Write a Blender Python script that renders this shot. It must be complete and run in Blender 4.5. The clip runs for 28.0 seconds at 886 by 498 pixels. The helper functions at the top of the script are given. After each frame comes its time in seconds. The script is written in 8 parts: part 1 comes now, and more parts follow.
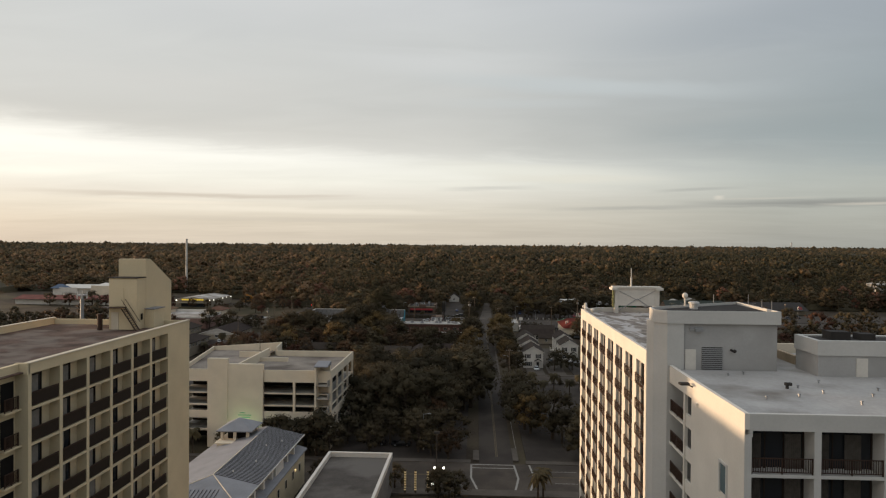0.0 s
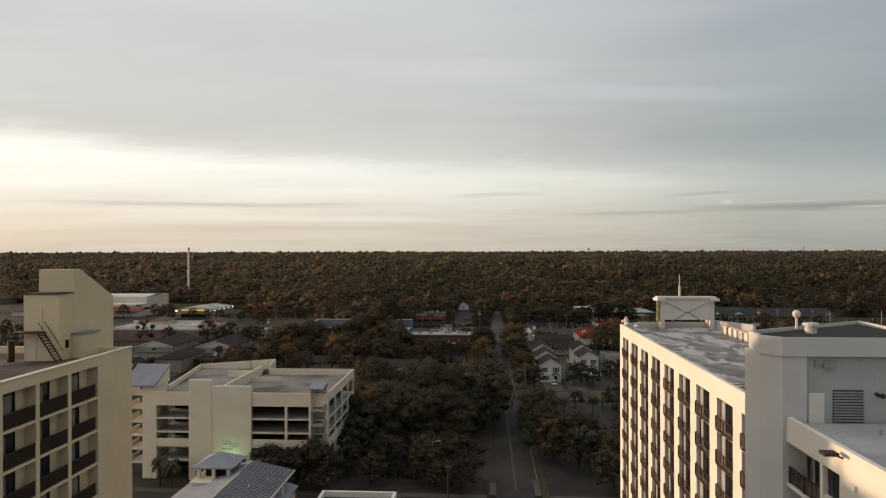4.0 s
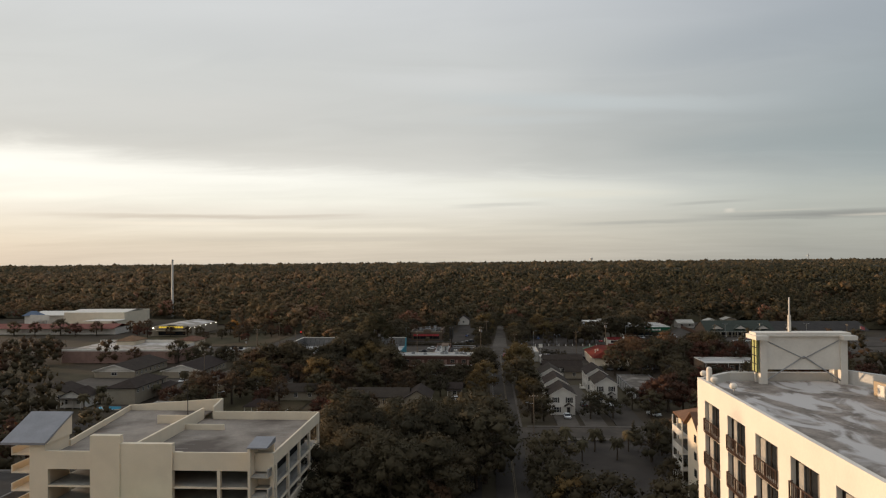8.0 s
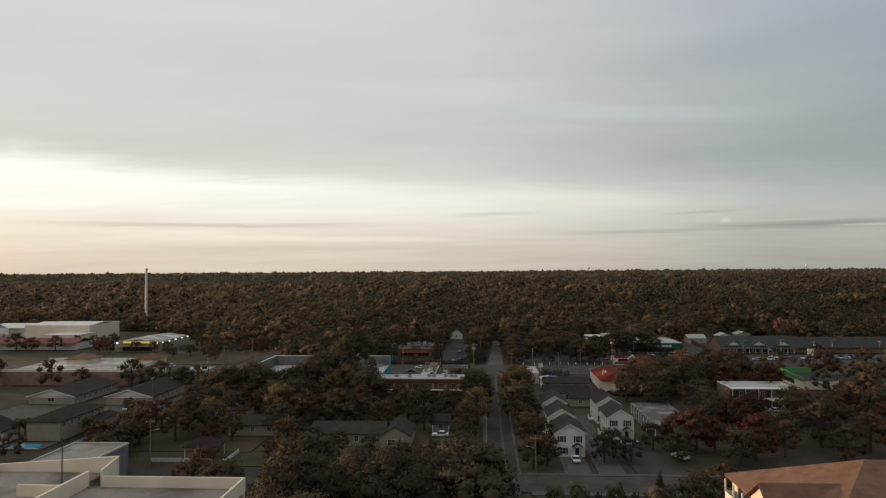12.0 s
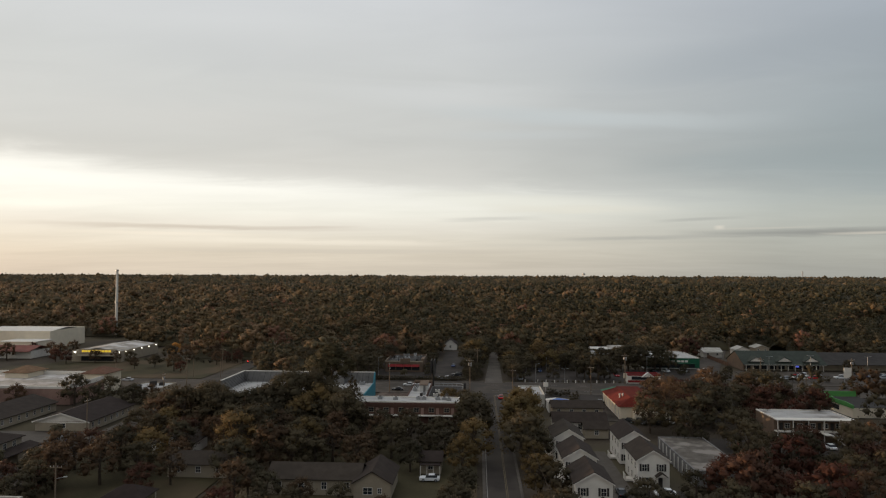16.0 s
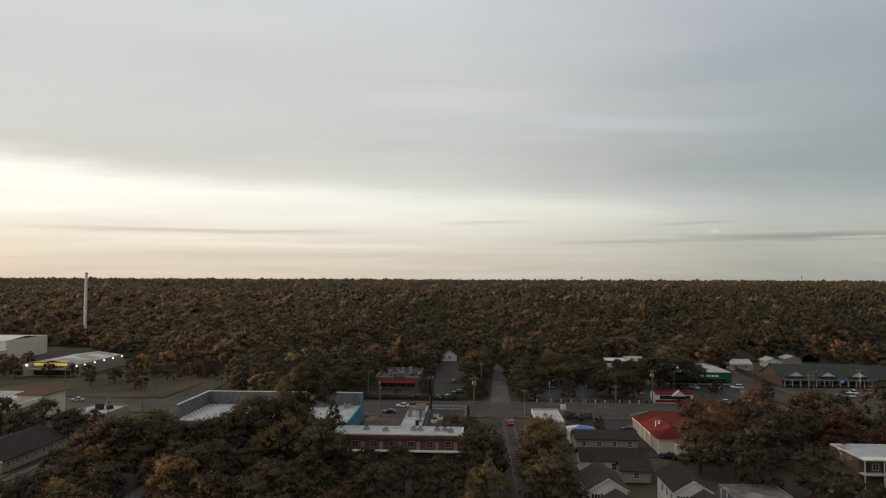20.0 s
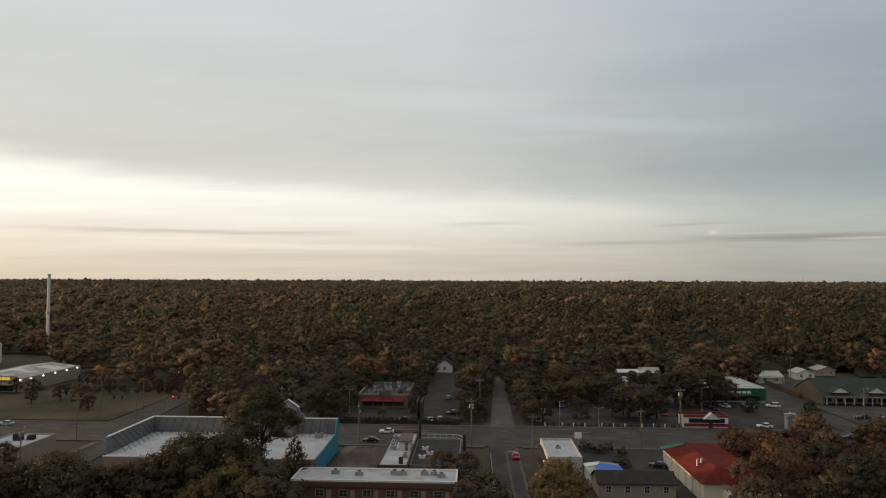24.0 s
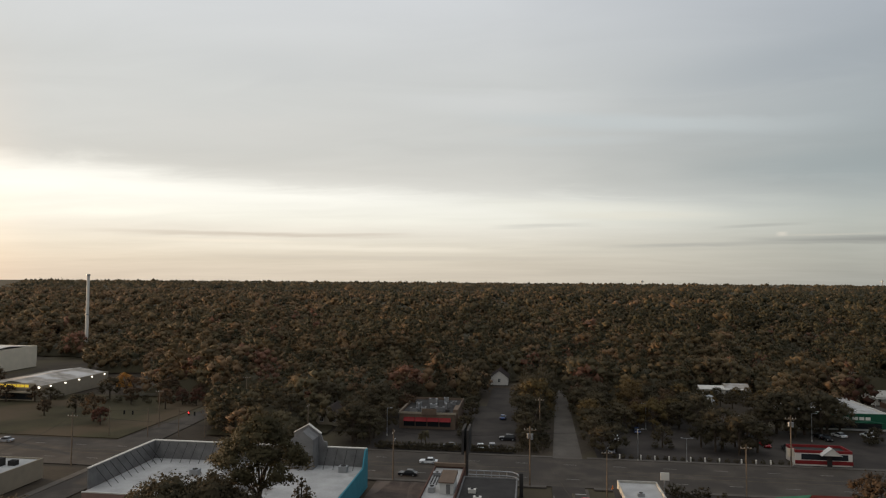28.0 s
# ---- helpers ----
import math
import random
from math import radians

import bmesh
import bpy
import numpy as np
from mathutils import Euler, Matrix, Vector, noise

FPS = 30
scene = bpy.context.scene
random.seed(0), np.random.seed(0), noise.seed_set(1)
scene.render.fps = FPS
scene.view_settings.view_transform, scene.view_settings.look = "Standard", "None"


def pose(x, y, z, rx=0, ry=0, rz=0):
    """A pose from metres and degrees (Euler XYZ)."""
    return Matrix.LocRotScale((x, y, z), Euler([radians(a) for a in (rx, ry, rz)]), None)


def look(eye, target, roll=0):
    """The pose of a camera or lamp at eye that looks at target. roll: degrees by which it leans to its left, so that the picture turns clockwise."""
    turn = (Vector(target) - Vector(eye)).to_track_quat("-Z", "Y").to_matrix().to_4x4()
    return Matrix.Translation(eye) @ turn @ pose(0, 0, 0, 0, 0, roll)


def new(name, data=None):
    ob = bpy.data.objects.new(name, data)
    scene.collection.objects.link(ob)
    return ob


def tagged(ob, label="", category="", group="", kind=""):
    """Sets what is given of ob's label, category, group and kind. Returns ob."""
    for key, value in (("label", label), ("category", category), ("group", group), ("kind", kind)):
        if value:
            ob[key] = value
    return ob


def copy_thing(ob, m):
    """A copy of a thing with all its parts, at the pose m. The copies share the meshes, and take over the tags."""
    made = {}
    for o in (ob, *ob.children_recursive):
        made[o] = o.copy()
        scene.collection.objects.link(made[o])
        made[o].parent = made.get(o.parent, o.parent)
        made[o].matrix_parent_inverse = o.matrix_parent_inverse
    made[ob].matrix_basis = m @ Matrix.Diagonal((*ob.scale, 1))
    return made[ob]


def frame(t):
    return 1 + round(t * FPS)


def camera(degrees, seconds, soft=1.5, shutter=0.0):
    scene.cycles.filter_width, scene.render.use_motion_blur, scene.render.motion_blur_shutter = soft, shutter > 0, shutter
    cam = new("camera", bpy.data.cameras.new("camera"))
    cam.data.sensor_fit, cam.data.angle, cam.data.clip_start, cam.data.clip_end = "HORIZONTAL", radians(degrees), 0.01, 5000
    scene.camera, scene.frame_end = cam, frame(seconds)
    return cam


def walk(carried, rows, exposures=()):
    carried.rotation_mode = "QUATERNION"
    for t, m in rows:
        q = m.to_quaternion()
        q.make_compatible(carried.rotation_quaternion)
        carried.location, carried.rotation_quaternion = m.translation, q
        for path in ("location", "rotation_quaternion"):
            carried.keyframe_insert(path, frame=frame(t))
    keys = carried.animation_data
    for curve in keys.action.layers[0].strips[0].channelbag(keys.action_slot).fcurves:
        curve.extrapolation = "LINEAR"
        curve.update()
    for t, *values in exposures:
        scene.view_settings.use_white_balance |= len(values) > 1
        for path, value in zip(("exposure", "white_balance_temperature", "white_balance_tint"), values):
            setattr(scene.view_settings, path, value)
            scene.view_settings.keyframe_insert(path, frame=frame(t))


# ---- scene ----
cam = camera(67.1, 28.0, 1.2)
PATH = [
    (0, (-1.410, 1.662, 46.382), (-2.420, 21.636, 46.172), 0.4),
    (0.5, (-1.448, 1.935, 46.386), (-2.498, 21.906, 46.116), 0.4),
    (1, (-1.619, 2.872, 46.359), (-2.709, 22.841, 46.129), 0.5),
    (1.5, (-1.865, 4.467, 46.323), (-2.985, 24.435, 46.123), 0.4),
    (2, (-2.179, 6.511, 46.270), (-3.330, 26.478, 46.110), 0.3),
    (2.5, (-2.431, 9.018, 46.202), (-3.611, 28.983, 46.082), 0.2),
    (3, (-2.646, 11.933, 46.114), (-3.846, 31.897, 46.034), 0.0),
    (3.5, (-2.691, 15.226, 46.038), (-3.921, 35.188, 45.988), -0.1),
    (5.5, (-2.162, 30.698, 45.742), (-3.463, 50.655, 45.882), -0.2),
    (6, (-2.297, 34.763, 45.783), (-3.607, 54.719, 45.953), -0.3),
    (6.5, (-2.392, 38.910, 45.788), (-3.713, 58.866, 45.998), -0.4),
    (7, (-2.385, 43.129, 45.798), (-3.705, 63.084, 46.049), -0.5),
    (7.5, (-2.190, 47.416, 45.817), (-3.500, 67.371, 46.097), -0.5),
    (8, (-1.972, 51.684, 45.841), (-3.282, 71.639, 46.151), -0.5),
    (8.5, (-1.673, 55.823, 45.869), (-2.983, 75.777, 46.209), -0.6),
    (9, (-1.351, 60.143, 45.881), (-2.661, 80.097, 46.251), -0.6),
    (9.5, (-0.978, 64.464, 45.876), (-2.289, 84.417, 46.276), -0.6),
    (10, (-0.735, 68.715, 45.915), (-2.016, 88.669, 46.345), -0.6),
    (10.5, (-0.698, 72.973, 45.906), (-1.978, 92.927, 46.377), -0.6),
    (11, (-0.765, 77.163, 45.925), (-2.015, 97.117, 46.425), -0.5),
    (11.5, (-0.762, 81.212, 45.933), (-2.002, 101.166, 46.473), -0.5),
    (12, (-0.761, 85.146, 45.910), (-1.972, 105.101, 46.490), -0.4),
    (12.5, (-0.761, 89.159, 45.897), (-1.962, 109.114, 46.507), -0.3),
    (14.5, (-1.388, 106.165, 46.057), (-2.498, 126.122, 46.757), -0.1),
    (15, (-1.616, 110.562, 46.075), (-2.716, 130.519, 46.785), -0.0),
    (15.5, (-1.911, 115.075, 46.067), (-2.980, 135.034, 46.767), 0.1),
    (16, (-2.344, 119.567, 46.061), (-3.394, 139.527, 46.771), 0.2),
    (16.5, (-2.948, 124.036, 46.062), (-3.978, 143.996, 46.802), 0.3),
    (17, (-3.538, 128.438, 46.027), (-4.528, 148.399, 46.777), 0.2),
    (17.5, (-4.104, 133.075, 46.004), (-5.094, 153.036, 46.764), 0.2),
    (18, (-4.527, 137.968, 45.959), (-5.507, 157.929, 46.719), 0.2),
    (18.5, (-4.793, 142.937, 45.915), (-5.753, 162.899, 46.695), 0.2),
    (19, (-4.968, 147.765, 45.875), (-5.928, 167.726, 46.665), 0.2),
    (19.5, (-5.176, 152.390, 45.857), (-6.126, 172.351, 46.667), 0.2),
    (20, (-5.374, 156.874, 45.834), (-6.314, 176.835, 46.654), 0.2),
    (20.5, (-5.539, 161.420, 45.851), (-6.469, 181.381, 46.681), 0.2),
    (21, (-5.683, 165.965, 45.910), (-6.603, 185.926, 46.739), 0.1),
    (21.5, (-5.707, 170.434, 45.993), (-6.617, 190.396, 46.813), 0.2),
    (23.5, (-5.279, 188.074, 46.283), (-6.159, 208.037, 47.143), 0.2),
    (24, (-5.128, 192.467, 46.278), (-6.018, 212.428, 47.130), 0.2),
    (24.5, (-4.970, 196.873, 46.252), (-5.870, 216.833, 47.122), 0.2),
    (25, (-4.879, 201.300, 46.186), (-5.769, 221.260, 47.061), 0.2),
    (25.5, (-4.850, 205.764, 46.099), (-5.740, 225.723, 46.979), 0.3),
    (26, (-4.824, 210.234, 46.036), (-5.714, 230.193, 46.921), 0.3),
    (26.5, (-4.750, 214.559, 45.997), (-5.660, 234.517, 46.875), 0.3),
    (27, (-4.643, 218.569, 45.966), (-5.533, 238.526, 46.871), 0.2),
    (27.5, (-4.787, 222.150, 45.928), (-5.666, 242.108, 46.828), 0.3),
    (27.8, (-5.149, 224.125, 45.900), (-6.064, 244.082, 46.805), 0.35),
    (27.9, (-5.270, 224.784, 45.891), (-6.637, 244.714, 46.799), 0.35),
    (28, (-5.390, 225.442, 45.882), (-7.980, 245.259, 46.791), 0.4),
]
walk(cam, [(t, look(eye, target, roll)) for t, eye, target, roll in PATH])

# ---- sky, sun ----
SUN_AZ, SUN_EL = 71.0, 2.7          # degrees to the left of +y, and above the horizon
world = bpy.data.worlds.new("sky")
scene.world = world
world.use_nodes = True
wt = world.node_tree
wt.nodes.clear()


def wn(kind, **kw):
    n = wt.nodes.new(kind)
    for k, v in kw.items():
        n.inputs[k].default_value = v
    return n


def wlink(a, b):
    wt.links.new(a, b)


def wmath(op, a, b=None, c=None, clamp=False):
    n = wt.nodes.new("ShaderNodeMath")
    n.operation, n.use_clamp = op, clamp
    for i, v in enumerate((a, b, c)):
        if v is None:
            continue
        if isinstance(v, (int, float)):
            n.inputs[i].default_value = v
        else:
            wlink(v, n.inputs[i])
    return n.outputs[0]


def wmix(fac, a, b):
    n = wt.nodes.new("ShaderNodeMix")
    n.data_type = "RGBA"
    for i, v in ((0, fac), (6, a), (7, b)):
        if isinstance(v, (int, float)):
            n.inputs[i].default_value = v
        elif isinstance(v, tuple):
            n.inputs[i].default_value = (*v, 1)
        else:
            wlink(v, n.inputs[i])
    return n.outputs[2]


def wramp(x, stops):
    n = wt.nodes.new("ShaderNodeValToRGB")
    el = n.color_ramp.elements
    while len(el) < len(stops):
        el.new(0.5)
    for e, (p, c) in zip(el, stops):
        e.position = p
        e.color = (*c, 1) if isinstance(c, tuple) else (c, c, c, 1)
    wlink(x, n.inputs[0])
    return n.outputs[0]


tc = wt.nodes.new("ShaderNodeTexCoord")
sep = wt.nodes.new("ShaderNodeSeparateXYZ")
wlink(tc.outputs["Generated"], sep.inputs[0])
dx, dy, dz = sep.outputs
elev = wmath("MULTIPLY_ADD", wmath("ARCSINE", dz), 57.2958, 0.55)
azim = wmath("MULTIPLY", wmath("ARCTAN2", dx, dy), 57.2958)     # degrees, right positive
# cloud sheet: direction laid on a flat layer, streaked from side to side
lay = wmath("ADD", wmath("MAXIMUM", dz, 0.0), 0.07)
comb = wt.nodes.new("ShaderNodeCombineXYZ")
wlink(wmath("DIVIDE", dx, lay), comb.inputs[0])
wlink(wmath("MULTIPLY", wmath("DIVIDE", dy, lay), 1.9), comb.inputs[1])
comb.inputs[2].default_value = 3.7


def wnoise(scale, detail=4.0, rough=0.55, dist=0.6, off=0.0):
    mp = wt.nodes.new("ShaderNodeMapping")
    mp.inputs["Location"].default_value = (off, off * 0.7, off)
    wlink(comb.outputs[0], mp.inputs[0])
    n = wn("ShaderNodeTexNoise", Scale=scale, Detail=detail, Roughness=rough, Distortion=dist)
    wlink(mp.outputs[0], n.inputs["Vector"])
    return n.outputs["Fac"]


broad = wnoise(0.33, 3.0, 0.5, 0.4, 1.3)
fine = wnoise(1.1, 6.0, 0.6, 0.7, 4.1)
# grey cloud deck over a lighter gap above the woods, both paler towards the sunset on the left
elev_n = wmath("DIVIDE", elev, 24.0, clamp=True)
gap_l = wramp(elev_n, ((0.0, (0.66, 0.58, 0.47)), (0.09, (0.73, 0.66, 0.55)), (0.14, (0.82, 0.76, 0.655)), (0.19, (0.85, 0.80, 0.715)), (0.23, (0.93, 0.90, 0.81)), (0.31, (0.99, 0.965, 0.89)), (0.40, (0.94, 0.915, 0.85))))
gap_r = wramp(elev_n, ((0.0, (0.32, 0.33, 0.305)), (0.09, (0.355, 0.375, 0.35)), (0.15, (0.375, 0.40, 0.38)), (0.20, (0.41, 0.44, 0.42)), (0.27, (0.39, 0.43, 0.425)), (0.35, (0.35, 0.40, 0.405))))
deck_l = wramp(elev_n, ((0.28, (0.70, 0.68, 0.635)), (0.40, (0.605, 0.59, 0.555)), (0.5, (0.59, 0.585, 0.56)), (0.7, (0.60, 0.605, 0.59)), (0.86, (0.625, 0.635, 0.635)), (1.0, (0.64, 0.655, 0.67))))
deck_r = wramp(elev_n, ((0.22, (0.315, 0.355, 0.365)), (0.36, (0.29, 0.34, 0.36)), (0.62, (0.315, 0.355, 0.385)), (0.8, (0.345, 0.385, 0.43)), (1.0, (0.375, 0.415, 0.47))))
az_n = wmath("DIVIDE", wmath("ADD", azim, 40.0), 80.0, clamp=True)
side_gap = wramp(az_n, ((0.0, 0.0), (0.3, 0.12), (0.5, 0.30), (0.62, 0.50), (0.8, 0.9), (1.0, 1.0)))
side_deck = wramp(az_n, ((0.0, 0.0), (0.3, 0.02), (0.48, 0.16), (0.62, 0.42), (0.78, 0.76), (0.92, 1.0)))
wav = wmath("MULTIPLY", wmath("SUBTRACT", fine, 0.5), 3.0)
swell = wmath("MULTIPLY", wmath("SUBTRACT", broad, 0.5), 0.9)
edge = wmath("SUBTRACT", wmath("ADD", wmath("ADD", elev, wmath("MULTIPLY", wav, 1.1)), swell), wmath("MULTIPLY_ADD", azim, -0.042, 6.75))
over = wt.nodes.new("ShaderNodeMapRange")
over.interpolation_type = "SMOOTHERSTEP"
over.inputs["From Min"].default_value, over.inputs["From Max"].default_value = -0.7, 2.3
wlink(edge, over.inputs[0])
sky_col = wmix(over.outputs[0], wmix(side_gap, gap_l, gap_r), wmix(side_deck, deck_l, deck_r))
# soft light and dark swathes
shade = wramp(broad, ((0.3, 0.94), (0.5, 1.0), (0.7, 1.06)))
grain = wramp(fine, ((0.3, 0.975), (0.5, 1.0), (0.72, 1.03)))
for tone_n in (shade, grain):
    mul = wt.nodes.new("ShaderNodeMix")
    mul.data_type, mul.blend_type = "RGBA", "MULTIPLY"
    mul.inputs[0].default_value = 1.0
    wlink(sky_col, mul.inputs[6])
    wlink(tone_n, mul.inputs[7])
    sky_col = mul.outputs[2]


def bump(x, centre, half):
    """1 at the centre, falling smoothly to 0 at half a width away."""
    d = wmath("DIVIDE", wmath("SUBTRACT", x, centre), half)
    return wmath("POWER", wmath("MAXIMUM", wmath("SUBTRACT", 1.0, wmath("MULTIPLY", d, d)), 0.0), 1.5)


# (azimuth, elevation, half width, half height, tilt per degree, colour, strength) of single cloud bands
for az, el, hw, hh, tilt, col, k in (
        (-23, 4.15, 15, 0.17, 0.005, (0.56, 0.50, 0.44), 0.75),
        (-14, 4.35, 5, 0.1, 0.02, (0.60, 0.54, 0.48), 0.5),
        (-26, 3.6, 10, 0.12, 0.0, (0.90, 0.82, 0.70), 0.5),
        (-14, 3.1, 18, 0.2, -0.01, (0.88, 0.82, 0.71), 0.55),
        (-10, 2.35, 22, 0.16, 0.0, (0.56, 0.52, 0.46), 0.45),
        (4, 6.6, 13, 0.5, -0.05, (0.80, 0.79, 0.71), 0.55),
        (8, 5.9, 10, 0.28, -0.03, (0.74, 0.71, 0.62), 0.5),
        (1, 5.15, 5, 0.16, 0.03, (0.56, 0.555, 0.52), 0.65),
        (18, 4.9, 4, 0.12, 0.02, (0.36, 0.37, 0.36), 0.55),
        (26, 3.7, 11, 0.26, -0.005, (0.255, 0.265, 0.265), 0.85),
        (13, 3.45, 8, 0.15, 0.01, (0.36, 0.365, 0.35), 0.6),
        (29.5, 3.55, 3.5, 0.09, 0.0, (0.58, 0.55, 0.49), 0.7),
        (22.5, 4.1, 5, 0.07, 0.0, (0.54, 0.52, 0.47), 0.5),
        (19.5, 4.2, 0.5, 0.12, 0.0, (0.68, 0.64, 0.57), 0.7),
        (8, 2.9, 14, 0.14, 0.0, (0.56, 0.54, 0.48), 0.5),
        (9, 13.4, 17, 0.55, -0.085, (0.54, 0.585, 0.60), 0.55),
        (4, 12.2, 9, 0.35, -0.02, (0.54, 0.57, 0.575), 0.4),
        (-3, 15.6, 12, 0.8, -0.05, (0.66, 0.67, 0.67), 0.4),
        (24, 9.2, 14, 0.9, -0.02, (0.285, 0.33, 0.35), 0.4),
        (-24, 12.8, 12, 1.1, 0.02, (0.63, 0.615, 0.585), 0.4),
        (-20, 18.0, 14, 1.2, 0.04, (0.565, 0.575, 0.575), 0.4),
        (22, 17.0, 16, 1.3, 0.04, (0.33, 0.365, 0.40), 0.4)):
    line = wmath("ADD", wmath("MULTIPLY", wmath("SUBTRACT", azim, az), tilt), el)
    e2 = wmath("SUBTRACT", elev, wmath("MULTIPLY", wav, hh * 0.8))
    m = wmath("MULTIPLY", bump(azim, az, hw), bump(e2, line, hh * 1.6))
    sky_col = wmix(wmath("MULTIPLY", m, k, clamp=True), sky_col, col)
# the thin middle of the cloud deck overhead is brighter than its rim
high = wramp(wmath("DIVIDE", elev, 90.0, clamp=True), ((0.28, 0.45), (0.42, 0.56), (0.65, 0.68), (1.0, 0.72)))
dim = wt.nodes.new("ShaderNodeMix")
dim.data_type, dim.blend_type = "RGBA", "MULTIPLY"
dim.inputs[0].default_value = 1.0
wlink(sky_col, dim.inputs[6])
wlink(wmath("DIVIDE", high, 0.45), dim.inputs[7])
sky_col = dim.outputs[2]
# the sunset itself, outside the picture to the left: a broad warm glow low over the woods
glow_m = wmath("MULTIPLY", bump(azim, -82.0, 44.0), bump(elev, 4.0, 16.0))
sky_col = wmix(wmath("MULTIPLY", glow_m, 1.0, clamp=True), sky_col, (1.7, 1.1, 0.65))
clear = wt.nodes.new("ShaderNodeTexSky")
clear.sky_type, clear.sun_disc = "NISHITA", False
clear.sun_elevation, clear.sun_rotation = radians(SUN_EL), radians(-SUN_AZ)
bgc = wn("ShaderNodeBackground", Strength=0.02)
wlink(clear.outputs[0], bgc.inputs[0])
bg = wn("ShaderNodeBackground", Strength=1.0)
wlink(sky_col, bg.inputs[0])
add = wt.nodes.new("ShaderNodeAddShader")
wlink(bg.outputs[0], add.inputs[0])
wlink(bgc.outputs[0], add.inputs[1])
wout = wt.nodes.new("ShaderNodeOutputWorld")
wlink(add.outputs[0], wout.inputs[0])

sun_data = bpy.data.lights.new("sun", "SUN")
sun_data.energy, sun_data.angle, sun_data.color = 5.0, radians(1.0), (1.0, 0.70, 0.44)
sun = new("sun", sun_data)
sa, se = radians(SUN_AZ), radians(SUN_EL)
sun.matrix_world = look((0, 0, 200), (math.sin(sa) * math.cos(se) * 10, -math.cos(sa) * math.cos(se) * 10, 200 - 10 * math.sin(se)))

# ---- materials ----


def mat(name, col, rough=0.8, vary=0.15, scale=0.6, fine_scale=8.0, bump_d=0.0, metal=0.0, obj_vary=0.0, tint=None, tint_scale=0.15, spec=0.12, stretch=None, tint_at=(0.48, 0.6)):
    """Base colour with blotches at two sizes, an optional second tint in patches, and fine relief."""
    m = bpy.data.materials.new(name)
    m.use_nodes = True
    t = m.node_tree
    b = t.nodes["Principled BSDF"]
    b.inputs["Roughness"].default_value, b.inputs["Metallic"].default_value = rough, metal
    b.inputs["Specular IOR Level"].default_value = spec
    geo = t.nodes.new("ShaderNodeNewGeometry")
    outs = []
    for s, d in ((scale, 4.0), (fine_scale, 3.0)):
        n = t.nodes.new("ShaderNodeTexNoise")
        n.inputs["Scale"].default_value, n.inputs["Detail"].default_value = s, d
        t.links.new(geo.outputs["Position"], n.inputs["Vector"])
        outs.append(n.outputs["Fac"])
    addn = t.nodes.new("ShaderNodeMath")
    addn.operation = "MULTIPLY_ADD"
    t.links.new(outs[1], addn.inputs[0])
    addn.inputs[1].default_value = 0.45
    t.links.new(outs[0], addn.inputs[2])
    rmp = t.nodes.new("ShaderNodeValToRGB")
    lo, hi = 1.0 - vary * 1.6, 1.0 + vary
    rmp.color_ramp.elements[0].position, rmp.color_ramp.elements[1].position = 0.42, 1.0
    rmp.color_ramp.elements[0].color = (*[min(1, c * lo) for c in col], 1)
    rmp.color_ramp.elements[1].color = (*[min(1, c * hi) for c in col], 1)
    t.links.new(addn.outputs[0], rmp.inputs[0])
    colour = rmp.outputs[0]
    if tint:
        n = t.nodes.new("ShaderNodeTexNoise")
        n.inputs["Scale"].default_value, n.inputs["Detail"].default_value = tint_scale, 5.0
        mp = t.nodes.new("ShaderNodeMapping")
        mp.inputs["Scale"].default_value = stretch or (1, 1, 1)
        n.inputs["Distortion"].default_value = 0.8 if stretch else 0.0
        t.links.new(geo.outputs["Position"], mp.inputs[0])
        t.links.new(mp.outputs[0], n.inputs["Vector"])
        r2 = t.nodes.new("ShaderNodeValToRGB")
        r2.color_ramp.elements[0].position, r2.color_ramp.elements[1].position = tint_at
        t.links.new(n.outputs["Fac"], r2.inputs[0])
        mx = t.nodes.new("ShaderNodeMix")
        mx.data_type = "RGBA"
        t.links.new(r2.outputs[0], mx.inputs[0])
        t.links.new(colour, mx.inputs[6])
        mx.inputs[7].default_value = (*tint, 1)
        colour = mx.outputs[2]
    if obj_vary:
        oi = t.nodes.new("ShaderNodeObjectInfo")
        hs = t.nodes.new("ShaderNodeHueSaturation")
        for sock, mid, amp in (("Value", 1.0, obj_vary), ("Hue", 0.5, obj_vary * 0.08)):
            mr = t.nodes.new("ShaderNodeMapRange")
            mr.inputs["To Min"].default_value, mr.inputs["To Max"].default_value = mid - amp, mid + amp
            t.links.new(oi.outputs["Random"], mr.inputs[0])
            t.links.new(mr.outputs[0], hs.inputs[sock])
        t.links.new(colour, hs.inputs["Color"])
        colour = hs.outputs[0]
    t.links.new(colour, b.inputs["Base Color"])
    if bump_d:
        bp = t.nodes.new("ShaderNodeBump")
        bp.inputs["Distance"].default_value, bp.inputs["Strength"].default_value = bump_d, 0.6
        t.links.new(addn.outputs[0], bp.inputs["Height"])
        t.links.new(bp.outputs[0], b.inputs["Normal"])
    return m


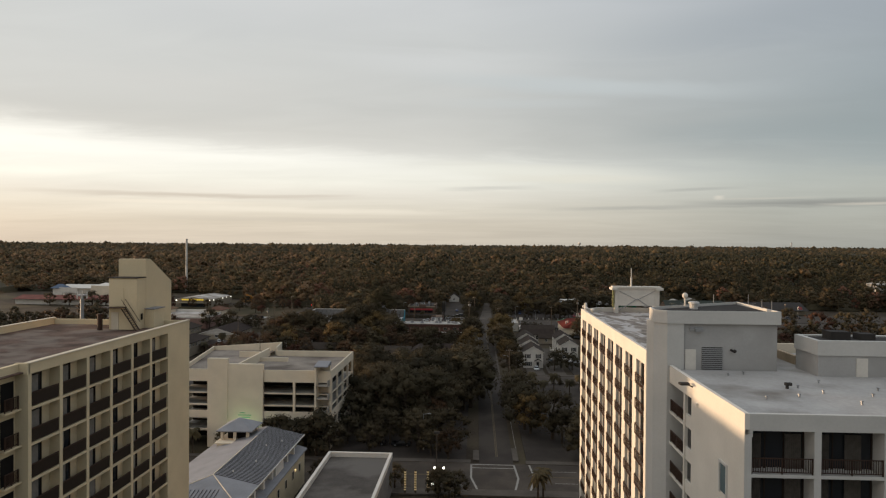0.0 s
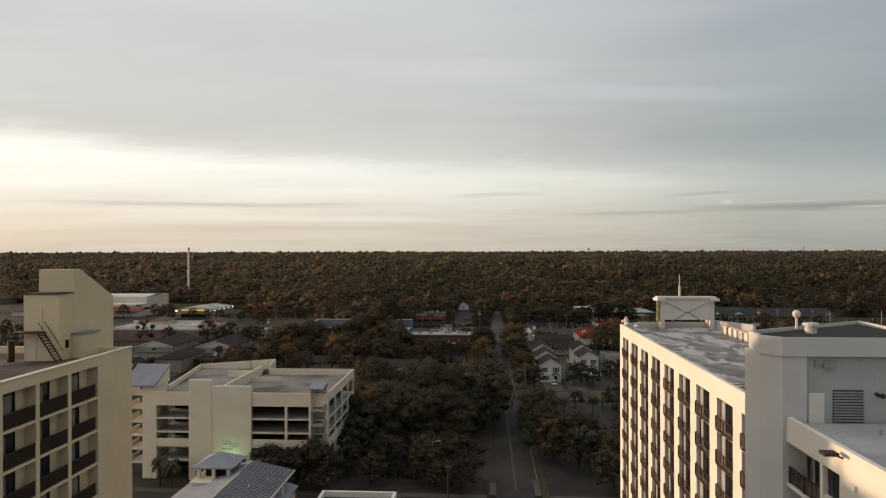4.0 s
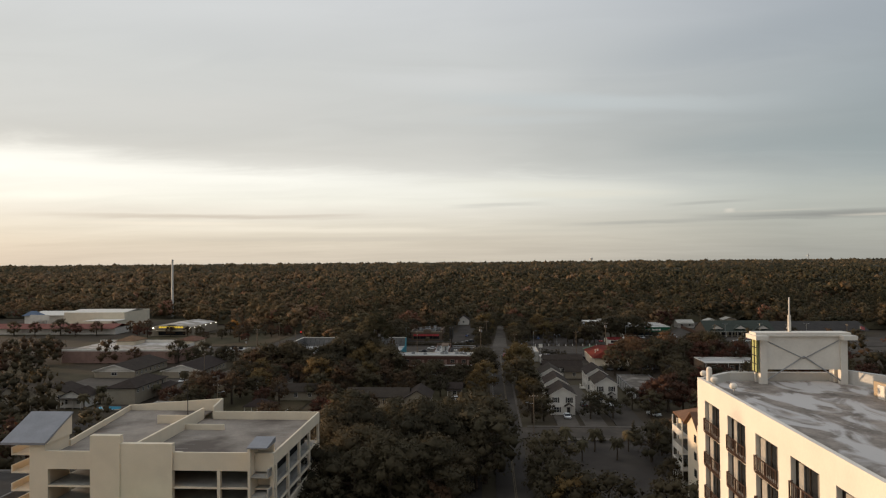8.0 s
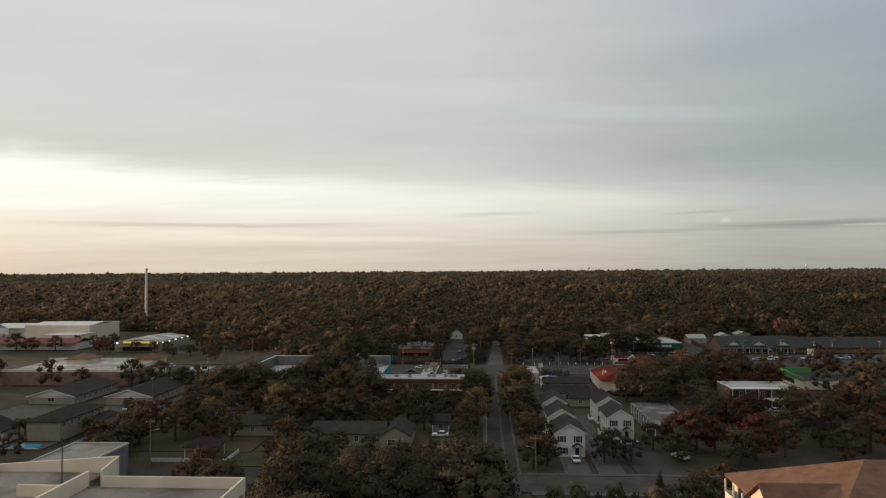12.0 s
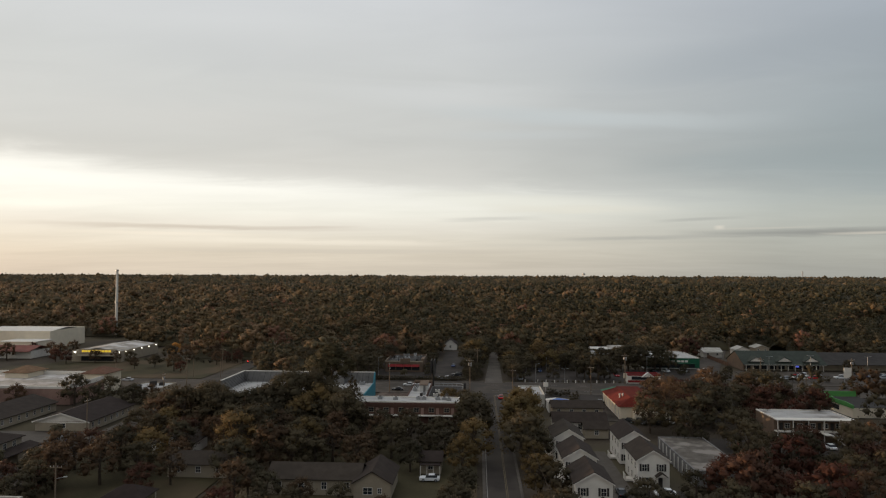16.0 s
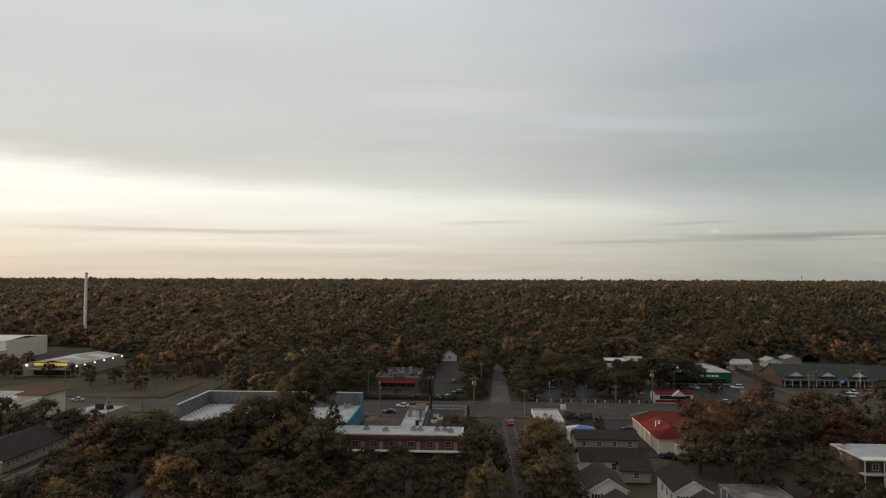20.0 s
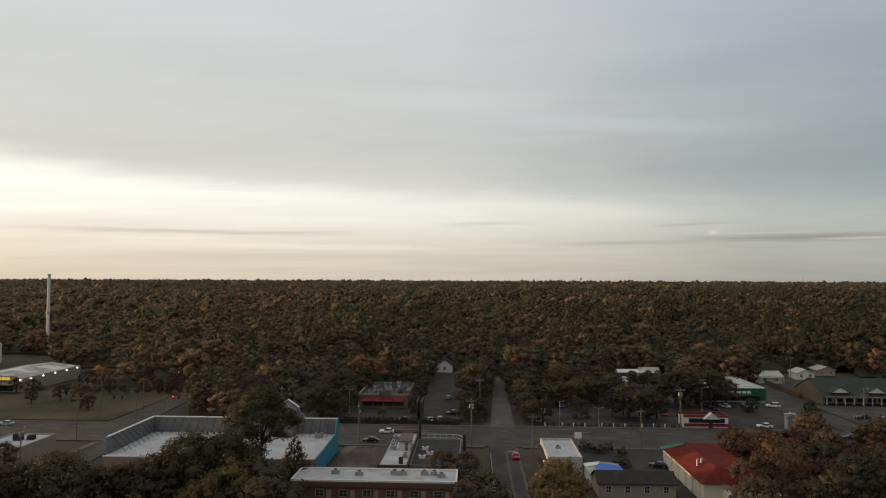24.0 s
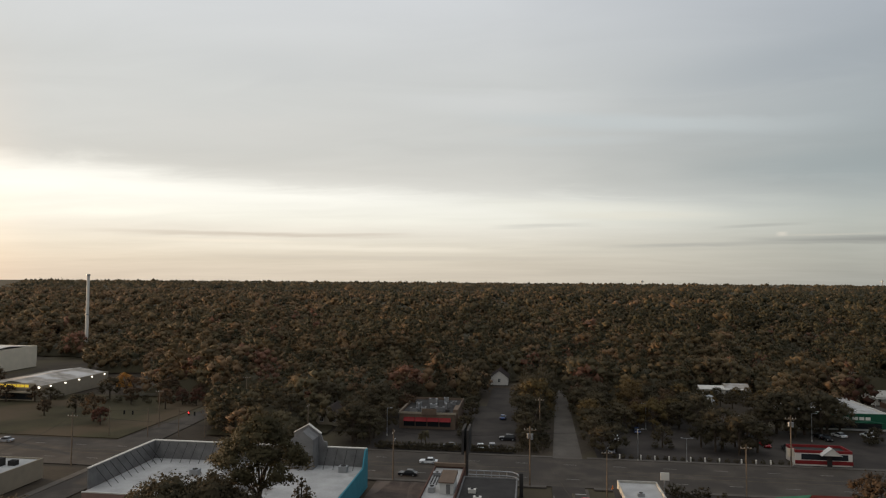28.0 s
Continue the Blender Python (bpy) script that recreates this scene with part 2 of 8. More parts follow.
def leaf_mat(name, col, col2, joined=False):
    """Leaves: two tints, mixed tree by tree and in soft patches over a crown, varied leaf by leaf, a little light passing through."""
    m = bpy.data.materials.new(name)
    m.use_nodes = True
    t = m.node_tree

    def node(kind, **kw):
        n = t.nodes.new("ShaderNode" + kind)
        for k, v in kw.items():
            n.inputs[k].default_value = v
        return n

    def math_n(op, a, b):
        n = t.nodes.new("ShaderNodeMath")
        n.operation = op
        for i, v in enumerate((a, b)):
            if isinstance(v, (int, float)):
                n.inputs[i].default_value = v
            else:
                t.links.new(v, n.inputs[i])
        return n.outputs[0]

    def span(x, lo, hi):
        n = node("MapRange")
        n.inputs["To Min"].default_value, n.inputs["To Max"].default_value = lo, hi
        t.links.new(x, n.inputs[0])
        return n.outputs[0]

    b = t.nodes["Principled BSDF"]
    b.inputs["Roughness"].default_value, b.inputs["Specular IOR Level"].default_value = 0.75, 0.12
    geo = t.nodes.new("ShaderNodeNewGeometry")
    if joined:
        at = t.nodes.new("ShaderNodeAttribute")
        at.attribute_name = "tone"
        own = at.outputs["Fac"]
    else:
        own = t.nodes.new("ShaderNodeObjectInfo").outputs["Random"]
    patch_n = node("TexNoise", Scale=0.35, Detail=3.0)
    t.links.new(geo.outputs["Position"], patch_n.inputs["Vector"])
    other = math_n("FRACT", math_n("MULTIPLY", own, 7.31), 0.0)
    fac = math_n("ADD", math_n("MULTIPLY", own, 0.75), span(patch_n.outputs["Fac"], -0.15, 0.4))
    r = t.nodes.new("ShaderNodeValToRGB")
    r.color_ramp.elements[0].position, r.color_ramp.elements[1].position = 0.15, 0.9
    r.color_ramp.elements[0].color, r.color_ramp.elements[1].color = (*col, 1), (*col2, 1)
    t.links.new(fac, r.inputs[0])
    val = math_n("MULTIPLY", span(other, 0.74, 1.26), span(geo.outputs["Random Per Island"], 0.9, 1.1))
    hs = t.nodes.new("ShaderNodeHueSaturation")
    t.links.new(val, hs.inputs["Value"])
    t.links.new(r.outputs[0], hs.inputs["Color"])
    t.links.new(hs.outputs[0], b.inputs["Base Color"])
    tr = t.nodes.new("ShaderNodeBsdfTranslucent")
    t.links.new(hs.outputs[0], tr.inputs[0])
    mx = t.nodes.new("ShaderNodeMixShader")
    mx.inputs[0].default_value = 0.3
    t.links.new(b.outputs[0], mx.inputs[1])
    t.links.new(tr.outputs[0], mx.inputs[2])
    t.links.new(mx.outputs[0], t.nodes["Material Output"].inputs[0])
    return m


def glow(name, col, strength):
    m = bpy.data.materials.new(name)
    m.use_nodes = True
    b = m.node_tree.nodes["Principled BSDF"]
    b.inputs["Base Color"].default_value = (*col, 1)
    b.inputs["Emission Color"].default_value = (*col, 1)
    b.inputs["Emission Strength"].default_value = strength
    return m


def glass(name, col=(0.02, 0.022, 0.025), rough=0.2):
    m = bpy.data.materials.new(name)
    m.use_nodes = True
    b = m.node_tree.nodes["Principled BSDF"]
    b.inputs["Base Color"].default_value = (*col, 1)
    b.inputs["Roughness"].default_value, b.inputs["Specular IOR Level"].default_value = rough, 0.3
    return m


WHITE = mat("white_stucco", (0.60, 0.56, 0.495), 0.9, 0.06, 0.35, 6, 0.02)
# greyer stucco, with shade painted in for the tower's front and corner shaft
GREYWALL = mat("grey_and_shaded_stucco", (0.47, 0.455, 0.425), 0.9, 0.06, 0.35, 6, 0.02)
CREAM = mat("yellow_cream_stucco", (0.58, 0.475, 0.31), 0.9, 0.07, 0.3, 6, 0.02)
SAND = mat("sand_stucco", (0.60, 0.52, 0.40), 0.9, 0.07, 0.3, 6, 0.02)
MEMBRANE = mat("white_roof_membrane", (0.354, 0.340, 0.320), 0.75, 0.16, 0.25, 3, 0.02, tint=(0.163, 0.143, 0.122), tint_scale=0.12, tint_at=(0.58, 0.72))
ROOFWORN = mat("worn_grey_roof", (0.29, 0.255, 0.215), 0.85, 0.3, 0.35, 4, 0.02, tint=(0.46, 0.43, 0.40), tint_scale=0.10)
TOWERROOF = mat("streaked_roof_coating", (0.23, 0.195, 0.165), 0.85, 0.4, 0.6, 5, 0.02, tint=(0.43, 0.40, 0.375), tint_scale=0.9, stretch=(0.5, 0.22, 1.0), tint_at=(0.47, 0.56))
GRAVEL = mat("brown_gravel_roof", (0.118, 0.078, 0.060), 0.95, 0.45, 0.35, 5, 0.03, tint=(0.17, 0.135, 0.11), tint_scale=0.22)
DECK = mat("worn_concrete_deck", (0.25, 0.215, 0.18), 0.9, 0.22, 0.2, 3, 0.01, tint=(0.11, 0.09, 0.075), tint_scale=0.07)
CONC = mat("concrete", (0.34, 0.32, 0.28), 0.9, 0.15, 0.5, 5, 0.01)
ASPHALT = mat("asphalt", (0.040, 0.033, 0.028), 0.9, 0.25, 0.15, 3, 0.005, tint=(0.054, 0.045, 0.037), tint_scale=0.06)
BLEACHED = mat("bleached_asphalt", (0.105, 0.090, 0.075), 0.9, 0.25, 0.15, 3, 0.005, tint=(0.080, 0.068, 0.056), tint_scale=0.07)
ASPHALT2 = mat("pale_worn_asphalt", (0.068, 0.056, 0.045), 0.9, 0.3, 0.15, 3, 0.005, tint=(0.048, 0.040, 0.033), tint_scale=0.08)
LINE = mat("white_road_paint", (0.26, 0.245, 0.22), 0.8, 0.15, 1.0, 6)
YLINE = mat("yellow_road_paint", (0.11, 0.085, 0.05), 0.8, 0.15, 1.0, 6)
PAVE = mat("concrete_pavement", (0.088, 0.075, 0.062), 0.9, 0.15, 0.5, 4, 0.01)
GRASS = mat("lawn_grass", (0.052, 0.043, 0.022), 0.95, 0.3, 0.08, 2.0, 0.05, tint=(0.078, 0.055, 0.032), tint_scale=0.03)
MULCH = mat("forest_floor", (0.052, 0.040, 0.028), 0.95, 0.3, 0.06, 1.5, 0.05, tint=(0.066, 0.054, 0.032), tint_scale=0.02)
BROWNASPH = mat("cracked_brown_asphalt", (0.072, 0.054, 0.044), 0.95, 0.3, 0.3, 4, 0.01, tint=(0.11, 0.086, 0.07), tint_scale=0.2, stretch=(1.0, 0.25, 1.0))
GLASS = glass("dark_window_glass")
TINT = glass("blue_green_glass", (0.10, 0.14, 0.15), 0.15)
CURTAIN = mat("pale_curtain", (0.55, 0.51, 0.45), 0.95, 0.1, 3.0, 14, 0.02)
RAIL = mat("brown_painted_rail", (0.050, 0.030, 0.022), 0.5, 0.1)
BRONZE = mat("bronze_panel", (0.026, 0.018, 0.013), 0.6, 0.1)
RUSTRAIL = mat("rust_brown_rail", (0.055, 0.031, 0.022), 0.6, 0.15)
# curtain colour darkened to look shaded, though it hangs before the glass
DARKCURTAIN = mat("shaded_curtain", (0.30, 0.27, 0.235), 0.95, 0.12, 3.0, 14, 0.02)
# darker again, with the front wing's recess shade in the colour
DIMCURTAIN = mat("dim_grey_curtain", (0.11, 0.098, 0.085), 0.95, 0.2, 3.0, 14, 0.02)
PLANTWALL = mat("grey_painted_render", (0.35, 0.34, 0.325), 0.9, 0.08, 0.35, 5, 0.02, tint=(0.30, 0.29, 0.275), tint_scale=0.2)
STEEL = mat("grey_steel", (0.30, 0.30, 0.30), 0.45, 0.1, metal=0.6)
# near-black for painted shade in openings and for black fittings
DARK = mat("black_and_shade", (0.012, 0.011, 0.010), 0.9, 0.1)
DKGREY = mat("dark_grey_roof", (0.040, 0.036, 0.033), 0.9, 0.2, 0.4, 4, 0.01)
BLUEMETAL = mat("blue_grey_metal_roof", (0.215, 0.215, 0.225), 0.55, 0.12, 0.4, 4, metal=0.1)
BRSHINGLE = mat("brown_shingle", (0.15, 0.085, 0.052), 0.95, 0.22, 0.6, 7, 0.03, obj_vary=0.15)
DKSHINGLE = mat("dark_shingle", (0.036, 0.027, 0.022), 0.95, 0.22, 0.6, 7, 0.02, obj_vary=0.2)
GREENROOF = mat("green_metal_roof", (0.036, 0.042, 0.034), 0.8, 0.15, 0.5, 4)
SIDING = mat("white_siding", (0.57, 0.53, 0.47), 0.7, 0.08, 0.5, 5)
TANSIDING = mat("tan_siding", (0.27, 0.225, 0.165), 0.8, 0.08, 0.5, 5)
BRICK = mat("red_brick_wall", (0.095, 0.050, 0.038), 0.9, 0.15, 0.8, 9, 0.01)
REDROOF = mat("red_tile_roof", (0.10, 0.017, 0.011), 0.95, 0.25, 0.6, 5, 0.02, spec=0.08)
BROWNWALL = mat("brown_painted_block", (0.135, 0.095, 0.068), 0.85, 0.12, 0.5, 5)
SLAB = mat("stained_concrete_roof", (0.105, 0.090, 0.075), 0.9, 0.3, 0.4, 4, 0.01, tint=(0.21, 0.185, 0.16), tint_scale=0.18)
REDTRIM = mat("red_painted_trim", (0.18, 0.02, 0.02), 0.6, 0.1)
TURQ = mat("turquoise_paint", (0.05, 0.20, 0.245), 0.7, 0.08, 0.5, 5)
GREENPAINT = mat("green_painted_wall", (0.014, 0.075, 0.042), 0.6, 0.08)
LIME = mat("lime_green_paint", (0.065, 0.20, 0.055), 0.6, 0.08)
PINKWALL = mat("pink_brown_block_wall", (0.24, 0.15, 0.12), 0.9, 0.12, 0.5, 5)
GREYBACK = mat("weathered_grey_panel", (0.16, 0.152, 0.145), 0.85, 0.18, 0.5, 4)
REDMETAL = mat("dull_red_metal_roof", (0.17, 0.065, 0.05), 0.8, 0.2, 0.3, 4)
BLUEGREY = mat("blue_grey_canvas", (0.10, 0.13, 0.18), 0.8, 0.15, 0.5, 4)
TARP = mat("blue_tarp", (0.035, 0.11, 0.36), 0.5, 0.15, 1.2, 6, 0.05)
WOODPOLE = mat("weathered_pole_wood", (0.16, 0.12, 0.085), 0.9, 0.2, 2, 10)
BARK = mat("bark", (0.06, 0.045, 0.033), 0.95, 0.25, 1.5, 8, 0.03)
FENCEW = mat("white_fence_paint", (0.55, 0.53, 0.49), 0.7, 0.1)
FENCEB = mat("brown_fence_wood", (0.13, 0.075, 0.05), 0.9, 0.2)
WATER = mat("pool_water", (0.04, 0.24, 0.36), 0.1, 0.1, 0.8, 3)
TYRE = mat("tyre_rubber", (0.02, 0.02, 0.02), 0.9, 0.05)
ORANGE = mat("orange_paint", (0.6, 0.16, 0.03), 0.6, 0.05)
PAINTS = {k: mat("car_paint_" + k, c, 0.25, 0.02, spec=0.5) for k, c in dict(white=(0.62, 0.62, 0.61), silver=(0.34, 0.35, 0.36), black=(0.015, 0.015, 0.017), red=(0.36, 0.012, 0.015), blue=(0.03, 0.06, 0.15), grey=(0.10, 0.10, 0.105)).items()}
LAMP = glow("lamp_glow", (1.0, 0.95, 0.82), 3.5)
WARM = glow("warm_lamp_glow", (1.0, 0.70, 0.32), 1.2)
STRING = glow("string_light_glow", (1.0, 0.72, 0.34), 0.22)
YSIGN = glow("yellow_sign_glow", (1.0, 0.66, 0.06), 0.35)
REDGLOW = glow("red_signal_glow", (1.0, 0.03, 0.03), 5.0)
GREENGLOW = glow("green_sign_glow", (0.06, 0.30, 0.16), 0.04)
LEAF = {
    "oak": leaf_mat("dark_oak_leaves", (0.055, 0.046, 0.027), (0.074, 0.056, 0.031)),
    "olive": leaf_mat("olive_leaves", (0.095, 0.068, 0.028), (0.125, 0.080, 0.032)),
    "rust": leaf_mat("rust_red_leaves", (0.088, 0.034, 0.022), (0.064, 0.034, 0.022)),
    "brown": leaf_mat("brown_autumn_leaves", (0.090, 0.052, 0.029), (0.066, 0.044, 0.025)),
    "pine": leaf_mat("pine_needles", (0.048, 0.042, 0.022), (0.074, 0.057, 0.027)),
    "gold": leaf_mat("golden_leaves", (0.390, 0.186, 0.042), (0.286, 0.143, 0.042)),
    "palm": leaf_mat("palm_fronds", (0.064, 0.054, 0.030), (0.088, 0.068, 0.035)),
    "town_oak": leaf_mat("town_oak_leaves", (0.055, 0.046, 0.027), (0.078, 0.058, 0.031), True),
    "town_rust": leaf_mat("town_rust_leaves", (0.088, 0.034, 0.022), (0.064, 0.034, 0.022), True),
    "town_brown": leaf_mat("town_brown_leaves", (0.090, 0.052, 0.029), (0.066, 0.044, 0.025), True),
    # most woodland leaves paler than the town's, with haze put into the colour
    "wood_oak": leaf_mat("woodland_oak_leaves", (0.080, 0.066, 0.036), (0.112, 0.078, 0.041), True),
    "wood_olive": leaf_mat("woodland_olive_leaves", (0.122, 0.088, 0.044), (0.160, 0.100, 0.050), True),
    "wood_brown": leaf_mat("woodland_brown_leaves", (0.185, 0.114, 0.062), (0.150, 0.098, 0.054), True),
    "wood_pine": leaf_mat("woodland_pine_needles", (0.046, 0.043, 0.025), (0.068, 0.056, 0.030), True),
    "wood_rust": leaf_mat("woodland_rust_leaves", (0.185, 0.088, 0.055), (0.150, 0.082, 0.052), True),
}

# ---- building blocks ----


class Shape:
    """Collects boxes, prisms and tubes into one mesh."""

    def __init__(self):
        self.v, self.f = [], []

    def poly(self, pts, faces):
        n = len(self.v)
        self.v += [tuple(p) for p in pts]
        self.f += [tuple(n + i for i in f) for f in faces]
        return self

    def box(self, x0, x1, y0, y1, z0, z1):
        return self.poly([(x, y, z) for z in (z0, z1) for x, y in ((x0, y0), (x1, y0), (x1, y1), (x0, y1))],
                         [(3, 2, 1, 0), (4, 5, 6, 7), (0, 1, 5, 4), (1, 2, 6, 5), (2, 3, 7, 6), (3, 0, 4, 7)])

    def prism(self, pts, axis, a, b):
        """The outline pts (counter-clockwise seen from the axis's positive end) pushed from a to b along axis."""
        def at(p, h):
            return {"x": (h, p[0], p[1]), "y": (p[1], h, p[0]), "z": (p[0], p[1], h)}[axis]
        n = len(pts)
        return self.poly([at(p, a) for p in pts] + [at(p, b) for p in pts],
                         [tuple(range(n))[::-1], tuple(range(n, 2 * n))] + [(i, (i + 1) % n, n + (i + 1) % n, n + i) for i in range(n)])

    def tube(self, p, q, r0, r1=None, n=8):
        p, q = Vector(p), Vector(q)
        r1 = r0 if r1 is None else r1
        d = (q - p).normalized()
        s = d.orthogonal().normalized()
        t = d.cross(s)
        ring = [(math.cos(2 * math.pi * i / n), math.sin(2 * math.pi * i / n)) for i in range(n)]
        return self.poly([p + (s * c + t * k) * r0 for c, k in ring] + [q + (s * c + t * k) * r1 for c, k in ring],
                         [tuple(range(n))[::-1], tuple(range(n, 2 * n))] + [(i, (i + 1) % n, n + (i + 1) % n, n + i) for i in range(n)])

    def ball(self, c, r, sz=1.0, n=8, m=5):
        pts, fs = [(c[0], c[1], c[2] - r * sz)], []
        for j in range(1, m):
            a = -math.pi / 2 + math.pi * j / m
            pts += [(c[0] + r * math.cos(a) * math.cos(2 * math.pi * i / n), c[1] + r * math.cos(a) * math.sin(2 * math.pi * i / n), c[2] + r * sz * math.sin(a)) for i in range(n)]
        pts.append((c[0], c[1], c[2] + r * sz))
        for i in range(n):
            k = (i + 1) % n
            fs.append((0, 1 + k, 1 + i))
            for j in range(m - 2):
                fs.append((1 + j * n + i, 1 + j * n + k, 1 + (j + 1) * n + k, 1 + (j + 1) * n + i))
            fs.append((1 + (m - 2) * n + i, 1 + (m - 2) * n + k, len(pts) - 1))
        return self.poly(pts, fs)

    def gable(self, x0, x1, y0, y1, eave, ridge, along="y", over=0.4, thick=0.18):
        """A pitched roof of two slopes with thickness; the ridge runs along x or y."""
        if along == "y":
            xm, s = (x0 + x1) / 2, (ridge - eave) / ((x1 - x0) / 2)
            e = eave - over * s
            pts = [(e, x0 - over), (ridge, xm), (e, x1 + over), (e + thick, x1 + over), (ridge + thick, xm), (e + thick, x0 - over)]
            return self.prism(pts, "y", y0 - over, y1 + over)
        ym, s = (y0 + y1) / 2, (ridge - eave) / ((y1 - y0) / 2)
        e = eave - over * s
        pts = [(y0 - over, e), (ym, ridge), (y1 + over, e), (y1 + over, e + thick), (ym, ridge + thick), (y0 - over, e + thick)]
        return self.prism(pts, "x", x0 - over, x1 + over)

    def hip(self, x0, x1, y0, y1, eave, ridge, over=0.5):
        x0, x1, y0, y1 = x0 - over, x1 + over, y0 - over, y1 + over
        w, d = x1 - x0, y1 - y0
        h = min(w, d) / 2
        a, b = ((x0 + h, (y0 + y1) / 2), (x1 - h, (y0 + y1) / 2)) if w >= d else (((x0 + x1) / 2, y0 + h), ((x0 + x1) / 2, y1 - h))
        base = [(x0, y0, eave), (x1, y0, eave), (x1, y1, eave), (x0, y1, eave)]
        low = [(x, y, eave - 0.18) for x, y, _ in base]
        pts = base + [(*a, ridge), (*b, ridge)] + low
        fs = [(0, 1, 5, 4), (1, 2, 5), (2, 3, 4, 5), (3, 0, 4)] if w >= d else [(0, 1, 4), (1, 2, 5, 4), (2, 3, 5), (3, 0, 4, 5)]
        return self.poly(pts, fs + [(9, 8, 7, 6), (6, 7, 1, 0), (7, 8, 2, 1), (8, 9, 3, 2), (9, 6, 0, 3)])

    def pent(self, x0, x1, y0, y1, eave, ridge, along="y"):
        """Walls of a gabled house up to its roof."""
        if along == "y":
            return self.prism([(0, x0), (eave, x0), (ridge, (x0 + x1) / 2), (eave, x1), (0, x1)], "y", y0, y1)
        return self.prism([(y0, 0), (y1, 0), (y1, eave), ((y0 + y1) / 2, ridge), (y0, eave)], "x", x0, x1)

    def mesh(self, name, shift=(0, 0, 0)):
        me = bpy.data.meshes.new(name)
        v = np.array(self.v, dtype=float).reshape(-1, 3) - np.array(shift)
        me.from_pydata(v.tolist(), [], self.f)
        bm = bmesh.new()
        bm.from_mesh(me)
        bmesh.ops.recalc_face_normals(bm, faces=bm.faces)
        bm.to_mesh(me)
        bm.free()
        return me


def origin(ob):
    p = Vector((0, 0, 0))
    while ob:
        p = p + ob.location
        ob = ob.parent
    return p


def thing(name, at, label, category, group="", kind=""):
    ob = new(name)
    ob.location = at
    ob.empty_display_size = 0.5
    return tagged(ob, label, category, group, kind)


def part(name, shape, material, parent, label="", shift=None):
    """One mesh under a thing or a part; the shape is given in the world's metres."""
    me = shape.mesh(name, origin(parent) if shift is None else shift)
    me.materials.append(material)
    ob = new(name, me)
    ob.parent = parent
    if label:
        tagged(ob, label)
    return ob


def solo(name, shape, material, label, category, kind="", at=(0, 0, 0), group=""):
    me = shape.mesh(name, at)
    me.materials.append(material)
    ob = new(name, me)
    ob.location = at
    return tagged(ob, label, category, group, kind)


def piece(name, me, parent, at, rz=0.0):
    """One more object on a mesh already made, at a world place under its parent."""
    ob = new(name, me)
    ob.parent = parent
    ob.location = Vector(at) - origin(parent)
    ob.rotation_euler = (0, 0, rz)
    return ob


def raw(name, shape, *mats):
    me = shape.mesh(name)
    for m in mats:
        me.materials.append(m)
    return me


# ---- ground, roads ----
def sheet(name, x0, x1, y0, y1, z, material, label, category, parent=None):
    s = Shape().box(x0, x1, y0, y1, z - 0.3, z)
    return solo(name, s, material, label, category, "structure")


g = Shape()
xs = [-4200, -1500, -600, -300, -150, -60, 0, 60, 150, 300, 600, 1500, 4200]
ys = [-900, -200, 0, 100, 200, 300, 400, 500, 700, 1000, 1500, 2200, 3200, 4200, 5600]
n = len(xs)
g.poly([(x, y, -0.25 + max(0, y - 1200) * 0.0026) for y in ys for x in xs],
       [(j * n + i, j * n + i + 1, (j + 1) * n + i + 1, (j + 1) * n + i) for j in range(len(ys) - 1) for i in range(n - 1)])
solo("ground", g, MULCH, "dark leaf-littered ground with patchy dry grass", "ground", "structure")

sheet("road_coast", -900, 900, 126.5, 141.5, 0.0, ASPHALT2, "wide worn asphalt coast road with lane markings", "road")
sheet("road_highway", -1500, 1500, 378.5, 402.5, 0.0, ASPHALT2, "wide grey asphalt highway crossing the town", "road")
sheet("road_street", -0.6, 6.6, 141.5, 378.5, 0.0, ASPHALT, "narrow dark asphalt side street", "road")
s = Shape().prism([(0.4, 402.5), (8.0, 402.5), (8.7, 470), (9.6, 530), (5.0, 530), (3.4, 470)], "z", -0.3, 0.0)
solo("road_back_street", s, BLEACHED, "pale worn asphalt street leading into the woods", "road", "structure")
sheet("road_cross_east", 6.6, 140, 224, 235, 0.0, ASPHALT2, "quiet asphalt cross street", "road")
sheet("road_cross_west", -170, -0.6, 226, 236, 0.0, ASPHALT, "quiet asphalt cross street under trees", "road")
sheet("road_west", -109, -101, 236, 378.5, 0.0, ASPHALT2, "asphalt street past the apartment blocks", "road")
s = Shape().prism([(-121, 402.5), (-109, 402.5), (-111, 440), (-112, 620), (-120, 620), (-118, 440)], "z", -0.3, 0.0)
solo("road_west_back", s, ASPHALT2, "asphalt street leading off the highway", "road", "structure")
s = Shape().prism([(108, 402.5), (118, 402.5), (112, 445), (122, 470), (150, 540), (142, 544), (112, 474), (101, 446)], "z", -0.3, 0.0)
solo("road_east_back", s, ASPHALT2, "asphalt lane beside the shopping strip", "road", "structure")
sheet("parking_lot_west", -31, -3.4, 143.5, 205, -0.02, ASPHALT, "dark asphalt car park under the trees", "car park")
sheet("parking_lot_east", 9.5, 75, 144, 222, -0.02, ASPHALT, "dark asphalt car park with palm islands", "car park")
sheet("parking_lot_grill", -50, -9.5, 404, 470, -0.02, ASPHALT, "asphalt car park round the burger restaurant", "car park")
sheet("grill_lane", -21, -9.5, 470.0, 512, -0.02, ASPHALT, "asphalt lane at the back of the car park", "lane")
sheet("parking_lot_golf", 12, 62, 404, 470, -0.02, ASPHALT, "wide asphalt car park behind a low hedge", "car park")
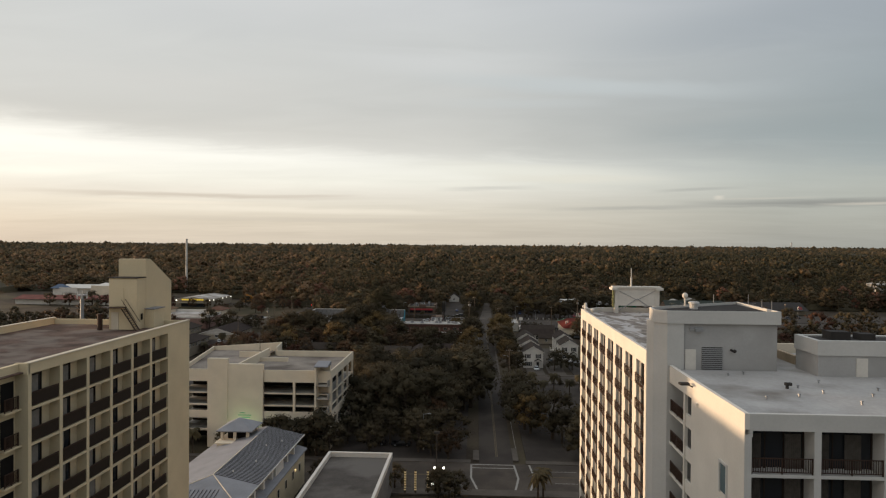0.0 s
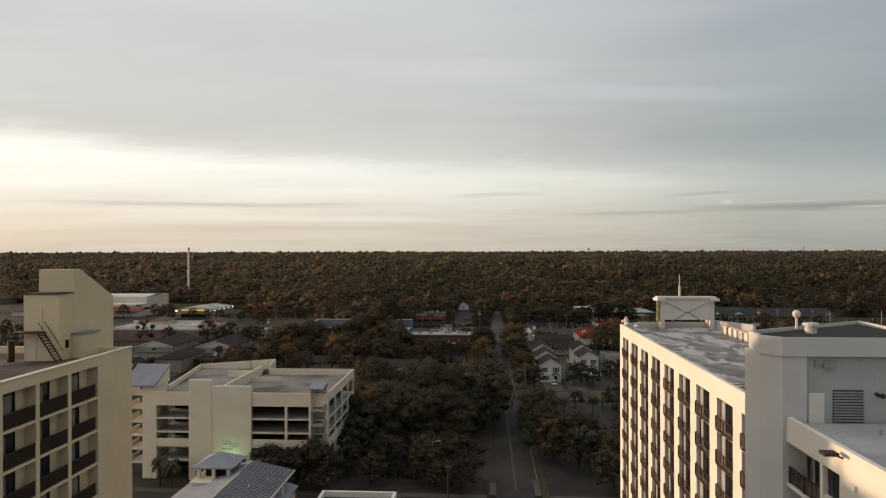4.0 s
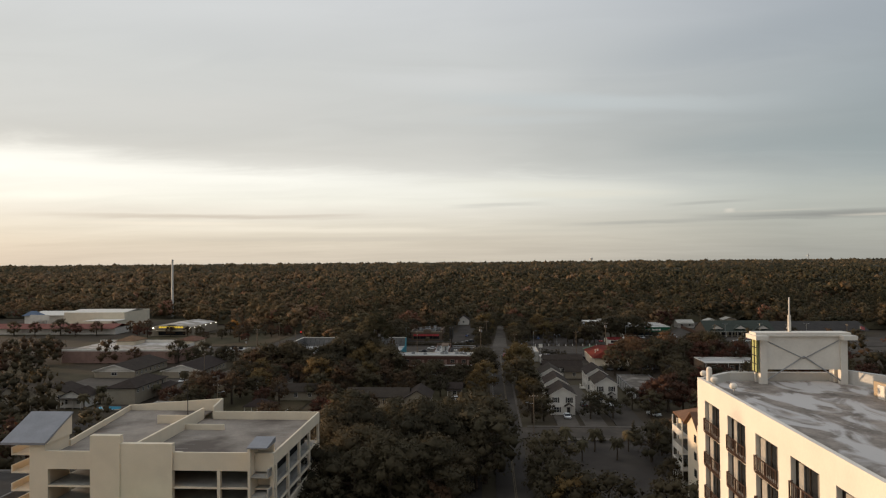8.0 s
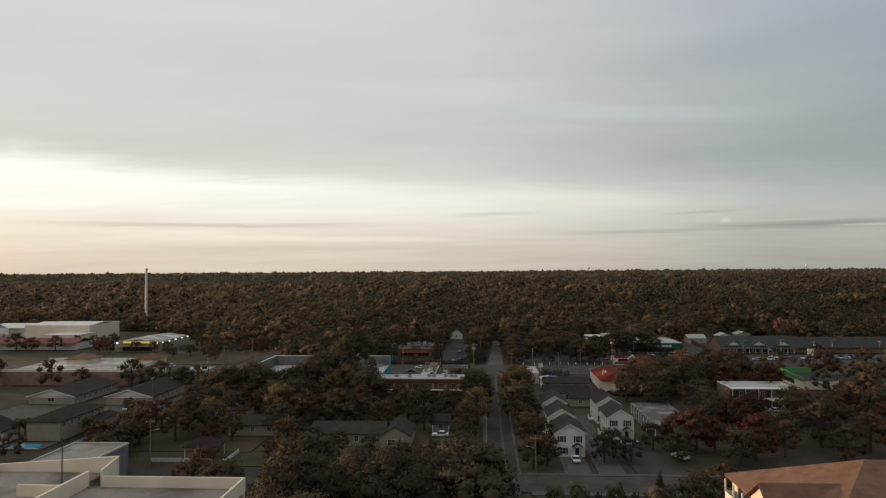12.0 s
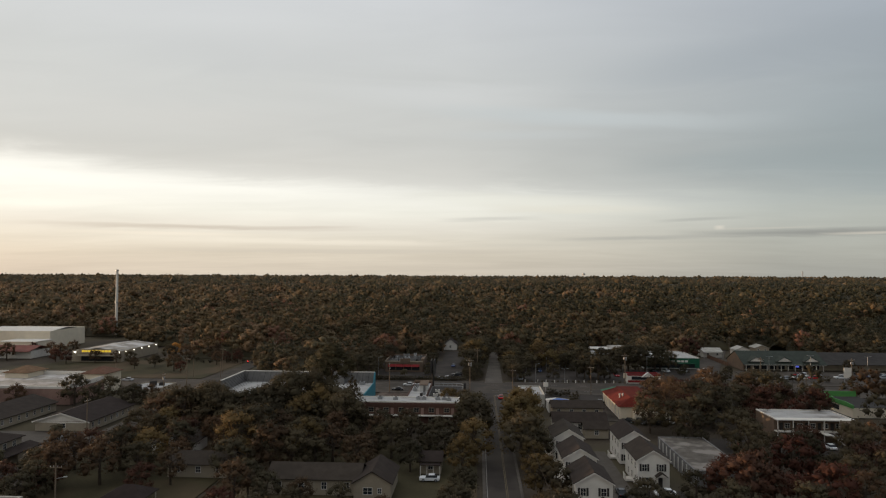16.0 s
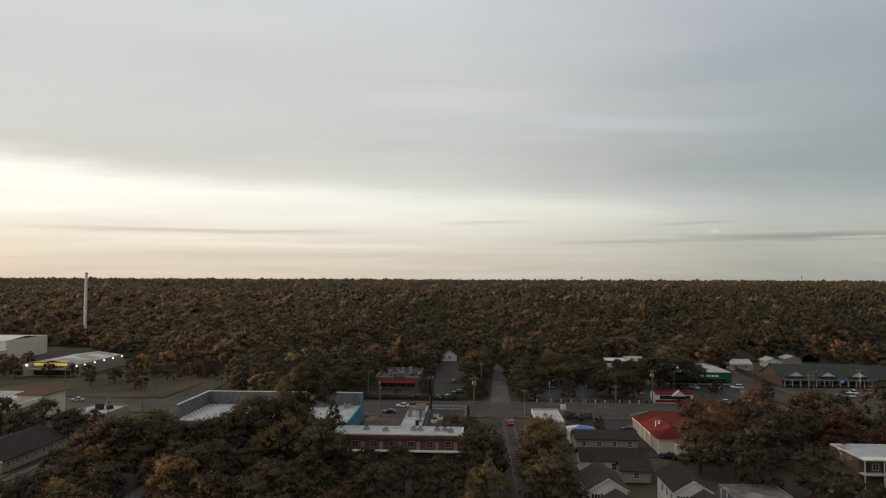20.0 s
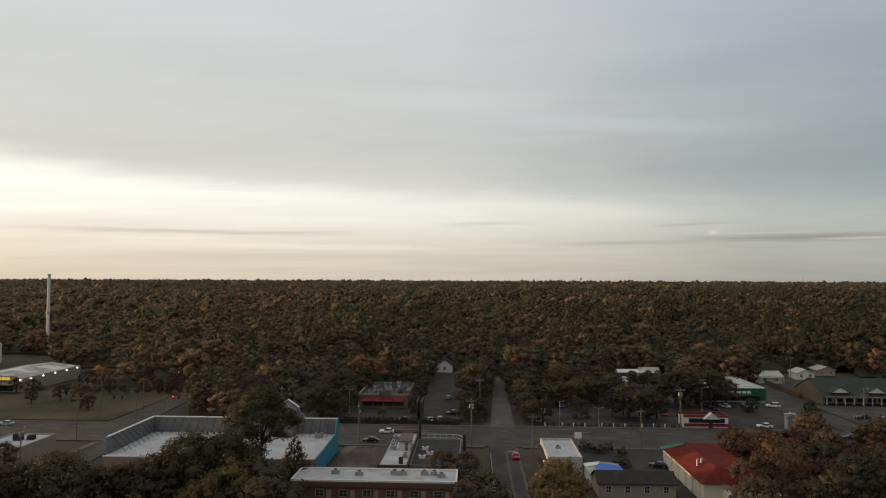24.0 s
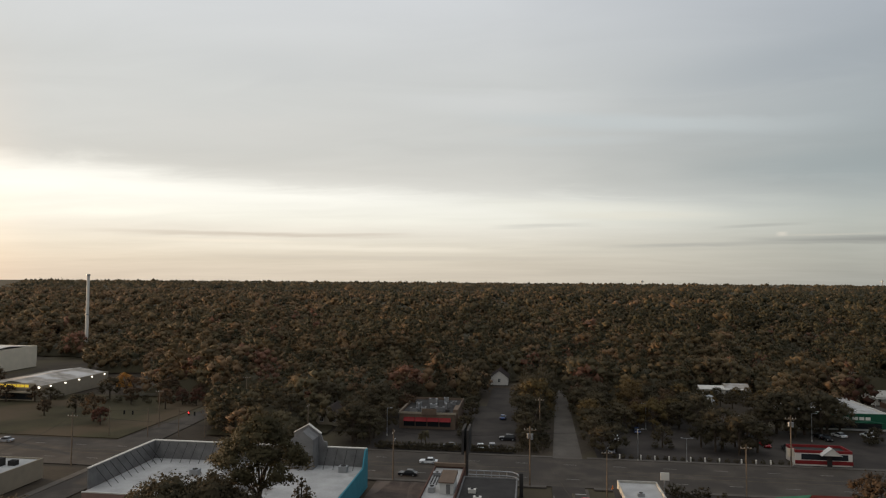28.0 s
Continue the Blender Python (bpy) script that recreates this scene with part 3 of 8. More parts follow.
sheet("parking_lot_shops", 62.01, 101, 404, 446, -0.025, ASPHALT, "asphalt car park in front of the green shop", "car park")
sheet("parking_lot_mall", 118.5, 260, 404, 444, -0.025, ASPHALT2, "asphalt car park in front of the shopping strip", "car park")
sheet("parking_lot_corner", -40, -9, 334, 377, -0.025, BROWNASPH, "cracked brown asphalt yard with tyre tracks", "car park")
sheet("parking_lot_red", 22, 80, 332, 377, -0.025, ASPHALT, "dark asphalt yard with parked cars", "car park")
sheet("parking_lot_motel", 60, 120, 294, 312, -0.025, ASPHALT, "asphalt motel yard", "car park")
sheet("lawn_west", -215, -122, 405, 470, -0.05, GRASS, "dry mown grass field", "lawn")
sheet("apartment_yard", -160, -112, 284, 307.5, -0.03, PAVE, "pale concrete yard before the apartments", "yard")
sheet("lawn_houses", -59, -2.5, 240, 300, -0.06, GRASS, "thin lawn under the trees", "lawn")
sheet("yard_west", -100, -60, 252, 300, -0.06, GRASS, "thin dry lawn beside the street", "lawn")
for nm, a in (("pavement_a", (-900, -2.4, 141.5, 143.5)), ("pavement_b", (9.2, 900, 141.5, 143.5)), ("pavement_c", (-900, 900, 123.5, 126.5)), ("pavement_d", (-1.9, -0.6, 143.5, 150)),
              ("pavement_e", (6.6, 7.8, 143.5, 152)), ("pavement_f", (-108, 0.4, 402.5, 404)), ("pavement_g", (9.2, 100, 402.5, 404)), ("pavement_h", (-107, -1.8, 377, 378.5)), ("pavement_i", (8.6, 300, 377, 378.5)),
              ("pavement_j", (-1.3, -0.6, 236, 300)), ("pavement_k", (6.6, 7.2, 235, 377)), ("pavement_l", (8.6, 140, 222, 224)), ("pavement_m", (8.6, 140, 235, 236.6)), ("pavement_n", (-111, -109, 238, 377))):
    sheet(nm, *a, 0.13, PAVE, "raised concrete pavement with a kerb", "pavement")

# road markings
mk = thing("road_markings", (0, 0, 0), "worn white and yellow lane paint on the asphalt", "road markings", kind="structure")


def stripe(x0, x1, y0, y1, material=LINE, name="lane_line"):
    part(name, Shape().box(x0, x1, y0, y1, 0.002, 0.008), material, mk)


for pts in ([(-2.0, 141.0), (-2.4, 141.0), (-2.4, 133), (-1.2, 126.8), (-0.8, 126.8), (-2.0, 133)], [(6.8, 141), (6.4, 141), (6.9, 133), (6.0, 126.8), (6.4, 126.8), (7.3, 133)],
            [(10.0, 141), (9.6, 141), (10.2, 133), (8.8, 126.8), (9.2, 126.8), (10.6, 133)], [(-5.0, 131), (-5.4, 131), (-3.4, 126.8), (-3.0, 126.8)]):
    part("crossing_line", Shape().prism(pts, "z", 0.002, 0.008), LINE, mk)
stripe(-2.4, 6.8, 140.6, 141.0)
stripe(-2.2, 6.6, 138.6, 138.9)
for k in range(-12, 12):
    if not -2 < k < 1:
        stripe(k * 14, k * 14 + 5, 137.2, 137.35)
        stripe(k * 14, k * 14 + 5, 130.7, 130.85)
for side_x in ((-170, -5), (11, 170)):
    stripe(*side_x, 133.9, 134.05, YLINE)
    stripe(*side_x, 134.2, 134.35, YLINE)
stripe(3.0, 3.15, 146, 222, YLINE)
stripe(3.3, 3.45, 146, 222, YLINE)
stripe(3.9, 4.05, 238, 374, YLINE)
stripe(3.6, 3.75, 238, 374, YLINE)
stripe(7.6, 7.7, 150, 175)
stripe(4.3, 7.1, 373.3, 373.9)
stripe(-0.4, -0.28, 238, 372)
for yy in (384.3, 396.5):
    for k in range(-22, 22):
        stripe(k * 12 + 3, k * 12 + 6, yy, yy + 0.14)
for yy in (388.9, 392.0):
    for a, b in ((-300, -6), (13, 300)):
        stripe(a, b, yy, yy + 0.14, YLINE)
for k in range(7):
    part("arrow", Shape().prism([(24 + k * 60, 131.9), (27 + k * 60, 131.9), (27 + k * 60, 131.5), (28.6 + k * 60, 132.1), (27 + k * 60, 132.8), (27 + k * 60, 132.3), (24 + k * 60, 132.3)], "z", 0.002, 0.008), LINE, mk)

# ---- hotel tower, white ----
T0, T1, TTOP, TFL = 62.5, 107.4, 34.6, 2.6      # facade from y to y, top of openings, storey
tower = thing("hotel_tower", (21, 75, 0), "tall white stucco hotel tower with rows of recessed balconies", "hotel")
s = Shape().prism([(16.6, T0), (27.4, T0), (31.0, 66), (31.0, 104), (27.0, 110.6), (18.5, 110.6), (16.6, 109.0)], "z", 0, 35.2)
part("core_wall", s, WHITE, tower)
s = Shape().prism([(15.3, T0), (27.0, T0), (27.0, 104), (30.6, 104), (27.0, 110.2), (18.5, 110.2), (15.3, 107.2)], "z", 35.2, 35.3)
part("roof_deck", s, TOWERROOF, tower, "worn grey roof membrane with pale patches")
part("parapet", Shape().box(15.0, 15.32, T0, T1, TTOP, 36.07), WHITE, tower)
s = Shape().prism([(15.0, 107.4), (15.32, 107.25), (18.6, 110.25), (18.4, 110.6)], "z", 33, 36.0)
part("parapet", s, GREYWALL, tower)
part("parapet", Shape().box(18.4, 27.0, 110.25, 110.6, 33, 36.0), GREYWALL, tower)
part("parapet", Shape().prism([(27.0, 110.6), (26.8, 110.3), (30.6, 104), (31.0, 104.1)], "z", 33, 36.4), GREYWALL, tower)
part("parapet", Shape().box(26.9, 27.25, T0, 104, 35.2, 36.45), mat("tan_panel", (0.33, 0.26, 0.18), 0.9, 0.12, 0.6, 5), tower, "tan panelled parapet with white ribs")
for k in range(9):
    part("roof_seam", Shape().box(15.5, 18.9 - 0.25 * (k % 3), 63.6 + k * 1.05, 64.0 + k * 1.05, 35.304, 35.312), GRAVEL, tower, "dark bitumen strip on the roof")
for k in range(5):
    part("roof_seam", Shape().box(22.6 + k * 0.85, 22.95 + k * 0.85, 69.5, 86 - 2.6 * (k % 3), 35.304, 35.312), GRAVEL, tower, "dark bitumen strip on the roof")
rib = raw("parapet_rib", Shape().box(-0.16, 0, 0, 0.9, 35.3, 36.3), WHITE)
for k in range(23):
    piece("parapet_rib", rib, tower, (26.9, 66 + k * 1.65, 0))
part("end_wall", Shape().prism([(15.0, 105.6), (15.0, 107.4), (18.45, 110.6), (18.5, 109.5), (16.6, 107.5), (16.6, 105.6)], "z", 0, TTOP), WHITE, tower)

pitch, open_w = 4.95, 3.3
tops = [105.6 - k * pitch for k in range(9)]
pier = raw("pier", Shape().box(15.0, 16.6, -(pitch - open_w), 0, 0, TTOP), WHITE)
for y in tops:
    piece("pier", pier, tower, (0, y - open_w, 0))
slab = raw("floor_slab", Shape().box(15.03, 16.6, T0, 105.6, -0.22, 0), WHITE)
for f in range(13):
    piece("floor_slab", slab, tower, (0, 0, TTOP - TFL * (f + 1) + 0.22))


def rails(length, along, n, h=1.0):
    """A balcony railing: top and bottom rail and upright bars, from the origin along an axis."""
    s = Shape()
    def bar(a, b, z0, z1, w=0.03):
        s.box(-w, w, a, b, z0, z1) if along == "y" else s.box(a, b, -w, w, z0, z1)
    bar(0, length, h - 0.06, h)
    bar(0, length, 0.10, 0.15)
    for i in range(n + 1):
        p = length * i / n
        bar(p - 0.018, p + 0.018, 0.12, h - 0.03, 0.018)
    for p in (0.03, length / 2, length - 0.03):
        bar(p - 0.035, p + 0.035, 0, h, 0.035)
    return s


def drape(length, along, folds, h, amp=0.05):
    """A hanging curtain with folds, thin but solid."""
    s = Shape()
    pts = [(length * i / (folds * 2), amp * (1 if i % 2 else -1)) for i in range(folds * 2 + 1)]
    out = pts + [(p, q + 0.03) for p, q in reversed(pts)]
    if along == "y":
        return s.prism([(q, p) for p, q in out][::-1], "z", 0, h)
    return s.prism(out[::-1], "z", 0, h)


rail_y = raw("railing", rails(open_w, "y", 13).box(0, 0.2, 0, 0.04, 0.94, 1.0).box(0, 0.2, open_w - 0.04, open_w, 0.94, 1.0).box(0, 0.2, 0, open_w, -0.10, -0.02), RUSTRAIL)
part("back_wall", Shape().box(15.42, 16.6, T0, 105.6, 0, TTOP), WHITE, tower)
door_y = raw("glass_door", Shape().box(0, 0.05, 0.1, open_w - 0.1, 0.05, 2.2), GLASS)
frame_y = raw("door_frame", Shape().box(-0.05, 0.02, 0, 0.1, 0, 2.3).box(-0.05, 0.02, open_w - 0.1, open_w, 0, 2.3).box(-0.05, 0.02, 1.6, 1.68, 0, 2.3).box(-0.05, 0.02, 0, open_w, 2.2, 2.35), BRONZE)
curt_y = [raw("curtain", drape(l, "y", n, 2.15), DARKCURTAIN) for l, n in ((0.8, 5), (1.3, 7), (0.5, 3))]
# far-end curtains keep the pale colour to look sunlit
bright_y = [raw("curtain", drape(l, "y", n, 2.15), CURTAIN) for l, n in ((0.75, 5), (0.55, 4))]
rnd = random.Random(4)
for y in tops:
    for f in range(13):
        z = TTOP - TFL * (f + 1) + 0.22
        b = piece("balcony_door", door_y, tower, (15.34, y - open_w, z))
        piece("door_frame", frame_y, b, (15.34, y - open_w, z))
        piece("railing", rail_y, b, (14.90, y - open_w, z))
        if rnd.random() < 0.4:
            piece("curtain", curt_y[2], b, (15.27, y - open_w + 0.15, z))
        piece("curtain", bright_y[rnd.randrange(2)], b, (15.27, y - 1.25 + rnd.random() * 0.3, z))

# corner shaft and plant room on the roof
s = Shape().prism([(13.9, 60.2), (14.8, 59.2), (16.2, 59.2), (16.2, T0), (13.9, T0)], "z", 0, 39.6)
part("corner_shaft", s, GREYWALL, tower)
rim = [(13.85, 60.15), (14.75, 59.1), (24.2, 59.1), (24.2, 68.7), (14.1, 62.4)]
s2 = Shape()
for k in range(5):
    (ax, ay), (bx_, by_) = rim[k], rim[(k + 1) % 5]
    cx, cy_ = 19.0, 62.3
    ins = lambda px, py: (px + (cx - px) * 0.22 / math.dist((px, py), (cx, cy_)), py + (cy_ - py) * 0.22 / math.dist((px, py), (cx, cy_)))
    s2.prism([(ax, ay), (bx_, by_), ins(bx_, by_), ins(ax, ay)], "z", 39.6, 40.7)
part("plant_room_parapet", s2, GREYWALL, tower)
part("lightning_rod", Shape().tube((24.0, 60.5, 40.7), (24.0, 60.5, 41.5), 0.025, n=5).tube((24.0, 62.5, 40.7), (24.0, 62.5, 41.5), 0.025, n=5).tube((24.0, 65.5, 40.7), (24.0, 65.5, 41.7), 0.025, n=5).tube((21.2, 66.6, 40.7), (21.2, 66.6, 41.6), 0.025, n=5), STEEL, tower)
part("plant_room", Shape().prism([(15.0, 59.4), (24.0, 59.4), (24.0, 68.3), (15.0, 62.5)], "z", 35.2, 39.62), PLANTWALL, tower)
part("plant_room_roof", Shape().prism([(14.1, 60.2), (14.85, 59.3), (24.0, 59.3), (24.0, 68.4), (14.3, 62.3)], "z", 39.63, 40.48), DKGREY, tower)
part("door", Shape().box(16.35, 17.25, 59.34, 59.4, 35.35, 37.4), SIDING, tower, "white painted steel door")
lv = part("louvre", Shape().box(17.75, 19.45, 59.33, 59.38, 35.4, 37.6), DKGREY, tower, "grey louvred vent")
sl = raw("slat", Shape().box(0, 1.7, -0.06, 0, 0, 0.10), STEEL)
for k in range(13):
    piece("slat", sl, lv, (17.75, 59.33, 35.45 + k * 0.165))
part("wall_grille", Shape().box(16.7, 17.8, 59.25, 59.39, 39.0, 39.3).box(17.1, 17.8, 59.1, 59.25, 38.95, 39.2), STEEL, tower)
part("flood_lamp", Shape().tube((20.2, 59.38, 37.4), (20.2, 59.05, 37.35), 0.1).ball((20.35, 58.98, 37.35), 0.16), DKGREY, tower)
part("roof_fan", Shape().tube((18.2, 63.0, 39.6), (18.2, 63.0, 41.0), 0.35, n=12).tube((18.2, 63, 41.0), (18.2, 63, 41.15), 0.5, 0.45, 12), GREYWALL, tower)
part("roof_fan_cap", Shape().tube((17.6, 63.6, 40.7), (17.6, 63.6, 41.5), 0.09).ball((17.6, 63.6, 41.65), 0.27), SIDING, tower, "white domed vent")

# front wing
part("front_wing", Shape().box(16.6, 46, 44.6, 62.4, 0, 35.2), WHITE, tower)
part("wing_roof", Shape().box(15.25, 46, 43.45, 59.1, 35.2, 35.7), MEMBRANE, tower, "white roof membrane with dark water stains")
part("wing_roof", Shape().box(24.0, 46, 59.1, 72, 35.2, 35.69), MEMBRANE, tower)
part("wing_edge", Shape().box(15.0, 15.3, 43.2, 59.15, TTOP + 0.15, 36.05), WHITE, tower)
# front faces of the white wing take the greyer stucco as their shade
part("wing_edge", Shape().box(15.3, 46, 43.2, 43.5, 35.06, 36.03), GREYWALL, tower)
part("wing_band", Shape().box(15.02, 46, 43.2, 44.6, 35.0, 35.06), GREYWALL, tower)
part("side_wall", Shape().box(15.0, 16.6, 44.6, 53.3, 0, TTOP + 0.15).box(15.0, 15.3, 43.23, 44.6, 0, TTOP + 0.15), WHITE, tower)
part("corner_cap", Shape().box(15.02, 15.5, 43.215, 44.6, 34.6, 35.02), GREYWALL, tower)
part("side_pier", Shape().box(15.0, 16.6, 54.95, 55.25, 0, TTOP + 0.15), WHITE, tower)
part("side_lintel", Shape().box(15.02, 16.6, 53.3, 59.2, TTOP, TTOP + 0.15), WHITE, tower)
slit = raw("slit_window", Shape().box(14.97, 15.0, 46.0, 47.1, 0, 1.9), TINT)
slitf = raw("window_trim", Shape().box(14.9, 15.0, 45.85, 46.0, -0.1, 2.05).box(14.9, 15.0, 47.1, 47.25, -0.1, 2.05).box(14.9, 15.0, 46, 47.1, 1.9, 2.05), GREYWALL)
sw = raw("window", Shape().box(15.25, 15.3, 53.4, 54.9, 0, 1.5), GLASS)
swc = raw("curtain", drape(0.6, "y", 4, 1.4), CURTAIN)
swp = raw("spandrel", Shape().box(15.1, 16.6, 53.3, 54.95, -1.0, 0), WHITE)
sslab = raw("floor_slab", Shape().box(15.03, 16.6, 55.25, 59.2, -0.2, 0), WHITE)
srail = raw("railing", rails(3.6, "y", 26), RAIL)
sback = raw("glass_door", Shape().box(16.5, 16.55, 55.4, 58.9, 0, 2.2), GLASS)
for f in range(13):
    z = TTOP - TFL * (f + 1) + 0.22
    if f > 0:
        w = piece("slit_window", slit, tower, (0, 0, z + 0.3))
        piece("window_trim", slitf, w, (0, 0, z + 0.3))
    w = piece("window", sw, tower, (0, 0, z + 0.85))
    piece("curtain", swc, w, (15.35, 53.5, z + 0.9))
    piece("spandrel", swp, tower, (0, 0, z + 0.85))
    piece("floor_slab", sslab, tower, (0, 0, z))
    d = piece("balcony_door", sback, tower, (0, 0, z))
    piece("railing", srail, d, (15.1, 55.4, z))
rail_x = raw("railing", rails(3.7, "x", 26), RAIL)
door_x = raw("glass_door", Shape().box(0.0, 3.6, 0, 0.05, 0.05, 2.32), GLASS)
frame_x = raw("door_frame", Shape().box(-0.08, 0.02, -0.06, 0.02, 0, 2.4).box(3.5, 3.6, -0.06, 0.02, 0, 2.4).box(1.15, 1.22, -0.06, 0.02, 0, 2.4).box(2.3, 2.37, -0.06, 0.02, 0, 2.4).box(0.02, 3.5, -0.06, 0.02, 2.3, 2.4), BRONZE)
curt_x = [raw("curtain", drape(l, "x", n, 2.2), DIMCURTAIN) for l, n in ((0.75, 6), (1.0, 8))]
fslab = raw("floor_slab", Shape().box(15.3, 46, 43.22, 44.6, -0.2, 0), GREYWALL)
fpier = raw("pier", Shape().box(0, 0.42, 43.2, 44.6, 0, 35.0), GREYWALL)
for k in range(8):
    piece("pier", fpier, tower, (15.02 + k * 4.15, 0, 0))
for f in range(13):
    z = 34.75 - 2.62 * (f + 1) + 0.2
    piece("floor_slab", fslab, tower, (0, 0, z))
    for k in range(7 if f < 4 else 2):
        x = 15.45 + k * 4.15
        d = piece("balcony_door", door_x, tower, (x + 0.1, 44.5, z))
        piece("door_frame", frame_x, d, (x + 0.1, 44.5, z))
        piece("railing", rail_x, d, (x, 43.3, z))
        piece("curtain", curt_x[0], d, (x + 0.25, 44.38, z))
        piece("curtain", curt_x[1], d, (x + 2.45 - 0.5 * (k % 2), 44.38, z))
part("stair_head", Shape().box(26.3, 42, 57.2, 61, 35.2, 37.4), PLANTWALL, tower)
s = Shape()
for a, b, c, d in ((26.2, 42, 57.1, 57.5), (26.2, 26.6, 57.5, 60.7), (26.2, 42, 60.7, 61.1)):
    s.box(a, b, c, d, 37.4, 38.6)
part("stair_head_parapet", s, GREYWALL, tower)
part("stair_head_roof", Shape().box(26.6, 42, 57.5, 60.7, 37.42, 38.48), DKGREY, tower)
part("door", Shape().box(29.3, 30.2, 57.14, 57.2, 35.35, 37.2), SIDING, tower, "white painted steel door")
part("roof_box", Shape().box(28.0, 29.6, 58.6, 60.0, 38.48, 39.15).box(30.4, 31.6, 58.6, 59.8, 38.48, 39.0), DKGREY, tower)
# sand colour puts the warm light into this low wall
part("low_screen_wall", Shape().box(24.2, 24.5, 61, 69, 35.2, 36.6).box(24.2, 31, 69, 69.3, 35.2, 36.6), SAND, tower)
vent = raw("pipe_vent", Shape().tube((0, 0, 0), (0, 0, 0.2), 0.07).tube((0, 0, 0.2), (0, 0, 0.25), 0.11), STEEL)
for x, y in ((19.0, 56.8), (20.5, 57.5), (22.5, 52.5), (21.2, 49.5), (23.5, 50.8), (25.0, 54.5), (18.6, 48.6), (26.5, 50.0), (24.4, 47.6), (28.0, 52.0)):
    piece("pipe_vent", vent, tower, (x, y, 35.7))
part("gooseneck_vent", Shape().tube((21.6, 52.2, 35.7), (21.6, 52.2, 35.95), 0.12).box(21.45, 21.9, 52.05, 52.35, 35.95, 36.15), DKGREY, tower)
part("drain_bowl", Shape().box(26.4, 26.9, 47.6, 48.0, 35.7, 35.95), DKGREY, tower)
part("edge_floodlight", Shape().tube((15.1, 53.0, 35.5), (14.5, 53.0, 35.75), 0.05).box(14.0, 14.7, 52.7, 53.3, 35.7, 35.86).box(15.3, 16.2, 52.85, 53.1, 35.5, 35.65), DKGREY, tower)
part("wall_lamp", Shape().box(14.85, 15.0, 51.7, 51.95, 34.35, 34.6), SIDING, tower)

# roof sign frame at the tower's far end
sign = thing("roof_sign_frame", (23.4, 109.0, 35.3), "white rooftop sign box with glazed end on the hotel roof", "rooftop sign")
part("back_panel", Shape().box(20.7, 27.2, 108.75, 109.0, 36.5, 39.25), SIDING, sign)
part("top_beam", Shape().box(20.1, 27.7, 108.5, 109.9, 39.25, 39.55), SIDING, sign)
part("end_cap", Shape().box(19.9, 20.9, 107.9, 110.1, 39.0, 39.35), SIDING, sign)
part("end_cap", Shape().box(26.8, 27.9, 107.9, 110.1, 39.0, 39.35), SIDING, sign)
for x in (20.5, 26.9):
    part("post", Shape().box(x, x + 0.55, 108.6, 109.1, 35.3, 39.2), SIDING, sign)
    part("post", Shape().box(x, x + 0.25, 109.7, 109.95, 35.3, 39.2), SIDING, sign)
gl = part("glazed_end", Shape().box(20.3, 20.36, 108.7, 109.9, 36.2, 39.0), mat("yellow_green_glazing", (0.34, 0.36, 0.16), 0.4, 0.1), sign)
for k in range(5):
    part("glazing_bar", Shape().box(20.26, 20.3, 108.7, 109.9, 36.2 + k * 0.68, 36.27 + k * 0.68), DKGREY, gl)
for k in range(3):
    part("glazing_bar", Shape().box(20.24, 20.29, 108.7 + k * 0.57, 108.77 + k * 0.57, 36.2, 39.0), DKGREY, gl)
part("brace", Shape().tube((21.0, 108.7, 35.6), (24.0, 108.65, 37.6), 0.05).tube((24.0, 108.65, 37.6), (26.9, 108.7, 35.6), 0.05), STEEL, sign)
part("brace", Shape().tube((21.2, 108.7, 38.8), (24.0, 108.7, 37.4), 0.04).tube((24.0, 108.7, 37.4), (26.8, 108.7, 38.9), 0.04), STEEL, sign)
mast = thing("roof_antenna", (23.2, 109.4, 39.5), "slim white antenna mast on the rooftop sign frame", "antenna")
part("mast", Shape().tube((23.2, 109.4, 39.55), (23.2, 109.4, 42.4), 0.07), SIDING, mast)
part("mast_base", Shape().tube((23.2, 109.4, 39.5), (23.2, 109.4, 40.9), 0.14), SIDING, mast)
dish = thing("roof_antenna_dish", (15.4, 105.5, 36.07), "small white antenna drum on the parapet", "antenna")
part("drum", Shape().tube((15.5, 106.0, 36.0), (15.5, 106.0, 36.9), 0.22, n=12), SIDING, dish)
part("drum_cap", Shape().ball((15.5, 106.0, 36.95), 0.22), SIDING, dish)
for x, y in ((15.4, 104.4), (15.5, 107.2), (15.9, 101.8)):
    d2 = thing("satellite_dish", (x, y, 36.0), "small pale satellite dish on the roof edge", "satellite dish", "roof dishes")
    part("mast", Shape().tube((x, y, 35.3), (x, y, 36.4), 0.04), STEEL, d2)
    part("reflector", Shape().ball((x - 0.1, y - 0.15, 36.45), 0.3, 0.8), SIDING, d2)

# ---- left hotel, yellow cream ----
left = thing("cream_hotel", (-43, 60, 0), "yellow-cream stucco hotel block with a grid of dark balconies", "hotel")
LT, LF = 36.2, 2.75
part("core_wall", Shape().box(-51.5, -36.4, 20, 78.3, 0, 36.3), CREAM, left)
part("roof_deck", Shape().box(-51.2, -35.3, 20, 78.0, 36.3, 36.4), GRAVEL, left)
part("parapet", Shape().box(-35.35, -35.0, 50.2, 78.3, LT, 37.0), CREAM, left)
part("parapet", Shape().box(-36.0, -35.65, 20, 50.2, LT, 37.0).box(-36.0, -35.0, 50.0, 50.3, LT, 37.05), CREAM, left)
part("parapet", Shape().box(-51.5, -35.35, 78.0, 78.3, 36.3, 37.0), CREAM, left)
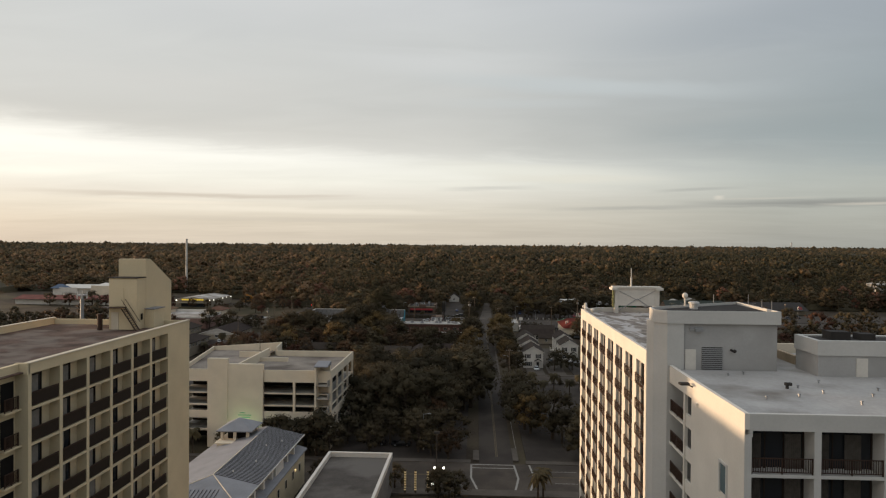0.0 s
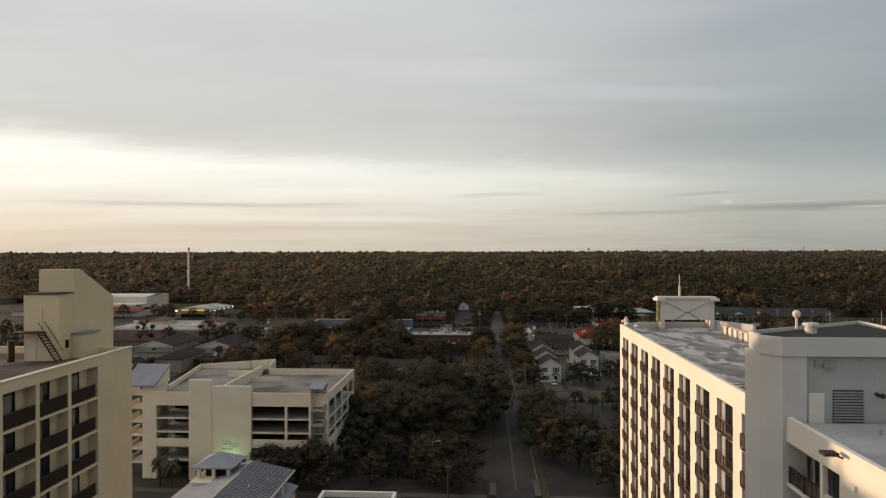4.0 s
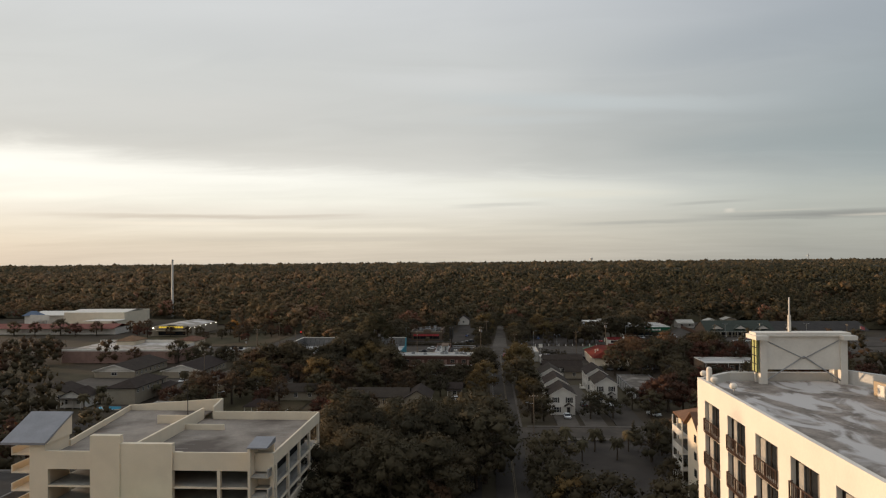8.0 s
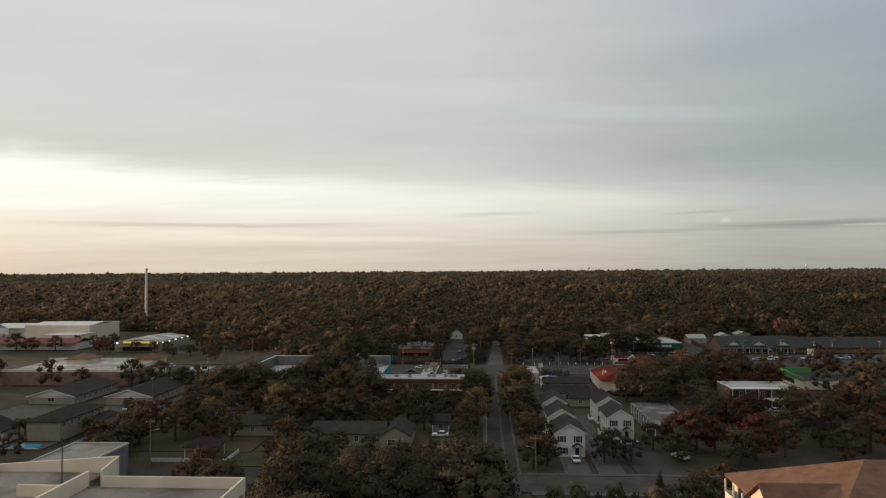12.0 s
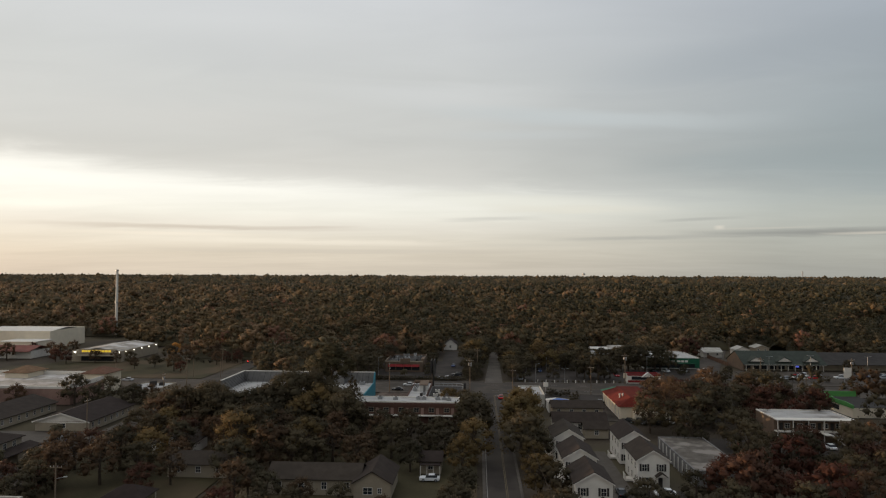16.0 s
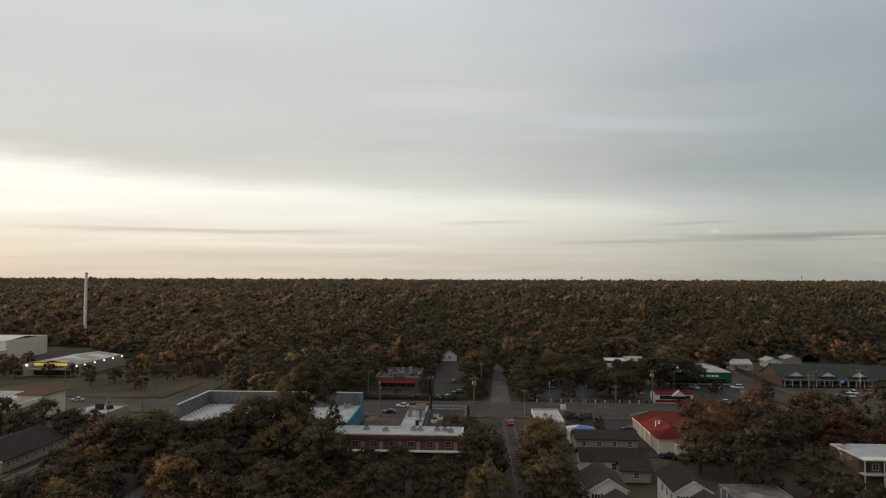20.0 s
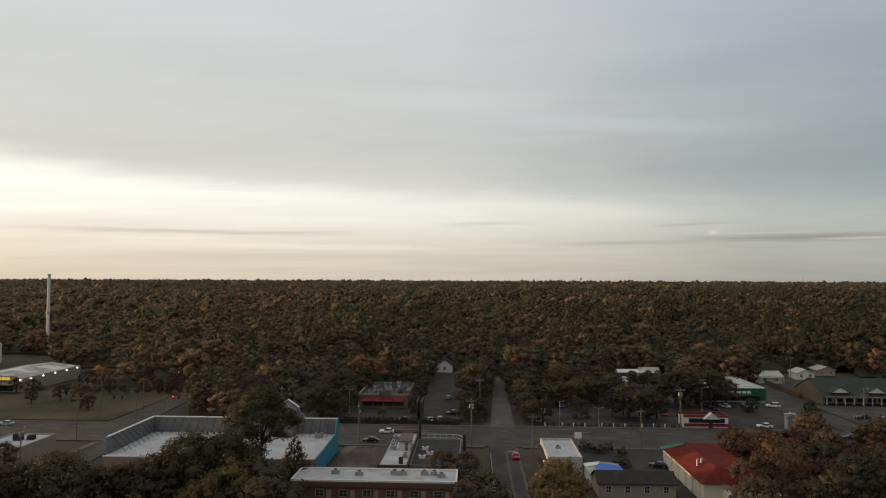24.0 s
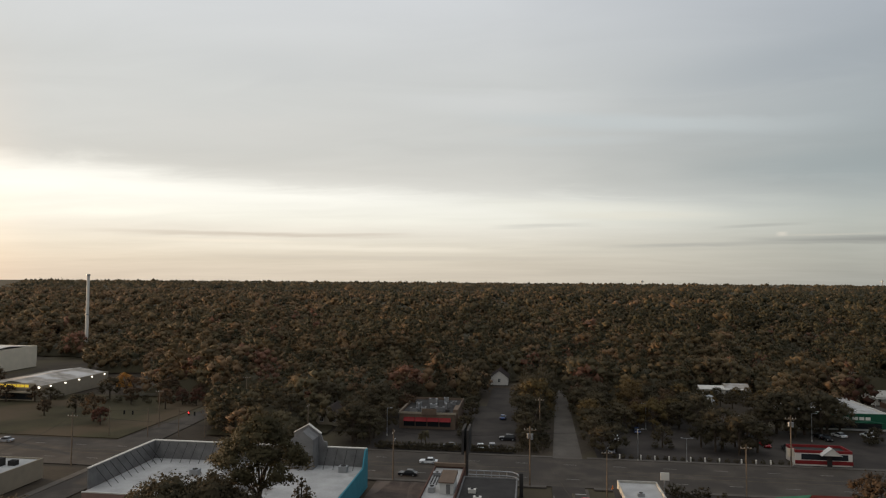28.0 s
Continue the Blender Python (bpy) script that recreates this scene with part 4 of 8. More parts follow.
part("parapet", Shape().box(-51.5, -51.15, 20, 78.0, 36.3, 37.1), CREAM, left)
part("coping", Shape().box(-35.42, -34.94, 50.2, 78.36, 37.0, 37.08).box(-51.56, -51.1, 20, 78.3, 37.1, 37.18), SAND, left)
part("recess_wall", Shape().box(-36.4, -35.9, 50.4, 72.9, 0, LT), CREAM, left)
part("end_wall", Shape().box(-36.4, -35.0, 72.9, 78.3, 0, LT), CREAM, left)
lp = [50.4 + 3.74 * k for k in range(7)]
lpier = raw("pier", Shape().box(-36.4, -35.0, -0.2, 0.2, 0, LT), CREAM)
for y in lp[1:6]:
    piece("pier", lpier, left, (0, y, 0))
piece("pier", lpier, left, (0, 50.3, 0))
lslab = raw("floor_slab", Shape().box(-36.4, -35.02, 50.3, 72.9, -0.2, 0), CREAM)
lback = raw("back_wall", Shape().box(-35.9, -35.86, 2.24, 3.34, 0, 2.55), CREAM)
ldoor = raw("glass_door", Shape().box(-35.9, -35.83, 0.1, 2.15, 0.02, 2.3), GLASS)
lframe = raw("door_frame", Shape().box(-35.85, -35.77, 0, 0.1, 0, 2.35).box(-35.85, -35.77, 1.08, 1.16, 0, 2.35).box(-35.85, -35.77, 2.14, 2.24, 0, 2.35).box(-35.85, -35.77, 0.1, 2.14, 2.27, 2.35), BRONZE)
lpanel = raw("balcony_panel", Shape().box(-35.14, -35.06, 0.02, 3.32, 0.08, 1.02), BRONZE)
lrail = raw("railing", Shape().box(-35.16, -35.04, 0, 3.34, 1.02, 1.1), RAIL)
lcurt = [raw("curtain", drape(l, "y", n, 2.15), DARKCURTAIN) for l, n in ((0.9, 6), (0.55, 4), (1.2, 8))]
for f in range(13):
    z = LT - LF * (f + 1) + 0.2
    piece("floor_slab", lslab, left, (0, 0, z))
    for k in range(6):
        y = lp[k] + 0.2
        d = piece("balcony_door", ldoor, left, (0, y, z))
        piece("door_frame", lframe, d, (0, y, z))
        piece("balcony_panel", lpanel, d, (0, y, z))
        piece("railing", lrail, d, (0, y, z))
        piece("curtain", lcurt[rnd.randrange(3)], d, (-35.75, y + 0.55 + rnd.random() * 0.3, z))
        piece("back_wall", lback, left, (0, y, z))
# older corner bay: narrow balcony and a bay window
part("corner_wall", Shape().box(-36.4, -36.0, 20, 50.1, 0, LT), CREAM, left)
cwin = raw("window", Shape().box(-36.0, -35.95, 46.0, 47.9, 0, 1.6), GLASS)
ccur = raw("curtain", drape(1.0, "y", 6, 1.5), CURTAIN)
csill = raw("window_sill", Shape().box(-35.98, -35.7, 45.8, 48.1, -0.9, -0.05), CREAM)
# flat near-black panel paints the balcony's shade; no recess is cut
cbal = raw("balcony_recess", Shape().box(-36.02, -35.98, 48.5, 49.9, 0.0, 2.1), DARK)
crail = raw("railing", rails(1.5, "y", 12), RAIL)
cslab = raw("floor_slab", Shape().box(-36.0, -35.5, 48.3, 50.1, -0.15, 0), CREAM)
for f in range(13):
    z = LT - LF * (f + 1) + 0.2
    w = piece("window", cwin, left, (0, 0, z + 0.8))
    piece("curtain", ccur, w, (-35.93, 46.2, z + 0.85))
    piece("window_sill", csill, w, (0, 0, z + 0.8))
    b = piece("balcony_recess", cbal, left, (0, 0, z))
    piece("railing", crail, b, (-35.6, 48.4, z))
    piece("floor_slab", cslab, left, (0, 0, z))
    w = piece("window", cwin, left, (0, -6, z + 0.8))
    piece("window_sill", csill, w, (0, -6, z + 0.8))
# lift house on the roof
part("core_wall", Shape().box(-47, -38.4, 78.3, 82.3, 0, 36.35), CREAM, left)
s = Shape().prism([(75.9, 36.3), (82.2, 36.3), (82.2, 41.4), (76.9, 44.2), (75.9, 44.2)], "x", -42.2, -39.0)
part("lift_house", s, CREAM, left)
part("lift_house_front", Shape().box(-42.2, -39.02, 73.9, 75.9, 36.3, 42.1), CREAM, left)
part("lift_house_roof", Shape().box(-42.35, -38.95, 73.8, 75.9, 42.1, 42.2), DKGREY, left)
part("side_hut", Shape().box(-39.0, -37.9, 75.6, 78.0, 36.3, 38.5), CREAM, left)
part("side_hut_roof", Shape().box(-39.1, -37.8, 75.5, 78.1, 38.5, 38.6), BLUEMETAL, left)
part("hut_window", Shape().box(-39.0, -38.96, 74.7, 75.1, 37.4, 38.1), DARK, left)
part("door", Shape().box(-41.3, -40.5, 73.84, 73.9, 39.0, 41.0), CREAM, left)
part("door", Shape().box(-41.9, -41.1, 73.84, 73.9, 36.4, 38.3), SAND, left)
ld = part("landing", Shape().box(-42.6, -40.2, 72.9, 73.9, 38.85, 38.95), RAIL, left)
part("railing", rails(2.3, "x", 14), RAIL, ld, shift=(42.55, -72.95, -38.95))
s = Shape()
for k in range(11):
    s.box(-40.3 + k * 0.15, -40.1 + k * 0.15, 73.0, 73.8, 38.65 - k * 0.235, 38.7 - k * 0.235)
for y in (73.0, 73.8):
    s.tube((-40.3, y, 38.8), (-38.6, y, 36.3), 0.06).tube((-40.3, y, 39.8), (-38.6, y, 37.3), 0.03)
part("stair", s, RAIL, left, "steep brown steel stair")
part("flue", Shape().tube((-42.9, 73.3, 36.3), (-42.9, 73.3, 38.2), 0.28, n=10), RUSTRAIL, left)

# ---- parking garage ----
gar = thing("parking_garage", (-54, 163, 0), "sand-coloured multi-storey parking garage with an open roof deck", "parking garage")
GX0, GX1, GY0, GY1 = -69.0, -33.7, 149.0, 180.5
part("roof_deck", Shape().box(GX0, -56.0, GY0 + 0.3, GY1, 16.2, 16.5), DECK, gar, "worn concrete roof deck with faded bay lines")
part("roof_deck", Shape().box(-56.0, GX1 - 0.3, GY0 + 0.3, 176, 15.6, 15.9), DECK, gar)
part("front_parapet", Shape().box(GX0, GX1, GY0, GY0 + 0.3, 14.7, 17.4), SAND, gar)
part("side_parapet", Shape().box(GX1 - 0.3, GX1, GY0 + 0.3, 176, 15.5, 17.4), SAND, gar)
part("back_parapet", Shape().box(-54.0, GX1 - 0.3, 175.7, 176, 15.5, 17.4), SAND, gar)
part("back_parapet", Shape().poly([(-73, 180.2, 15), (-54, 180.2, 15), (-54, 180.2, 18.9), (-73, 180.2, 17.5), (-73, 180.5, 15), (-54, 180.5, 15), (-54, 180.5, 18.9), (-73, 180.5, 17.5)], [(0, 1, 2, 3), (7, 6, 5, 4), (3, 2, 6, 7), (0, 3, 7, 4), (1, 5, 6, 2), (0, 4, 5, 1)]), SAND, gar)
part("left_parapet", Shape().poly([(-69, 155, 14.7), (-73, 180.3, 14.7), (-73, 180.3, 17.5), (-69, 155, 17.5), (-68.7, 155, 14.7), (-72.7, 180.3, 14.7), (-72.7, 180.3, 17.5), (-68.7, 155, 17.5)], [(0, 1, 2, 3), (7, 6, 5, 4), (3, 2, 6, 7), (0, 3, 7, 4), (1, 5, 6, 2), (0, 4, 5, 1)]), SAND, gar)
part("roof_deck", Shape().prism([(-69, 155), (-69, GY1), (-73, GY1)], "z", 16.2, 16.49), DECK, gar)
# wall between the two decks, ramp walls
part("ramp_wall", Shape().box(-56.3, -55.9, 151, 176, 15.6, 18.0), SAND, gar)
part("ramp_wall", Shape().box(-61.6, -55.9, 153.2, 153.5, 16.4, 17.6), SAND, gar)
part("ramp_wall", Shape().box(-55.9, -48.6, 151.0, 151.3, 15.8, 16.9), SAND, gar)
part("ramp_wall", Shape().box(-55.9, -48.8, 167.8, 168.1, 15.8, 16.9), SAND, gar)
part("ramp_wall", Shape().box(-62.0, -56.3, 169.8, 170.1, 16.4, 18.0), SAND, gar)
part("ramp_wall", Shape().poly([(-54.3, 176, 15.6), (-54.3, 180.4, 15.6), (-54.3, 180.4, 18.9), (-54.3, 176, 18.2), (-54.0, 176, 15.6), (-54.0, 180.4, 15.6), (-54.0, 180.4, 18.9), (-54.0, 176, 18.2)], [(0, 1, 2, 3), (7, 6, 5, 4), (3, 2, 6, 7), (0, 3, 7, 4), (1, 5, 6, 2), (0, 4, 5, 1)]), SAND, gar)
part("front_wall", Shape().box(-61.6, -57.0, GY0 - 0.5, GY0 + 0.5, 0, 19.9), SAND, gar)
part("front_wall", Shape().box(-57.0, -49.0, GY0 - 0.35, GY0 + 0.5, 0, 18.7), SAND, gar)
for x0, x1 in ((GX0, -61.6), (-49.0, GX1)):
    for a, b in ((12.0, 12.25), (9.3, 9.55), (6.5, 8.1), (3.6, 4.0)):
        part("floor_edge", Shape().box(x0, x1, GY0 + 0.02, GY0 + 0.3, a, b), SAND, gar)
for z in (3.4, 6.2, 9.1, 11.9):
    part("floor_plate", Shape().box(GX0 + 0.2, GX1 - 0.35, GY0 + 0.32, 175.6, z, z + 0.3), CONC, gar)
for x in (-42.3, GX1 - 0.5, GX0):
    part("pier", Shape().box(x, x + 0.5, GY0 - 0.03, GY0 + 0.6, 0, 14.7), SAND, gar)
# near-black blocks behind the openings stand in for the garage's inner shade
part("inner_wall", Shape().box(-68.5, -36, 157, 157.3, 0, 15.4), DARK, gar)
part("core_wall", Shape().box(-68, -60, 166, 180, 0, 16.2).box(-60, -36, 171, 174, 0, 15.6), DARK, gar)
for k in range(5):
    y = GY0 + 1.0 + k * 6.3
    part("side_pier", Shape().box(GX1 - 0.4, GX1, y, y + 0.6, 0, 15.5), SAND, gar)
for a, b in ((12.0, 12.3), (9.3, 9.6), (6.2, 8.0), (3.4, 3.8)):
    part("side_floor_edge", Shape().box(GX1 - 0.28, GX1 - 0.02, GY0 + 0.3, 176, a, b), SAND, gar)
# near-black sheet added inside the open side to darken it
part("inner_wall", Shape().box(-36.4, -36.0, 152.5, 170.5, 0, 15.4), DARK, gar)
for a in (13.1, 10.4, 7.6):
    part("side_cable", Shape().box(GX1 - 0.1, GX1 - 0.06, GY0 + 0.6, 175.6, a, a + 0.05).box(GX1 - 0.1, GX1 - 0.06, GY0 + 0.6, 175.6, a - 0.4, a - 0.35), STEEL, gar)
part("stair_tower", Shape().box(-71.4, -69.0, 149, 150.2, 0, 18.6).box(-70.2, -69.0, 150.2, 155, 0, 18.6), SAND, gar)
part("stair_roof", Shape().poly([(-75.6, 148.4, 18.4), (-68.6, 148.4, 18.4), (-68.6, 155.4, 21.6), (-75.6, 155.4, 21.6), (-75.6, 148.4, 18.75), (-68.6, 148.4, 18.75), (-68.6, 155.4, 21.9), (-75.6, 155.4, 21.9)], [(0, 1, 2, 3), (7, 6, 5, 4), (0, 4, 5, 1), (2, 6, 7, 3), (1, 5, 6, 2), (0, 3, 7, 4)]), BLUEMETAL, gar, "pale metal shed roof")
part("stair_wall", Shape().prism([(149, 18.4), (155.2, 18.4), (155.2, 21.6)], "x", -69.0, -68.7), SAND, gar)
for k in range(6):
    part("stair_landing", Shape().box(-75.2, -70.2, 150.2, 155, 2.6 + k * 2.75, 2.85 + k * 2.75).box(-75.2, -75.0, 150.2, 155, 2.85 + k * 2.75, 3.8 + k * 2.75), SAND, gar)
hut = part("stair_head", Shape().box(-37.0, -36.6, 147.2, 151, 0, 18.5).box(-36.6, -34.2, 150.6, 151, 0, 18.5), SAND, gar)
part("stair_head_roof", Shape().box(-37.1, -34.1, 147.1, 151.2, 18.5, 18.7).poly([(-37.1, 147.1, 18.7), (-34.1, 147.1, 18.7), (-34.1, 151.2, 19.3), (-37.1, 151.2, 19.3), (-37.1, 151.2, 18.7), (-34.1, 151.2, 18.7)], [(0, 1, 2, 3), (0, 3, 4), (1, 5, 2), (3, 2, 5, 4)]), BLUEMETAL, gar)
for k in range(5):
    part("stair_flight", Shape().box(-36.6, -34.0, 147.4, 150.6, 2.6 + k * 2.9, 2.85 + k * 2.9).box(-34.2, -34.0, 147.4, 150.6, 2.85 + k * 2.9, 3.8 + k * 2.9), CONC, gar)
for k in range(7):
    part("bay_line", Shape().box(-55, -50, 153.5 + k * 2.6, 153.62 + k * 2.6, 15.9, 15.906), LINE, gar)
    part("bay_line", Shape().box(-68, -63, 153.5 + k * 2.6, 153.62 + k * 2.6, 16.5, 16.506), LINE, gar)
    part("bay_line", Shape().box(-39, -34.5, 153.5 + k * 2.6, 153.62 + k * 2.6, 15.9, 15.906), LINE, gar)
for k in range(5):
    z = 2.85 + k * 2.9
    part("stair_flight", Shape().poly([(-34.0, 147.5, z), (-34.0, 150.5, z + 1.45), (-34.0, 150.5, z + 1.75), (-34.0, 147.5, z + 0.3), (-34.3, 147.5, z), (-34.3, 150.5, z + 1.45), (-34.3, 150.5, z + 1.75), (-34.3, 147.5, z + 0.3)], [(0, 1, 2, 3), (7, 6, 5, 4), (3, 2, 6, 7), (0, 4, 5, 1), (1, 5, 6, 2), (0, 3, 7, 4)]), SAND, gar)
part("light_pole", Shape().tube((-57.4, 172.2, 16.4), (-57.4, 172.2, 23.5), 0.09, 0.06), DKGREY, gar)
part("sign", Shape().box(-54.6, -51.6, 148.58, 148.64, 7.2, 7.35).box(-54.2, -53.0, 148.58, 148.64, 7.7, 7.85).box(-53.6, -51.9, 148.58, 148.64, 6.7, 6.85).box(-55.0, -52.6, 148.58, 148.64, 6.2, 6.35), GREENGLOW, gar, "small green lit sign bars")
gl_d = bpy.data.lights.new("sign_lamp", "AREA")
gl_d.energy, gl_d.color, gl_d.size = 85, (0.55, 1.0, 0.5), 2.0
gl_o = new("sign_lamp", gl_d)
gl_o.matrix_world = look((-53, 146.2, 4.2), (-53.2, 148.6, 7.0))

# ---- long building with cupola, pale blue metal roof ----
cup = thing("cupola_building", (-42, 112, 0), "long yellow building with blue-grey metal roof and a cupola", "building")
part("wall", Shape().box(-48.6, -35.6, 94, 127.6, 0, 8.6), CREAM, cup)
part("roof", Shape().poly([(-50, 93, 8.5), (-34.4, 93, 9.1), (-34.4, 128.6, 9.1), (-50, 128.6, 8.5), (-41.4, 101.5, 10.6), (-41.4, 128.6, 10.6)], [(0, 1, 4), (1, 2, 5, 4), (2, 3, 5), (3, 0, 4, 5), (3, 2, 1, 0)]), BLUEMETAL, cup, "blue-grey standing-seam metal roof")
seam = raw("seam", Shape().poly([(0.0, -0.03, 0), (0.0, 0.03, 0), (6.95, 0.03, -1.49), (6.95, -0.03, -1.49), (0.0, -0.03, 0.07), (0.0, 0.03, 0.07), (6.95, 0.03, -1.42), (6.95, -0.03, -1.42)], [(4, 5, 6, 7), (0, 4, 7, 3), (1, 2, 6, 5), (3, 7, 6, 2)]), DKGREY)
for k in range(54):
    piece("seam", seam, cup, (-41.38, 101.8 + k * 0.5, 10.6))
fseam = raw("seam", Shape().poly([(-0.03, 0, 0), (0.03, 0, 0), (0.03, 4.2, 0.9), (-0.03, 4.2, 0.9), (-0.03, 0, 0.07), (0.03, 0, 0.07), (0.03, 4.2, 0.97), (-0.03, 4.2, 0.97)], [(4, 5, 6, 7), (0, 4, 7, 3), (1, 2, 6, 5), (3, 7, 6, 2)]), DKGREY)
for k in range(12):
    piece("seam", fseam, cup, (-45.4 + k * 0.6, 93.1, 8.72 + k * 0.023))
part("ridge_cap", Shape().tube((-41.4, 101.5, 10.62), (-41.4, 122, 10.62), 0.1, n=6).tube((-41.4, 101.5, 10.62), (-34.4, 93, 9.12), 0.08, n=6).tube((-41.4, 101.5, 10.62), (-50, 93, 8.52), 0.08, n=6), SAND, cup)
part("gutter", Shape().box(-34.45, -34.3, 93, 128.6, 8.9, 9.08), SIDING, cup)
part("side_roof", Shape().poly([(-35.6, 94, 7.2), (-33.7, 94, 6.6), (-33.7, 128.2, 6.6), (-35.6, 128.2, 7.2), (-35.6, 94, 7.0), (-33.7, 94, 6.4), (-33.7, 128.2, 6.4), (-35.6, 128.2, 7.0)], [(0, 1, 2, 3), (7, 6, 5, 4), (0, 4, 5, 1), (2, 6, 7, 3), (1, 5, 6, 2), (0, 3, 7, 4)]), BLUEMETAL, cup)
part("side_wall", Shape().box(-35.6, -34.1, 94, 127.8, 0, 6.4), CREAM, cup)
for k in range(7):
    y = 96.5 + k * 4.4
    u = part("roof_unit", Shape().box(-35.5, -34.8, y, y + 0.8, 6.9, 8.2), SIDING, cup)
    part("fan_grille", Shape().tube((-35.15, y + 0.4, 8.2), (-35.15, y + 0.4, 8.27), 0.28, n=10), DKGREY, u)
    part("wall_panel", Shape().box(-35.6, -35.5, y + 1.6, y + 3.2, 7.3, 8.5), DKGREY, cup)
    w = part("window", Shape().box(-34.1, -34.05, y + 0.6, y + 1.6, 3.6, 5.0), GLASS, cup)
    part("window_frame", Shape().box(-34.1, -34.0, y + 0.5, y + 0.6, 3.5, 5.1).box(-34.1, -34.0, y + 1.6, y + 1.7, 3.5, 5.1).box(-34.1, -34.0, y + 0.6, y + 1.6, 5.0, 5.1), SAND, w)
part("screen_panel", Shape().box(-35.45, -34.7, 111.5, 116.0, 6.9, 8.6), SIDING, cup, "white roof-edge screen")
for k in (1, 5):
    part("wall_lamp", Shape().box(-34.1, -33.95, 96 + k * 5.0, 96.3 + k * 5.0, 4.6, 4.9), WARM, cup)
rv = raw("roof_vent", Shape().tube((0, 0, -0.1), (0, 0, 0.3), 0.1, n=8), SIDING)
for x, y, z in ((-38.4, 118, 10.0), (-37.6, 110, 9.8), (-39.2, 104, 10.15), (-36.8, 122, 9.65)):
    piece("roof_vent", rv, cup, (x, y, z))
part("cupola_base", Shape().box(-48.4, -42.4, 120.6, 127.6, 6, 9.4), SAND, cup)
part("cupola_floor", Shape().box(-48.8, -42.2, 120.4, 128.0, 9.4, 9.6), SAND, cup)
for x in (-48.2, -45.8, -43.4):
    for y in (122.6, 127.2):
        part("cupola_post", Shape().box(x - 0.2, x + 0.3, y - 0.2, y + 0.3, 9.6, 11.4), SAND, cup)
# near-black block between the posts stands in for shade under the roof
part("cupola_core", Shape().box(-47.4, -44.0, 123.4, 126.6, 9.6, 11.4), DARK, cup)
part("cupola_roof", Shape().hip(-48.2, -43.2, 122.6, 127.4, 11.4, 13.1, 0.8), BLUEMETAL, cup)

flat = thing("flat_roof_shop", (-23, 113, 0), "low flat-roofed shop with a white-capped parapet and stained grey roof", "shop")
part("wall", Shape().box(-28.8, -16.8, 96, 125, 0, 6.2), GREYBACK, flat)
part("roof_deck", Shape().box(-28.4, -17.2, 96.4, 124.6, 6.2, 6.25), mat("stained_dark_roof", (0.075, 0.066, 0.058), 0.9, 0.25, 0.25, 3, 0.01, tint=(0.12, 0.108, 0.096), tint_scale=0.12), flat)
for a in ((-28.8, -28.3, 96, 125), (-17.3, -16.8, 96, 125), (-28.3, -17.3, 124.5, 125)):
    part("parapet", Shape().box(*a, 6.2, 7.1), SIDING, flat)
tag = thing("roadside_sign", (-52, 132, 0), "tilted yellow-cream sign box on a post by the coast road", "sign")
part("post", Shape().tube((-52, 133, 0), (-52, 133, 7), 0.2), STEEL, tag)
part("sign_box", Shape().prism([(3.4, -53.4), (6.4, -52.4), (6.0, -50.4), (3.0, -51.4)], "y", 132.2, 132.8), SAND, tag)
part("sign_panel", Shape().prism([(3.9, -52.9), (5.9, -52.2), (5.6, -50.9), (3.6, -51.7)], "y", 132.1, 132.19), GREENPAINT, tag)

# ---- brown-roofed apartment block beside the tower ----
br = thing("apartment_block", (48, 172, 0), "cream apartment block with brown shingle roof and white balconies", "apartment block")
part("wall", Shape().box(35.2, 66, 160, 186, 0, 15.6), SAND, br)
part("roof", Shape().poly([(34.4, 158, 15.4), (67, 158, 15.4), (67, 187, 15.4), (34.4, 187, 15.4), (49, 177, 20.4), (60, 177, 20.4), (34.4, 158, 15.1), (67, 158, 15.1), (67, 187, 15.1), (34.4, 187, 15.1)], [(0, 1, 5, 4), (1, 2, 5), (2, 3, 4, 5), (3, 0, 4), (9, 8, 7, 6), (6, 7, 1, 0), (7, 8, 2, 1), (8, 9, 3, 2), (9, 6, 0, 3)]), BRSHINGLE, br)
gb = part("gable", Shape().prism([(168.6, 0), (176.6, 0), (176.6, 15.6), (172.6, 18.3), (168.6, 15.6)], "x", 34.2, 44), SAND, br)
part("gable_roof", Shape().gable(34.0, 46, 168.6, 176.6, 15.7, 18.4, "x", 0.5), BRSHINGLE, gb)
for k in range(5):
    z = 0.6 + k * 3.0
    bl = part("balcony", Shape().box(33.6, 35.2, 178, 184.6, z - 0.2, z), SIDING, br)
    part("balustrade", Shape().box(33.6, 33.75, 178, 184.6, z, z + 1.05).box(33.6, 35.2, 184.45, 184.6, z, z + 1.05), SIDING, bl)
    part("balcony_door", Shape().box(35.1, 35.2, 179, 183.5, z, z + 2.2), GLASS, bl)
    for y in (178.1, 181.3, 184.4):
        part("post", Shape().box(33.6, 33.8, y, y + 0.2, z + 1.05, z + 2.8), SIDING, bl)
    part("window", Shape().box(34.12, 34.2, 171.4, 172.6, z + 0.7, z + 2.0), GLASS, br)
    part("window", Shape().box(36, 37.2, 159.9, 160.0, z + 0.7, z + 2.0), GLASS, br)
    part("window", Shape().box(36.2, 37.4, 185.9, 186.05, z + 0.7, z + 2.0), GLASS, br)
cy = part("lift_cap", Shape().box(33.2, 36.2, 163.5, 167.6, 0, 17.4), SAND, br)
part("lift_cap_roof", Shape().box(33.5, 35.9, 163.8, 167.3, 17.4, 17.46), DKGREY, cy)

# ---- houses and low buildings ----


